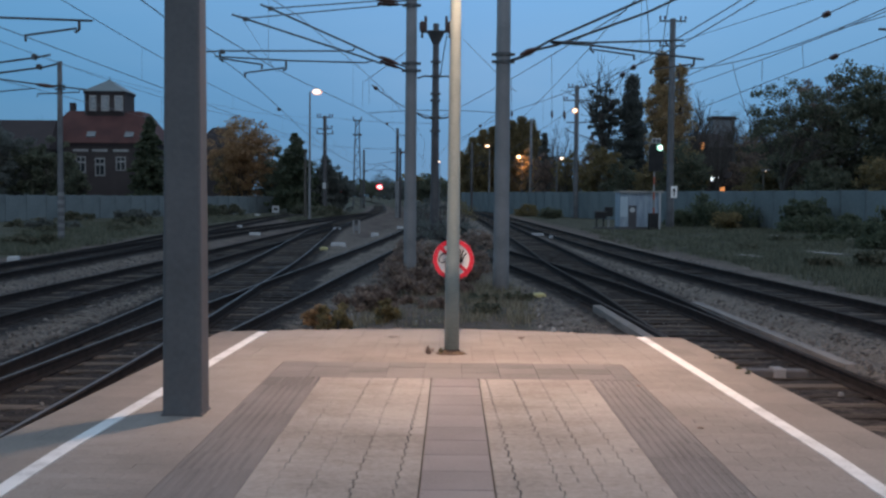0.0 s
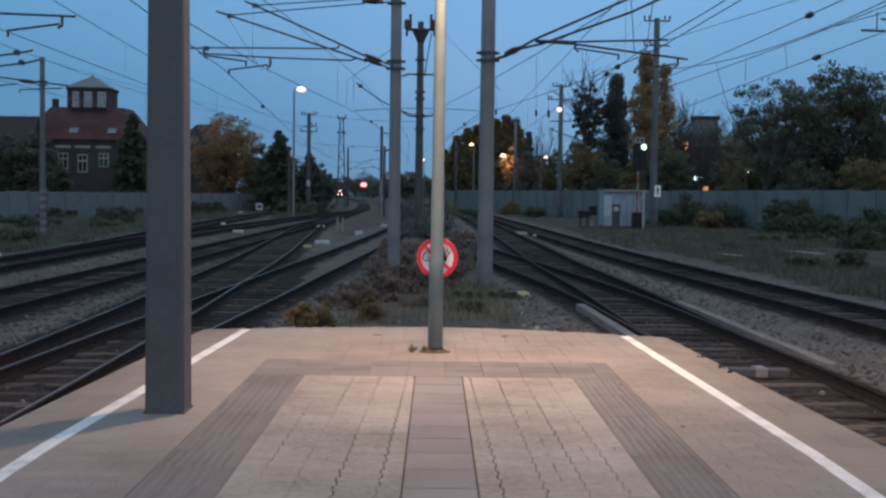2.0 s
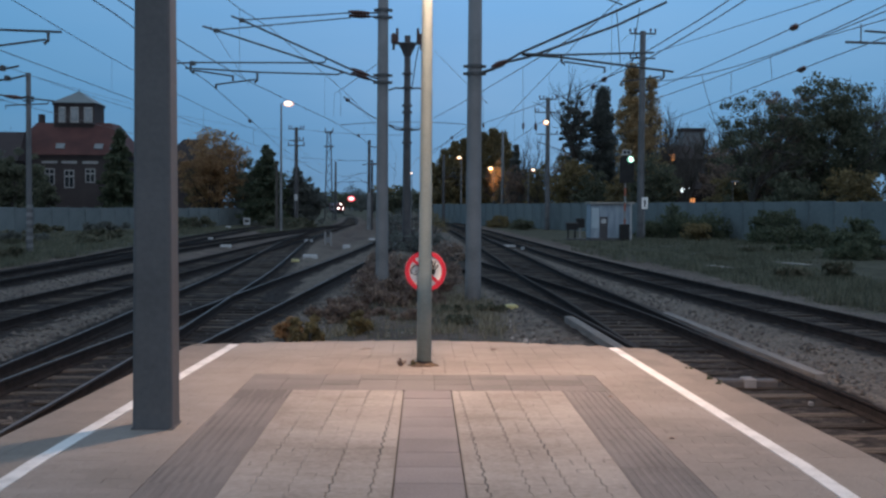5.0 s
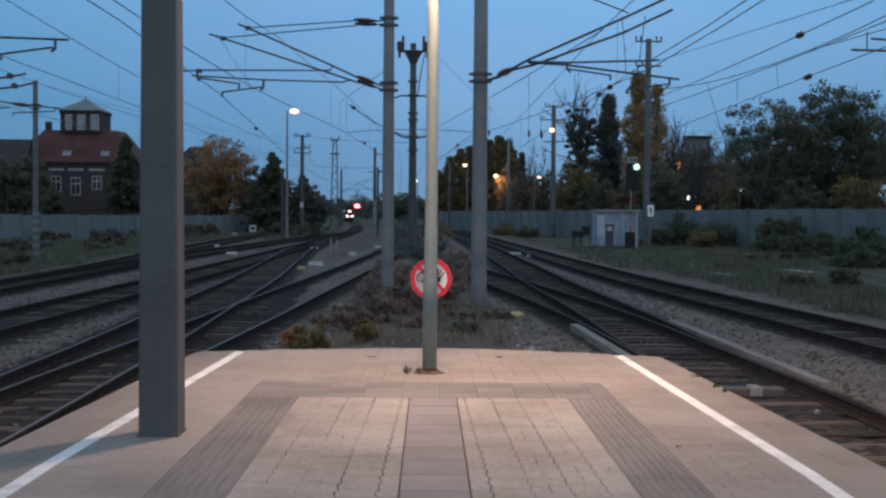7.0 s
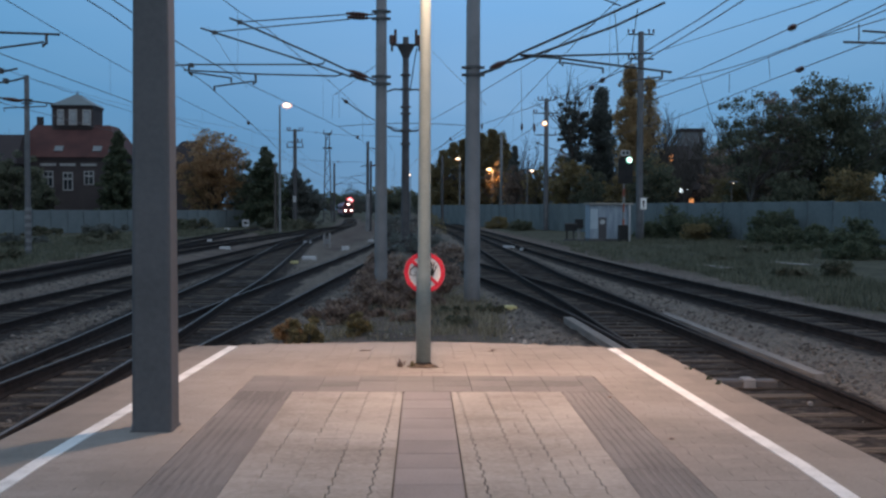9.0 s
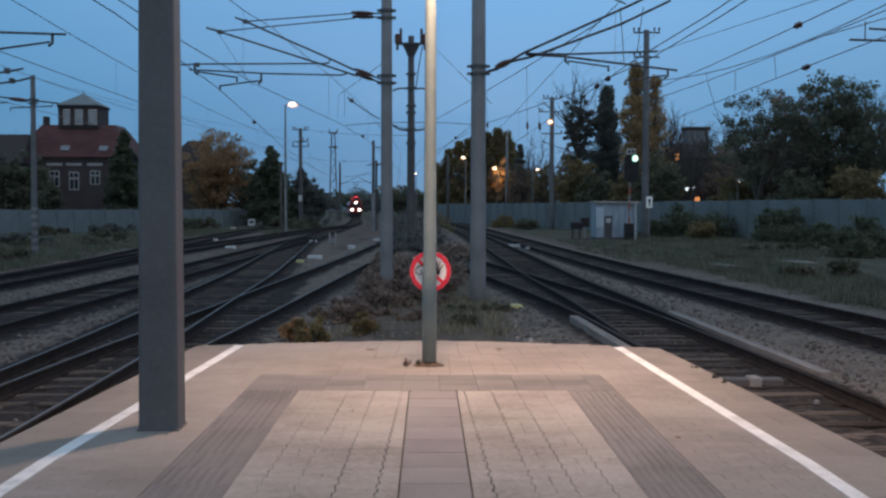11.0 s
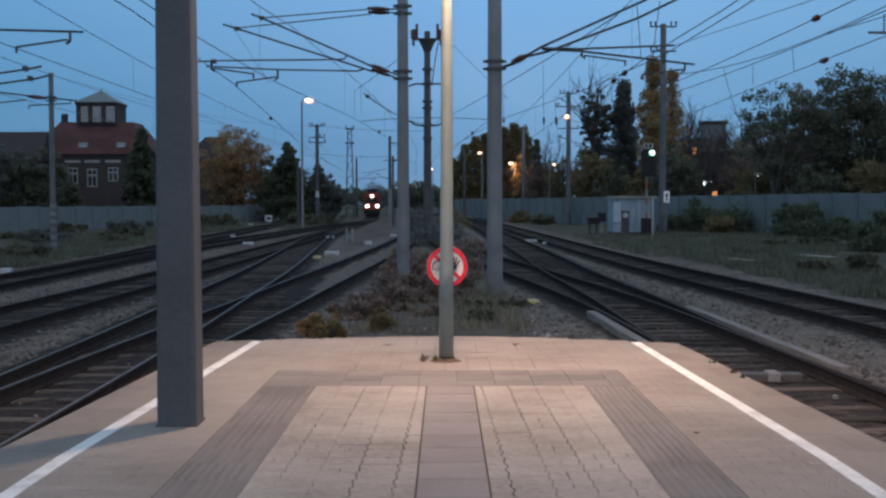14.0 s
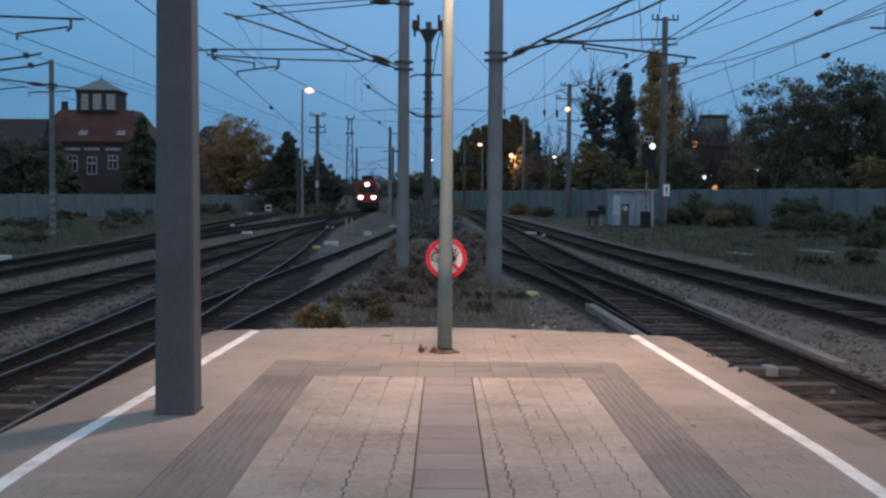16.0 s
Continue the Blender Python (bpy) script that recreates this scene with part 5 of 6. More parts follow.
part("mark_bar", Geo().box(-0.25, -0.045, 0.9, 0.25, -0.032, 1.2), M_DARK, sb)


def marker(label, x, y, w, d, h, material):
    solid("track_marker", Geo().box(-w / 2, -d / 2, -0.1, w / 2, d / 2, h, 0.03), material, label, "marker", "low markers on the ballast", at=(x, y, -0.25), turn=8)


W_ = "low white marker block lying on the ballast"
for x, y, w in ((-5.1, 50.3, 0.65), (-7.6, 74, 0.5), (-14.8, 77.4, 0.55), (-11.07, 62.8, 0.6), (-4.4, 64, 0.4), (-3.6, 78, 0.4), (1.4, 66, 0.45), (4.9, 66, 0.3), (5.25, 66, 0.3), (5.6, 62, 0.35), (-21.4, 123, 0.6), (-14.63, 37.2, 0.35)):
    marker(W_, x, y, w, 0.35, 0.22, M_MARK)
marker("low yellow marker block beside the rail", -5.3, 46.3, 0.32, 0.3, 0.2, M_YELLOW)
marker("low yellow marker block beside the rail", 2.0, 25.4, 0.26, 0.3, 0.16, M_YELLOW)
db = thing("track_sign", "pair of white posts with a dark panel between the tracks", "sign", at=(-5.85, 68.5, -0.25))
part("post", Geo().box(-0.22, -0.05, 0, -0.12, 0.05, 0.85), M_OLDWHITE, db)
part("post", Geo().box(0.12, -0.05, 0, 0.22, 0.05, 0.85), M_OLDWHITE, db)
part("panel", Geo().box(-0.12, -0.03, 0.2, 0.12, 0.03, 0.5), M_MAST, db)
for x, y, w in ((-2.17, 27.7, 0.2), (-1.06, 50, 0.3), (-0.6, 46, 0.2), (-0.2, 54, 0.25)):
    marker("broken pale concrete piece lying among the weeds", x, y, w, 0.15, 0.13, M_CONC)
clampb = thing("rail_contact_box", "grey rail contact box bolted across a sleeper", "contact box", at=(4.08, 14.25, -0.17))
part("bar", Geo().box(-0.46, -0.1, 0, 0.46, 0.1, 0.09, 0.015), M_MASTD, clampb, "dark rusted cross bar")
part("case", Geo().box(0.02, -0.14, 0.0, 0.17, 0.1, 0.115, 0.015), M_MAST, clampb)
part("bracket", Geo().box(0.40, -1.43, 0.0, 0.45, -1.38, 0.05, 0.015), M_MAST, clampb)


# ---- concrete fences ----
def fence(label, a, b, h, panel=3.0):
    f = thing("wall_fence", label, "fence", kind="structure")
    a, b = Vector((*a, 0)), Vector((*b, 0))
    n = int((b - a).length / panel)
    d = (b - a).normalized()
    ang = math.degrees(math.atan2(d.y, d.x))
    pm = mesh_of("panel", Geo().box(0.08, -0.06, 0, panel - 0.08, 0.06, h, 0.02), M_WALL)
    om = mesh_of("post", Geo().box(-0.1, -0.12, 0, 0.1, 0.12, h + 0.06, 0.02), M_WALL)
    for k in range(n):
        c = a + d * panel * k
        part("panel", pm, M_WALL, f).matrix_basis = pose(c.x, c.y, -0.4 + random.uniform(-0.03, 0.03), 0, 0, ang)
        part("post", om, M_WALL, f).matrix_basis = pose(c.x, c.y, -0.4, 0, 0, ang)


fence("grey concrete panel fence along the villa side of the yard", (-44.0, 60.0), (-23.6, 153.0), 2.28)
fence("grey concrete panel fence along the wooded side of the yard", (37.0, 50.0), (1.0, 182.0), 3.15)


# ---- trees and shrubs ----
def leaf_cloud(clumps, per, size, rng, flat=0.7):
    """Many small leaf blades round the given clump centres (x, y, z, radius)."""
    c = np.repeat(np.asarray(clumps, float), per, axis=0)
    n = len(c)
    off = rng.normal(0, 1, (n, 3))
    off /= np.linalg.norm(off, axis=1)[:, None]
    p = c[:, :3] + off * (c[:, 3] * rng.random(n) ** 0.45)[:, None] * np.array([1, 1, flat])
    a = rng.normal(0, 1, (n, 3))
    a /= np.linalg.norm(a, axis=1)[:, None]
    b = np.cross(a, rng.normal(0, 1, (n, 3)))
    b /= np.linalg.norm(b, axis=1)[:, None]
    s = (size * rng.uniform(0.55, 1.3, n))[:, None]
    v = np.stack([p - a * s, p - b * s * 0.5, p + a * s, p + b * s * 0.5], 1).reshape(-1, 3)
    me = bpy.data.meshes.new("crown")
    me.from_pydata(v.tolist(), [], np.arange(4 * n).reshape(-1, 4).tolist())
    return me


def limb(g, a, d, length, r, depth, rng, tips, spread=0.6, up=0.25):
    """A limb that bends and forks; its ends are gathered in tips."""
    pts, p, v = [a], a.copy(), d.normalized()
    for _ in range(3):
        v = (v + Vector(rng.normal(0, 0.14, 3)) + Vector((0, 0, up * 0.15))).normalized()
        p = p + v * length / 3
        pts.append(p.copy())
    g.tube(pts, [r, r * 0.85, r * 0.7, r * 0.5], 5, False)
    if depth == 0:
        tips.append(p)
        return
    for _ in range(3 if depth > 1 else 4):
        w = (v + Vector(rng.normal(0, spread, 3)) + Vector((0, 0, up))).normalized()
        limb(g, pts[rng.integers(1, 4)].copy(), w, length * rng.uniform(0.55, 0.8), r * 0.5, depth - 1, rng, tips, spread, up)


def tree(name, label, x, y, h, w, foliage, kind="round", n=60, per=120, leaf=0.22, seed=1, base=0.2, taper=0.8):
    """A trunk with limbs and a crown of many small leaves; kind: round, poplar, conifer or bare."""
    rng = np.random.default_rng(seed)
    t = thing(name, label, "tree", "trees round the yard", at=(x, y, -0.4))
    g, tips, clumps = Geo(), [], []
    tr = max(0.12, h * 0.018)
    if kind == "conifer":
        g.tube([(0, 0, 0), (0, 0, h * 0.5), (0, 0, h * 0.98)], [tr, tr * 0.6, 0.03], 7)
        for k in range(n):
            u = base + (0.97 - base) * (k + rng.random()) / n
            reach = w / 2 * (1 - u) ** taper * rng.uniform(0.5, 1.2)
            for a in rng.uniform(0, 6.283, 3):
                q = np.linspace(0.3, 1, 3)
                for s in q:
                    clumps.append((reach * s * math.cos(a), reach * s * math.sin(a), h * u - 0.18 * reach * s + rng.normal(0, 0.1), 0.24 + 0.16 * reach * (1.2 - s)))
    elif kind == "poplar":
        g.tube([(0, 0, 0), (0, 0, h * 0.5), (0, 0, h * 0.93)], [tr, tr * 0.7, 0.04], 7)
        for k in range(n):
            u = base + (1 - base) * rng.random() ** 0.9
            r = w / 2 * math.sin(min(1.0, (u - base) / (1 - base) * 0.93 + 0.12) * math.pi) ** 0.6 * rng.uniform(0.2, 1.0)
            a = rng.uniform(0, 6.283)
            clumps.append((r * math.cos(a), r * math.sin(a), h * u, rng.uniform(0.05, 0.10) * h * 0.62))
            if k % 3 == 0:
                g.tube([(0, 0, h * max(0.08, u - 0.2)), (r * math.cos(a) * 0.7, r * math.sin(a) * 0.7, h * (u - 0.05)), (r * math.cos(a), r * math.sin(a), h * u)], [tr * 0.3, tr * 0.2, 0.02], 4, False)
    else:
        trunk_h = h * base
        g.tube([(0, 0, 0), (0.03 * h * rng.normal(), 0, trunk_h * 0.6), (0, 0, trunk_h)], [tr * 1.3, tr, tr * 0.9], 8)
        for k in range(6 if kind == "bare" else 7):
            a = 6.283 * k / 6.5 + rng.normal(0, 0.3)
            out = rng.uniform(0.3, 0.9) * w / h
            limb(g, Vector((0, 0, trunk_h * rng.uniform(0.8, 1.0))), Vector((out * math.cos(a), out * math.sin(a), 1.0)), h * 0.36, tr * (0.8 if kind == "bare" else 0.55), 3 if kind == "bare" else 2, rng, tips, 0.45 if kind == "bare" else 0.55, 0.3)
        if kind == "bare":
            top = max(p.z for p in tips)
            k_ = h / top
            g.v = [(a * k_, b * k_, c * k_) for a, b, c in g.v]
            tips = [p * k_ for p in tips]
            clumps = [(p.x, p.y, p.z, 0.35) for p in tips]
        else:
            for k in range(n):
                d = rng.normal(0, 1, 3)
                d /= np.linalg.norm(d)
                q = rng.uniform(0.35, 1.0) if k % 5 else rng.uniform(0.9, 1.16)
                rad = rng.uniform(0.06, 0.13) * w
                cz = h * (base * 0.75 + (1 - base * 0.75) * 0.5)
                clumps.append((d[0] * q * (w / 2 - rad * 0.7), d[1] * q * (w / 2 - rad * 0.7), cz + d[2] * q * (h - cz - rad * 0.7), rad))
            clumps += [(p.x, p.y, p.z, 0.07 * w) for p in tips if math.hypot(p.x, p.y) < w * 0.5 and p.z < h * 0.96][:25]
    part("trunk", g, M_BARK, t, soft=True)
    if foliage:
        me = leaf_cloud(clumps, int(per * (0.62 if kind == "round" else 1)), leaf, rng)
        me.materials.append(foliage)
        ob = new("crown", me)
        ob.parent = t
    return t


def shrub(label, x, y, z, w, h, material, n=14, per=90, leaf=0.1, seed=1, cat="shrub"):
    rng = np.random.default_rng(seed)
    t = thing("shrub", label, cat, "shrubs of the yard", at=(x, y, z))
    g, clumps = Geo(), []
    for k in range(n):
        a, u = rng.uniform(0, 6.283), rng.random() ** 0.5
        cx, cy = u * w / 2 * math.cos(a), u * w / 2 * math.sin(a)
        cz = h * rng.uniform(0.12, 1.0) * (1 - 0.35 * u)
        clumps.append((cx, cy, cz, rng.uniform(0.13, 0.28) * min(w, h * 1.6)))
        g.tube([(cx * 0.2, cy * 0.2, -0.05), (cx * 0.6, cy * 0.6, cz * 0.6), (cx, cy, cz + 0.1 * h)], [0.012 * h + 0.006, 0.008 * h + 0.004, 0.004], 4, False)
    part("stem", g, M_BARK, t)
    me = leaf_cloud(clumps, per, leaf, rng)
    me.materials.append(material)
    ob = new("foliage", me)
    ob.parent = t
    return t


# left of the yard
tree("ochre_tree", "broad autumn tree with ochre leaves behind the fence", -28.7, 154, 13.2, 10.6, M_LEAF_Y, "round", 250, 99, 0.19, 11, 0.10)
tree("ochre_tree", "small brown-leaved tree behind the fence", -31.5, 160, 9.9, 6.0, M_LEAF_O, "round", 110, 90, 0.19, 12, 0.15)
tree("fir_tree", "dark fir tree beside the yard lamp", -20.4, 146, 10.6, 8.8, M_SHRUB, "conifer", 46, 26, 0.30, 13, 0.06)
tree("fir_tree", "low dark fir tree near the tracks", -17.0, 150, 7.9, 6.6, M_LEAF_C, "conifer", 36, 26, 0.3, 14, 0.05)
tree("dark_tree", "dark green tree behind the firs", -23.0, 162, 8.2, 8.0, M_LEAF_G, "round", 132, 81, 0.22, 15, 0.1)
tree("dark_tree", "dark green tree close to the villa", -33.0, 122, 11.0, 7.0, M_SHRUB, "conifer", 50, 30, 0.26, 16, 0.04)
tree("dark_tree", "dark bushy tree before the villa wing", -38.6, 106, 8.4, 6.5, M_LEAF_G, "round", 110, 81, 0.19, 17, 0.1)
tree("dark_tree", "dark bushy tree before the villa", -39.6, 116, 5.6, 4.2, M_LEAF_G, "round", 90, 80, 0.18, 18, 0.1)
tree("dark_tree", "dark tree at the edge of the villa garden", -43.0, 104, 10.2, 8.0, M_LEAF_C, "round", 99, 81, 0.19, 19, 0.1)
for i, (x, y, h) in enumerate(((-35.0, 150, 12.3), (-46.0, 150, 14.3), (-50.5, 152, 13.6), (-53.5, 150, 13.0), (-32.4, 165, 12.4), (-25, 175, 10.0))):
    tree("bare_tree", "leafless tree with fine branches behind the houses", x, y, h, 6.0, None, "bare", seed=30 + i, base=0.25)
tree("dark_tree", "dull olive bushy tree hiding the house wing", -48.5, 112, 10.0, 9.0, M_LEAF_O, "round", 110, 80, 0.19, 191, 0.1)
tree("dark_tree", "dark bushy tree hiding the house wing", -45.0, 116, 7.3, 6.5, M_LEAF_C, "round", 100, 80, 0.19, 192, 0.1)
tree("dark_tree", "rounded dark tree at the end of the tree belt", -15.6, 152, 6.4, 4.6, M_LEAF_C, "round", 120, 70, 0.17, 193, 0.05)
tree("dark_tree", "dark tree filling the gap beside the firs", -23.6, 152, 9.0, 5.6, M_LEAF_G, "round", 120, 70, 0.17, 194, 0.05)
tree("dark_tree", "dark tree filling the gap behind the ochre tree", -25.5, 160, 8.4, 6.4, M_LEAF_G, "round", 120, 70, 0.18, 195, 0.05)
# wooded side of the yard
tree("tall_conifer", "tall dark conifer with a ragged top behind the fence", 19.7, 146, 17.3, 4.8, M_LEAF_C, "round", 95, 120, 0.20, 21, 0.46)
tree("tall_conifer", "tall dark pointed conifer behind the fence", 23.4, 147, 18.2, 4.0, M_LEAF_C, "poplar", 260, 80, 0.20, 22, 0.10)
tree("tall_conifer", "smaller dark conifer behind the street lamp", 14.6, 178, 12.9, 5.0, M_LEAF_C, "conifer", 44, 26, 0.32, 23, 0.08)
tree("poplar_tree", "slim poplar with yellowing leaves", 25.4, 137, 19.9, 3.9, M_LEAF_P, "poplar", 240, 84, 0.18, 24, 0.1)
tree("poplar_tree", "slim poplar with yellowing leaves", 28.1, 139, 18.6, 3.2, M_LEAF_P, "poplar", 120, 50, 0.18, 25, 0.12)
for i, (x, y, h, w) in enumerate(((3.4, 192, 12.4, 4.6), (5.2, 190, 13.6, 4.6), (6.9, 193, 14.2, 4.8), (8.6, 191, 14.8, 4.8), (10.2, 193, 15.2, 4.8), (11.7, 190, 15.8, 4.8), (13.2, 189, 15.2, 4.4), (14.2, 192, 13.6, 4.2), (1.6, 196, 10.2, 4.2))):
    tree("poplar_tree", "olive-brown poplar in a close row behind the fence", x, y, h, w, M_LEAF_O, "poplar", 171, 70, 0.22, 40 + i, 0.04)
tree("broad_tree", "broad dark leafy tree overhanging the concrete fence", 30.6, 104, 14.6, 8.4, M_LEAF_G, "round", 115, 84, 0.16, 51, 0.22)
tree("broad_tree", "large dark leafy tree overhanging the concrete fence", 38.2, 104, 15.7, 9.6, M_LEAF_G, "round", 270, 117, 0.18, 52, 0.12)
tree("broad_tree", "dark olive tree with thinning crown", 34.9, 108, 14.6, 8.0, M_LEAF_R, "round", 170, 80, 0.16, 53, 0.2)
tree("broad_tree", "low dark tree at the end of the fence", 43.5, 98, 12.3, 8.5, M_LEAF_G, "round", 198, 99, 0.18, 54, 0.1)
tree("broad_tree", "low bushy tree behind the hut", 24.6, 120, 8.5, 6.4, M_LEAF_G, "round", 132, 90, 0.17, 55, 0.08)
tree("broad_tree", "low olive tree behind the fence", 18.4, 138, 9.0, 6.4, M_LEAF_O, "round", 132, 90, 0.19, 56, 0.08)
tree("broad_tree", "dark tree behind the tall conifers", 26.5, 160, 11.0, 8.0, M_LEAF_G, "round", 132, 81, 0.22, 58, 0.08)
for i, (x, y, h) in enumerate(((30.6, 142, 16.2), (33.5, 152, 15.9), (39.4, 158, 15.4), (31.8, 135, 12.5), (35.0, 140, 12.0), (32.2, 155, 16.8), (36.0, 158, 16.0), (41.4, 160, 17.2), (29.2, 156, 15.0), (15.8, 158, 13.6), (46.5, 118, 16.0), (48.5, 122, 17.0))):
    tree("bare_tree", "leafless tree with fine upright branches", x, y, h, 5.0, None, "bare", seed=60 + i, base=0.2)
for i, (x, y, h, w, m) in enumerate(((22.4, 128, 6.4, 5.0, M_LEAF_O), (29.8, 108, 6.0, 5.6, M_LEAF_O), (32.6, 98, 6.2, 6.0, M_LEAF_G), (36.2, 94, 6.6, 6.0, M_LEAF_O), (40.5, 90, 7.0, 7.0, M_LEAF_G), (20.0, 134, 7.4, 5.4, M_LEAF_G), (31.6, 146, 7.8, 6.0, M_LEAF_R), (39.6, 141, 8.6, 6.0, M_LEAF_R), (28.6, 150, 9.0, 6.0, M_LEAF_G), (16.0, 152, 9.4, 5.6, M_LEAF_O), (19.4, 154, 10.8, 6.0, M_LEAF_R), (22.8, 153, 11.0, 6.0, M_LEAF_C), (40.4, 151, 11.6, 6.0, M_LEAF_R), (38.8, 146, 11.0, 5.0, M_LEAF_O), (40.6, 152, 10.8, 6.4, M_LEAF_O), (27.0, 130, 8.8, 5.6, M_LEAF_O), (35.2, 124, 11.4, 6.6, M_LEAF_R), (38.2, 122, 12.6, 7.0, M_LEAF_G), (13.6, 158, 8.6, 5.0, M_LEAF_R), (33.6, 112, 9.8, 6.0, M_LEAF_R), (42.2, 126, 11.2, 7.0, M_LEAF_G), (42.0, 119, 8.0, 5.6, M_LEAF_R), (36.2, 135, 10.4, 6.4, M_LEAF_R))):
    tree("bushy_tree", "low bushy tree crowding the far side of the fence", x, y, h, w, m, "round", 110, 70, 0.17, 240 + i, 0.06)
tree("ochre_tree", "slim ochre tree lit by the street lamp beside it", 11.7, 171.6, 10.0, 3.6, M_LEAF_P, "round", 90, 90, 0.16, 333, 0.15)
# far end of the yard
for i in range(22):
    rng_ = random.Random(70 + i)
    tree("distant_tree", "distant dark tree closing the end of the yard", -46 + i * 3.6 + rng_.uniform(-1.5, 1.5), (620 if i < 9 else 300) + rng_.uniform(-20, 60), rng_.uniform(8, 13) * (1.2 if i < 9 else 0.8), rng_.uniform(8, 13) * (2.2 if i < 9 else 1), rng_.choice([M_LEAF_G, M_LEAF_O, M_LEAF_C]), "round", 74, 45, 0.43, 80 + i, 0.08)
for i, x in enumerate((-82, -75, -68, -61, -54)):
    tree("distant_tree", "distant dark tree closing the end of the yard", x, 650 + 12 * (i % 3), 12.0 + i % 3, 17.0, M_LEAF_C if i % 2 else M_LEAF_G, "round", 90, 50, 0.5, 700 + i, 0.05)
# shrubs along the fences and between the tracks
for i, (x, y, w, h, m) in enumerate(((11.0, 126, 2.6, 1.4, M_LEAF_G), (9.4, 140, 2.6, 1.6, M_LEAF_O), (12.8, 38.5, 1.2, 0.6, M_GRASS), (21.3, 96, 3.1, 3.0, M_SHRUB), (22.4, 94, 3.4, 2.4, M_SHRUB), (23.8, 92, 3.2, 2.2, M_SHRUB), (19.4, 95, 2.4, 1.6, M_SHRUB), (21.7, 88, 2.2, 1.5, M_LEAF_O), (25.0, 81, 2.2, 2.7, M_SHRUB), (26.4, 82, 2.4, 3.1, M_SHRUB), (25.0, 79, 3.4, 1.6, M_SHRUB), (26.3, 75, 2.0, 1.8, M_SHRUB), (26.2, 72, 2.2, 1.3, M_SHRUB), (22.2, 57, 2.0, 2.2, M_SHRUB), (21.5, 55, 3.1, 1.4, M_SHRUB), (14.4, 38.5, 0.8, 0.9, M_GRASS), (13.8, 52, 1.2, 0.4, M_GRASS), (21.3, 64, 2.2, 0.6, M_SHRUB), (18.4, 62, 1.6, 0.5, M_GRASS))):
    shrub("ragged shrub growing before the concrete fence", x, y, -0.4, w, h, m, 34, 60, 0.13, 100 + i)
for i, (x, y, w, h, m) in enumerate(((-33.0, 98, 4.0, 0.9, M_GRASS), (-29.5, 104, 4.0, 1.2, M_LEAF_C), (-37.0, 84, 3.6, 0.9, M_GRASS), (-26.5, 118, 4.0, 1.5, M_LEAF_G), (-25.2, 125, 4.0, 1.4, M_GRASS), (-14.8, 134, 3.6, 1.3, M_GRASS), (-16.9, 131, 3.2, 1.4, M_LEAF_G), (-13.6, 122, 3.0, 0.9, M_GRASS), (-19.0, 50, 2.0, 0.7, M_GRASS), (-24.0, 68, 2.6, 0.5, M_GRASS), (-26.5, 74, 3.4, 0.9, M_LEAF_C), (-23.0, 80, 3.0, 0.8, M_GRASS), (-29.5, 78, 3.2, 0.7, M_GRASS), (-26.0, 92, 3.0, 0.6, M_GRASS), (-20.5, 70, 2.0, 0.5, M_GRASS))):
    shrub("low straggling shrub beside the concrete fence", x, y, -0.4, w, h, m, 22, 110, 0.15, 130 + i)
for i, (x, y, w, h, m) in enumerate(((-1.0, 27.6, 1.3, 0.85, M_LEAF_R), (0.3, 34.5, 1.6, 0.9, M_LEAF_R), (-0.9, 34.0, 1.6, 0.85, M_LEAF_R), (-0.1, 26.6, 1.2, 0.5, M_LEAF_R), (-1.7, 25.6, 1.0, 0.35, M_LEAF_R), (-1.2, 24.0, 0.9, 0.3, M_LEAF_R), (-1.5, 30.2, 1.5, 0.8, M_LEAF_R), (-0.5, 29.2, 1.3, 0.9, M_LEAF_R), (-1.4, 41.0, 1.9, 0.9, M_LEAF_R), (-0.4, 39.0, 2.0, 0.9, M_LEAF_R), (0.5, 40.0, 1.6, 1.0, M_LEAF_R), (0.9, 33.0, 1.3, 0.8, M_LEAF_R), (-0.6, 31.0, 1.5, 0.7, M_LEAF_R), (0.1, 29.0, 1.2, 0.8, M_LEAF_R), (-0.9, 58.0, 2.0, 1.5, M_LEAF_C), (0.3, 64.0, 1.8, 1.4, M_LEAF_C), (1.1, 48.0, 1.4, 1.0, M_LEAF_R), (-2.6, 92, 2.2, 2.6, M_LEAF_C), (-1.0, 98, 2.6, 3.2, M_LEAF_C), (1.0, 104, 2.6, 2.2, M_LEAF_O))):
    shrub("rust-brown brambles heaped round the mast foot", x, y, -0.3, w, h, m, 16, 70, 0.07, 150 + i)
for i, (x, y, w, h, m) in enumerate(((-1.95, 18.8, 0.55, 0.72, M_LEAF_O), (-2.25, 19.0, 0.45, 0.5, M_LEAF_Y), (-1.18, 20.4, 0.4, 0.5, M_LEAF_O), (-2.2, 23.5, 0.7, 0.3, M_LEAF_R), (0.6, 22.0, 0.8, 0.3, M_GRASS), (-0.3, 23.0, 0.9, 0.3, M_LEAF_R), (-1.5, 22.5, 0.8, 0.5, M_LEAF_R), (-0.9, 26.0, 1.0, 0.6, M_LEAF_R), (0.7, 24.5, 0.8, 0.26, M_GRASS), (1.5, 25.0, 0.6, 0.26, M_GRASS))):
    shrub("low weed with yellowing leaves at the platform end", x, y, -0.28, w, h, m, 16, 70, 0.055, 180 + i, "weed")
for i, (x, y, s) in enumerate(((-0.22, 10.90, 0.035), (-0.075, 10.86, 0.03))):
    tuft("weed_tuft", "small withered weed at the foot of the lamp post", "weed", x, y, TOP, M_LEAF_R if i == 0 else M_LEAF_O, 14, s, 0.09, 0.014, 400 + i)

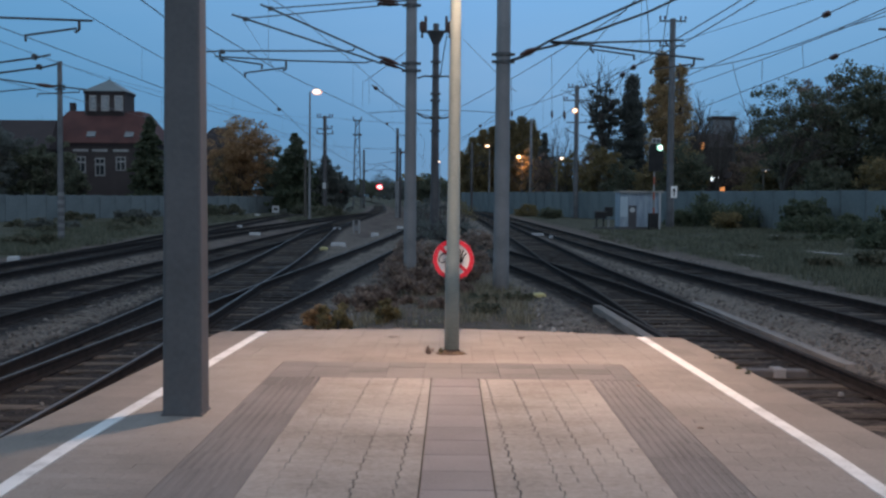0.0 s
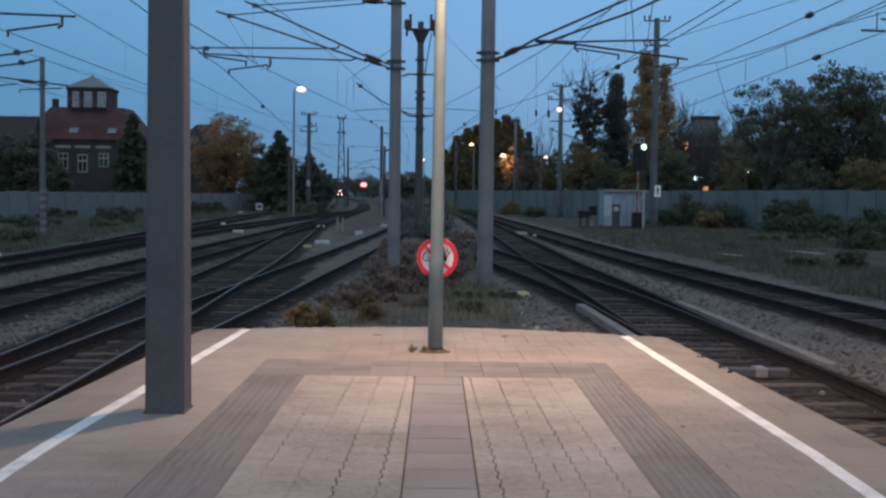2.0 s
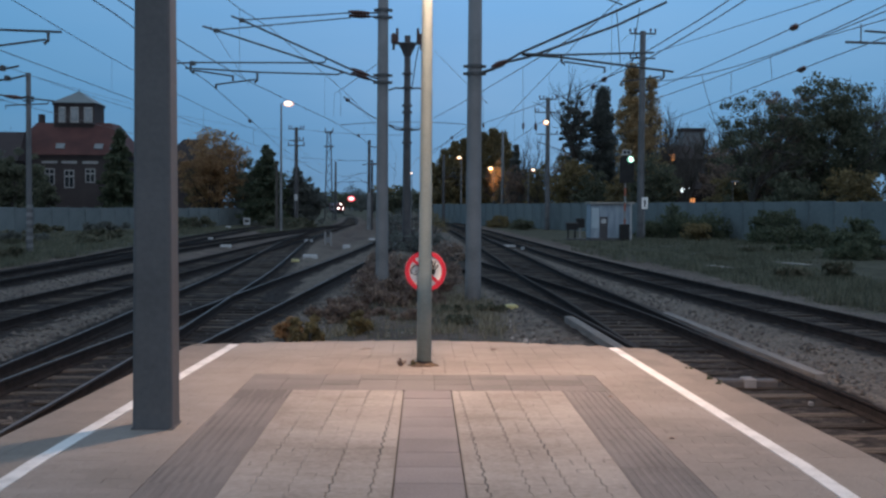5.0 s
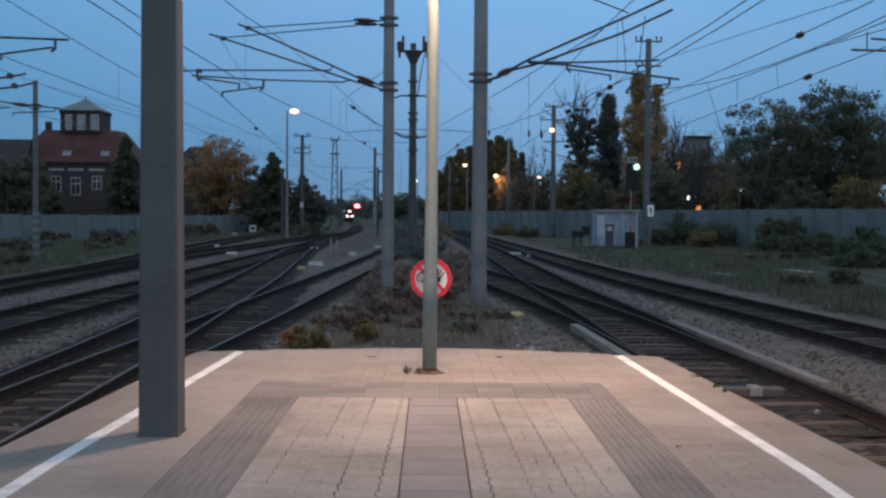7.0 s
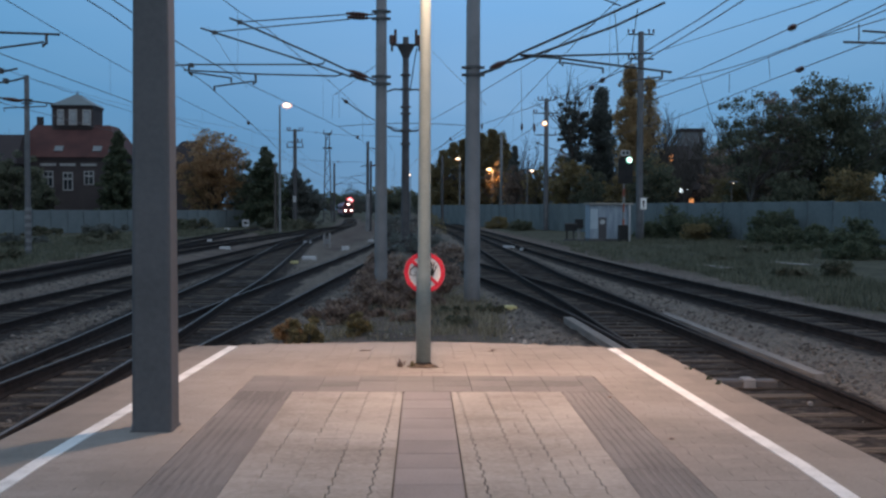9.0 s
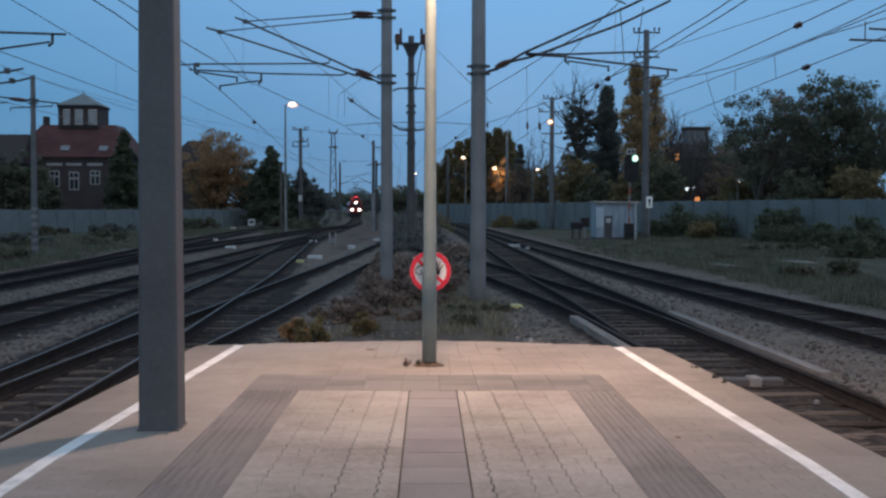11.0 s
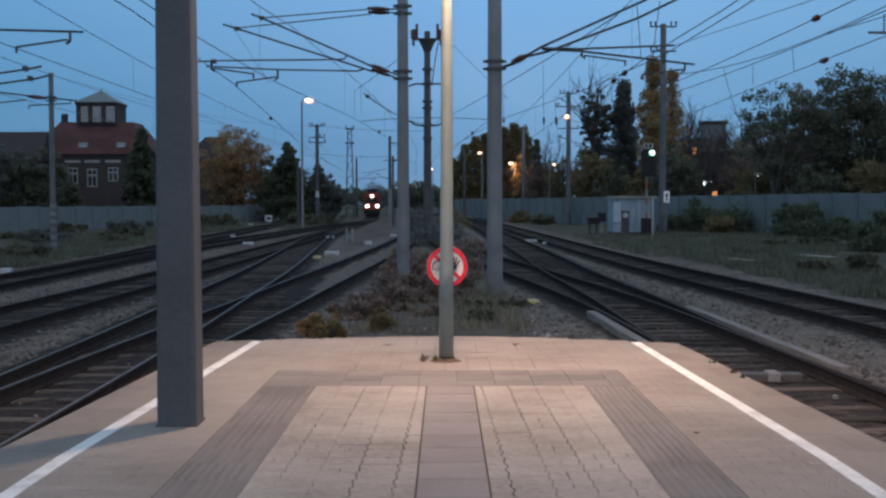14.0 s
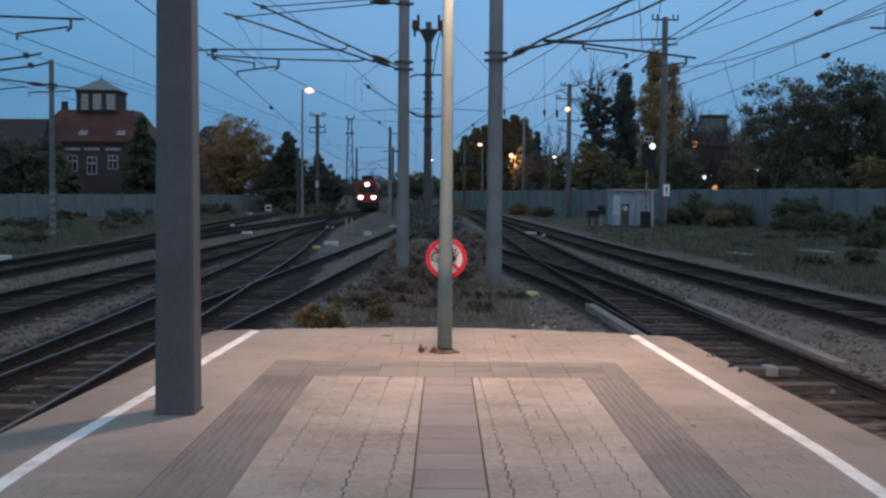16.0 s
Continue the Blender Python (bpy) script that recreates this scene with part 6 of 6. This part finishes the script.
for i, (x, y, s) in enumerate(((2.58, 10.75, 0.03), (2.61, 10.1, 0.03), (2.625, 9.82, 0.025))):
    tuft("weed_tuft", "small dry weed growing in the paving joint", "weed", x, y, TOP, M_GRASS, 12, s, 0.05, 0.007, 420 + i)
for i, (x, y, s) in enumerate(((-0.64, 12.1, 0.045), (0.745, 12.1, 0.045), (1.54, 9.06, 0.025), (1.68, 7.42, 0.022))):
    leaf_ = Geo()
    a_ = 0.9 * i
    for k in range(3):
        c_ = Vector((k * 0.6 * s * math.cos(a_), k * 0.6 * s * math.sin(a_), 0.006))
        leaf_.add([c_ + Vector((s * math.cos(a_ + k), s * math.sin(a_ + k), 0)), c_ + Vector((-0.4 * s * math.sin(a_ + k), 0.4 * s * math.cos(a_ + k), 0.008)), c_ - Vector((s * math.cos(a_ + k), s * math.sin(a_ + k), -0.002)), c_ + Vector((0.4 * s * math.sin(a_ + k), -0.4 * s * math.cos(a_ + k), 0.01))], [(0, 1, 2, 3)])
    solid("fallen_leaf", leaf_, M_LEAF_R, "withered brown leaf lying on the paving", "leaf", "fallen leaves", at=(x, y, TOP))


def grass_verge(label, spots, n, h, seed, material=M_GRASS):
    """Rough grass and dead stalks over a strip of ground; spots: (x, y, half width, half depth)."""
    rng = np.random.default_rng(seed)
    v = []
    for x, y, hx, hy in spots:
        k = n
        c = np.column_stack([x + rng.uniform(-hx, hx, k), y + rng.uniform(-hy, hy, k)])
        clump = rng.random((k // 40, 2)) * (2 * hx, 2 * hy) + (x - hx, y - hy)
        q = int(k * 0.8)
        c[:q] = clump[rng.integers(0, len(clump), q)] + rng.normal(0, 0.2, (q, 2))
        a, hh = rng.uniform(0, 6.283, k), h * rng.uniform(0.3, 1.0, k)
        w, lean = rng.uniform(0.012, 0.03, k), hh * rng.uniform(0.1, 0.6, k)
        dx, dy = np.cos(a), np.sin(a)
        z0 = np.full(k, -0.33)
        p0 = np.column_stack([c[:, 0] - dy * w, c[:, 1] + dx * w, z0])
        p1 = np.column_stack([c[:, 0] + dy * w, c[:, 1] - dx * w, z0])
        p2 = np.column_stack([c[:, 0] + dx * lean, c[:, 1] + dy * lean, z0 + hh])
        v.append(np.stack([p0, p1, p2], 1).reshape(-1, 3))
    v = np.concatenate(v)
    me = bpy.data.meshes.new("grass")
    me.from_pydata(v.tolist(), [], np.arange(len(v)).reshape(-1, 3).tolist())
    me.materials.append(material)
    tagged(new("grass", me), label, "grass", kind="stuff")


grass_verge("rough dull grass on the verge beside the outer track", [(12.6, 32, 2.2, 6), (12.9, 44, 2.6, 7), (13.6, 58, 5.0, 8), (16.4, 74, 7.0, 8), (22.0, 84, 7.0, 8), (19.0, 62, 4.0, 8)], 5200, 0.34, 31)
grass_verge("rough dull grass below the concrete fence", [(-18.2, 48, 2.2, 6), (-20.5, 60, 3.0, 8), (-23.0, 76, 4.0, 9), (-24.5, 94, 5.0, 10), (-22.5, 112, 4.0, 10), (-14.8, 112, 1.8, 12)], 4200, 0.4, 32)

grass_verge("dull grass and dead stalks growing before the platform end", [(0.9, 24.5, 0.7, 4.0), (-0.3, 24, 1.5, 4.5), (-0.2, 31, 1.3, 5), (0.6, 29, 0.8, 3.5), (-0.6, 38, 1.2, 5)], 2600, 0.30, 33, M_STRAW)


def loose_stones():
    """Angular ballast stones lying between the near tracks."""
    rng = np.random.default_rng(12)
    n = 22000
    y = 9.0 + 34 * rng.random(n) ** 1.5
    x = rng.uniform(-12.5, 9.0, n)
    keep = ~((y < 13.2) & (x > -3.2) & (x < 2.9))
    x, y = x[keep], y[keep]
    xy = np.column_stack([x, y])
    order = np.argsort(y)
    xy = xy[order]
    way = np.array([np.hypot(*(WAY_PTS[np.abs(WAY_PTS[:, 1] - q[1]) < 4] - q).T).min() for q in xy])
    g_v, g_f = [], []
    for (px, py), d in zip(xy, way):
        if d < 1.25 and (d > 0.62 or py > 26 or rng.random() < 0.85):
            continue
        s = rng.uniform(0.02, 0.05) * (0.55 if d < 1.0 else 1.0)
        z = (-0.178 if d < 0.9 else -0.160 if d < 1.5 else -0.160 - 0.14 * min(1, (d - 1.5) / 0.9)) + s * 0.3
        o = len(g_v)
        k = rng.uniform(0.6, 1.3, 6) * s
        g_v += [(px + k[0], py, z), (px, py + k[1], z), (px - k[2], py, z), (px, py - k[3], z), (px, py, z + k[4] * 0.8), (px, py, z - k[5])]
        g_f += [(o + a, o + b, o + c) for a, b, c in ((0, 1, 4), (1, 2, 4), (2, 3, 4), (3, 0, 4), (1, 0, 5), (2, 1, 5), (3, 2, 5), (0, 3, 5))]
    me = bpy.data.meshes.new("ballast_stones")
    me.from_pydata(g_v, [], g_f)
    me.materials.append(M_STONE)
    tagged(new("ballast_stones", me), "loose angular grey ballast stones between the rails", "gravel", kind="stuff")


loose_stones()


def rubble():
    """Pale broken stones scattered along the foot of the platform end."""
    r = random.Random(77)
    g = Geo()
    for x0, x1, y0, y1, n in ((-1.1, 0.1, 17.2, 20.5, 60), (1.6, 3.4, 17.0, 24.0, 150), (-2.9, -1.3, 21.0, 25.0, 40), (0.1, 1.6, 17.0, 19.0, 26)):
        for _ in range(n):
            x, y, q = r.uniform(x0, x1), r.uniform(y0, y1), r.uniform(0.025, 0.075) * r.uniform(0.6, 1.1)
            z, a = -0.25 + q * 0.25, r.uniform(0, 6.283)
            ring = [(x + q * r.uniform(0.7, 1.2) * math.cos(a + k * 1.257), y + q * r.uniform(0.7, 1.2) * math.sin(a + k * 1.257)) for k in range(5)]
            top = [(x + (u - x) * 0.55, y + (v - y) * 0.55, z + q * r.uniform(0.5, 0.9)) for u, v in ring]
            g.add([(u, v, z - q * 0.5) for u, v in ring] + top, [(k, (k + 1) % 5, 5 + (k + 1) % 5, 5 + k) for k in range(5)] + [(5, 6, 7, 8, 9)])
    me = bpy.data.meshes.new("rubble")
    me.from_pydata(g.v, [], g.f)
    me.materials.append(M_RUBBLE)
    tagged(new("rubble", me), "pale broken stones strewn before the platform end", "rubble", kind="stuff")


rubble()


# ---- houses ----
def window(parent, x, z, w, h, y=0.0, glass=None, bars=True):
    o = part("window", Geo().box(x - w / 2, y - 0.05, z - h / 2, x + w / 2, y + 0.0, z + h / 2), M_TRIM, parent)
    if bars:
        for px, pz, pw, ph in ((x - w * 0.22, z - h * 0.17, w * 0.34, h * 0.52), (x + w * 0.22, z - h * 0.17, w * 0.34, h * 0.52), (x - w * 0.22, z + h * 0.31, w * 0.34, h * 0.24), (x + w * 0.22, z + h * 0.31, w * 0.34, h * 0.24)):
            part("pane", Geo().box(px - pw / 2, y - 0.07, pz - ph / 2, px + pw / 2, y - 0.045, pz + ph / 2), glass or M_GLASS, o)
    else:
        part("pane", Geo().box(x - w * 0.4, y - 0.07, z - h * 0.42, x + w * 0.4, y - 0.045, z + h * 0.42), glass or M_PALEGLASS, o)
    return o


def hip_roof(x0, x1, y0, y1, z0, z1, inset_x, inset_y, over=0.4):
    x0, x1, y0, y1 = x0 - over, x1 + over, y0 - over, y1 + over
    v = [(x0, y0, z0), (x1, y0, z0), (x1, y1, z0), (x0, y1, z0), (x0 + inset_x, y0 + inset_y, z1), (x1 - inset_x, y0 + inset_y, z1), (x1 - inset_x, y1 - inset_y, z1), (x0 + inset_x, y1 - inset_y, z1)]
    return Geo().add(v, [(3, 2, 1, 0), (4, 5, 6, 7)] + [(i, (i + 1) % 4, 4 + (i + 1) % 4, 4 + i) for i in range(4)])


villa = thing("villa", "brick villa with red hipped roof and square glazed tower", "house", at=(-40.4, 129.5, -1.2))
part("wall", Geo().box(-7.2, 0, 0, 5.8, 10, 9.1), M_BRICK, villa)
part("roof", hip_roof(-7.2, 5.8, 0, 10, 9.1, 13.0, 2.6, 3.4), M_ROOF, villa, "red tiled hipped roof")
part("cornice", Geo().box(-7.35, -0.15, 8.7, 5.95, 0.0, 9.08), M_ROOFD, villa)
tw = part("tower", Geo().box(-2.95, 2.5, 11.2, 1.75, 6.7, 15.3), M_BRICK, villa, "square brick roof tower")
part("tower_roof", Geo().add([(-3.15, 2.25, 15.3), (1.95, 2.25, 15.3), (1.95, 6.95, 15.3), (-3.15, 6.95, 15.3), (-0.6, 4.6, 16.85)], [(3, 2, 1, 0), (0, 1, 4), (1, 2, 4), (2, 3, 4), (3, 0, 4)]), M_SLATE, tw, "pale zinc tower roof")
part("eave_board", Geo().box(-3.05, 2.35, 15.0, 1.85, 6.85, 15.28), M_ROOFD, tw)
part("finial", Geo().tube([(-0.6, 4.6, 16.7), (-0.6, 4.6, 17.25)], [0.09, 0.03], 6), M_MASTD, tw)
for x, w in ((-1.95, 0.8), (-0.5, 0.95), (1.1, 1.0)):
    window(tw, x, 13.9, w, 1.8, 2.5, M_PALEGLASS, False)
part("tower_sill", Geo().box(-2.6, 2.25, 12.75, 1.6, 2.5, 12.95), M_ROOFD, tw)
for x, z, h in ((-2.6, 6.6, 1.9), (-0.37, 6.35, 2.1), (2.05, 6.75, 1.6)):
    part("lintel", Geo().box(x - 0.88, -0.12, 8.12, x + 0.88, 0.0, 8.4), M_TRIM, villa)
    window(villa, x, z, 1.15, h)
for x in (-1.5, 2.9, 4.7):
    sk = part("skylight", Geo().box(-0.5, -0.4, -0.05, 0.5, 0.4, 0.10), M_PALEGLASS, villa)
    sk.matrix_basis = pose(x, 0.45, 10.1, 48, 0, 0)
part("chimney", Geo().box(-5.4, 4.5, 12.0, -4.8, 5.2, 14.1), M_BRICK, villa)
wing = thing("house_wing", "long low dark house with a dull roof beside the villa", "house", at=(-52.5, 126, -1.4))
part("wall", Geo().box(-9.5, 0, 0, 6.8, 9, 8.4), M_BRICK, wing)
part("roof", hip_roof(-9.5, 6.8, 0, 9, 8.4, 11.9, 0.6, 4.2), M_ROOFD, wing)
for x in (-2.0, 1.2, 4.4):
    window(wing, x, 5.2, 1.1, 1.7)
back = thing("house", "dark house with a flat gable behind the villa", "house", at=(-35.5, 172, -1.1))
part("wall", Geo().box(-4.5, 0, 0, 3.0, 8, 10.0), M_BRICK, back)
part("roof", hip_roof(-4.5, 3.0, 0, 8, 10.0, 13.6, 3.0, 3.4), M_ROOFD, back)
block_ = thing("apartment_building", "distant dark apartment block behind bare trees", "apartment building", at=(54.6, 230, -0.4))
part("wall", Geo().box(-5.5, 0, 0, 7.5, 9, 13.0), M_RENDERED, block_)
part("stair_tower", Geo().box(-1.5, -0.4, 0, 2.9, 4, 18.6), M_RENDERED, block_)
part("roof", Geo().box(-5.8, -0.3, 13.0, 7.8, 9.3, 13.4), M_ROOFD, block_)
part("roof", Geo().box(-1.8, -0.7, 18.6, 3.2, 4.3, 19.3), M_ROOFD, block_)
for r in range(5):
    for c in range(2):
        window(block_, -3.6 + c * 8.6, 2.2 + r * 2.3, 1.3, 1.6, glass=E_ORANGE if (r, c) in ((2, 0), (3, 1)) else M_GLASS, bars=False)
shed = thing("shed", "dark shed behind the concrete fence with a lit orange window", "shed", at=(33.0, 138, 0.25))
part("wall", Geo().box(-2.4, 0, -0.8, 2.2, 4, 4.4), M_BRICK, shed)
part("roof", hip_roof(-2.4, 2.2, 0, 4, 4.4, 5.6, 1.6, 1.8, 0.3), M_ROOFD, shed)
part("lit_window", Geo().box(-0.55, -0.05, 2.75, 0.15, 0.0, 3.25), E_ORANGE, shed, "glowing orange window")
part("lit_window", Geo().box(0.22, -0.05, 2.6, 0.5, 0.0, 3.3), E_ORANGE, shed, "glowing orange window")
part("wall_lamp", Geo().ball((-1.2, -0.5, 4.30), 0.34, 0.2, 0.30, 10), E_COOL, shed, "cool white wall lamp")
part("wall_lamp", Geo().ball((-0.5, -0.5, 4.50), 0.24, 0.2, 0.20, 10), E_COOL, shed, "cool white wall lamp")
far_house = thing("house", "distant house with a lit window among bare trees", "house", at=(34.2, 149.5, 0.2))
part("wall", Geo().box(-2.6, 0, -1, 3.0, 5.2, 8.7), M_BRICK, far_house)
part("roof", hip_roof(-2.6, 3.0, 0, 5.2, 8.7, 10.6, 1.8, 2.0, 0.3), M_ROOFD, far_house)
part("lit_window", Geo().box(-1.32, -0.05, 8.48, -0.70, 0.0, 9.28), E_ORANGE, far_house, "glowing orange window")
for x in (-1.2, 0.5, 2.0):
    window(far_house, x, 5.6, 0.8, 1.2)

paving()


# ---- the train ----
def carriage(name, label, cab):
    """A coach 19 m long with its front at y = 0, heading towards -y."""
    c = thing(name, label, "train", "the approaching train")
    side_ = [(-1.42, 0.95), (1.42, 0.95), (1.44, 2.6), (1.36, 3.3), (1.05, 3.75), (0.55, 3.95), (-0.55, 3.95), (-1.05, 3.75), (-1.36, 3.3), (-1.44, 2.6)]
    part("body", Geo().prism(side_, "y", 0.35 if cab else 0.1, 18.6), M_TRAINRED, c)
    part("underframe", Geo().box(-1.25, 0.5, 0.45, 1.25, 18.2, 0.95), M_DARK, c)
    part("roof", Geo().prism([(-0.95, 3.82), (0.95, 3.82), (0.6, 4.08), (-0.6, 4.08)], "y", 1.2, 18.2), M_TRAINGREY, c)
    if cab:
        part("roof_gear", Geo().box(-0.75, 1.4, 4.02, 0.75, 3.2, 4.52, 0.12), M_DARK, c, "dark roof equipment")
    for y in (2.6, 15.6):
        b = part("bogie", Geo().box(-1.05, y - 1.5, 0.3, 1.05, y + 1.5, 0.75, 0.05), M_DARK, c)
        for dy in (-0.95, 0.95):
            for x in (-0.78, 0.78):
                part("wheel", Geo().tube([(x - 0.06, y + dy, 0.43), (x + 0.06, y + dy, 0.43)], 0.43, 16), M_RUST, b)
    for k in range(7):
        for s in (-1, 1):
            part("side_window", Geo().box(s * 1.445 - 0.01, 2.2 + k * 2.2, 2.0, s * 1.445 + 0.01, 3.6 + k * 2.2, 2.85), M_GLASS, c)
    if cab:
        v = [(-1.42, 0.35, 0.95), (1.42, 0.35, 0.95), (1.42, 0.35, 2.3), (-1.42, 0.35, 2.3), (-1.25, 0.0, 0.95), (1.25, 0.0, 0.95), (1.28, 0.05, 2.25), (-1.28, 0.05, 2.25)]
        part("nose", Geo().add(v, [(4, 5, 6, 7), (0, 4, 7, 3), (1, 2, 6, 5), (3, 7, 6, 2), (0, 1, 5, 4)]), M_TRAINRED, c, "dull red nose")
        part("windscreen", Geo().add([(-1.15, 0.06, 2.32), (1.15, 0.06, 2.32), (1.0, 0.33, 3.25), (-1.0, 0.33, 3.25), (-1.15, 0.4, 2.32), (1.15, 0.4, 2.32), (1.0, 0.4, 3.25), (-1.0, 0.4, 3.25)], [(0, 1, 2, 3), (0, 4, 5, 1), (1, 5, 6, 2), (2, 6, 7, 3), (3, 7, 4, 0)]), M_DARK, c, "dark windscreen")
        part("skirt", Geo().prism([(-1.3, 0.3), (1.3, 0.3), (1.25, 1.1), (-1.25, 1.1)], "y", -0.06, 0.5), M_DARK, c, "black front skirt")
        for x in (-0.88, 0.88):
            part("buffer", Geo().tube([(x, 0, 1.05), (x, -0.45, 1.05), (x, -0.46, 1.05), (x, -0.52, 1.05)], [0.1, 0.1, 0.22, 0.22], 12), M_DARK, c)
        part("coupling", Geo().box(-0.12, -0.35, 0.9, 0.12, 0.0, 1.1), M_DARK, c)
        # lenses are oversized; the E_HALO balls behind them are their glare, built as shapes
        for x in (-0.82, 0.82):
            hl = part("headlight", Geo().ball((x, -0.06, 1.72), 0.38, 0.1, 0.33, 14), E_HALO, c, "round headlight with its reddish glare built on")
            part("lens", Geo().ball((x, -0.17, 1.72), 0.29, 0.05, 0.22, 14), E_HEAD, hl)
        tl = part("top_light", Geo().ball((0, 0.18, 3.36), 0.40, 0.14, 0.34, 14), E_HALO, c, "top headlight with its reddish glare built on")
        part("lens", Geo().ball((0, 0.02, 3.36), 0.28, 0.05, 0.21, 14), E_HEAD, tl)
    return c


CARS = [carriage("railcar", "red railcar with three glowing headlights approaching on the far track", True)]
for _ in range(3):
    CARS.append(carriage("coach", "red coach coupled behind the leading railcar", False))


# ---- movement of the train along the far track ----
def motions():
    q, _ = ROUTES["left_far"]
    s = np.concatenate([[0], np.cumsum(np.linalg.norm(np.diff(q, axis=0), axis=1))])
    times = [0, 1.5, 3, 4, 5.2, 6.2, 7.3, 8, 9.2, 10.2, 11.3, 12, 13, 14, 15, 16]
    fronts = [600, 543, 489, 455, 417, 386, 354, 334, 300, 273, 246.5, 230, 207, 184.5, 163, 143.5]
    for k, car in enumerate(CARS):
        rows = []
        for t, y in zip(times, fronts):
            at0 = np.interp(y, q[:, 1], s) + 19.0 * k
            a = [np.interp(at0, s, q[:, i]) for i in (0, 1)]
            b = [np.interp(at0 + 18.0, s, q[:, i]) for i in (0, 1)]
            rows.append((t, pose(a[0], a[1], 0.0, 0, 0, math.degrees(math.atan2(-(b[0] - a[0]), b[1] - a[1])))))
        walk(car, rows)


motions()
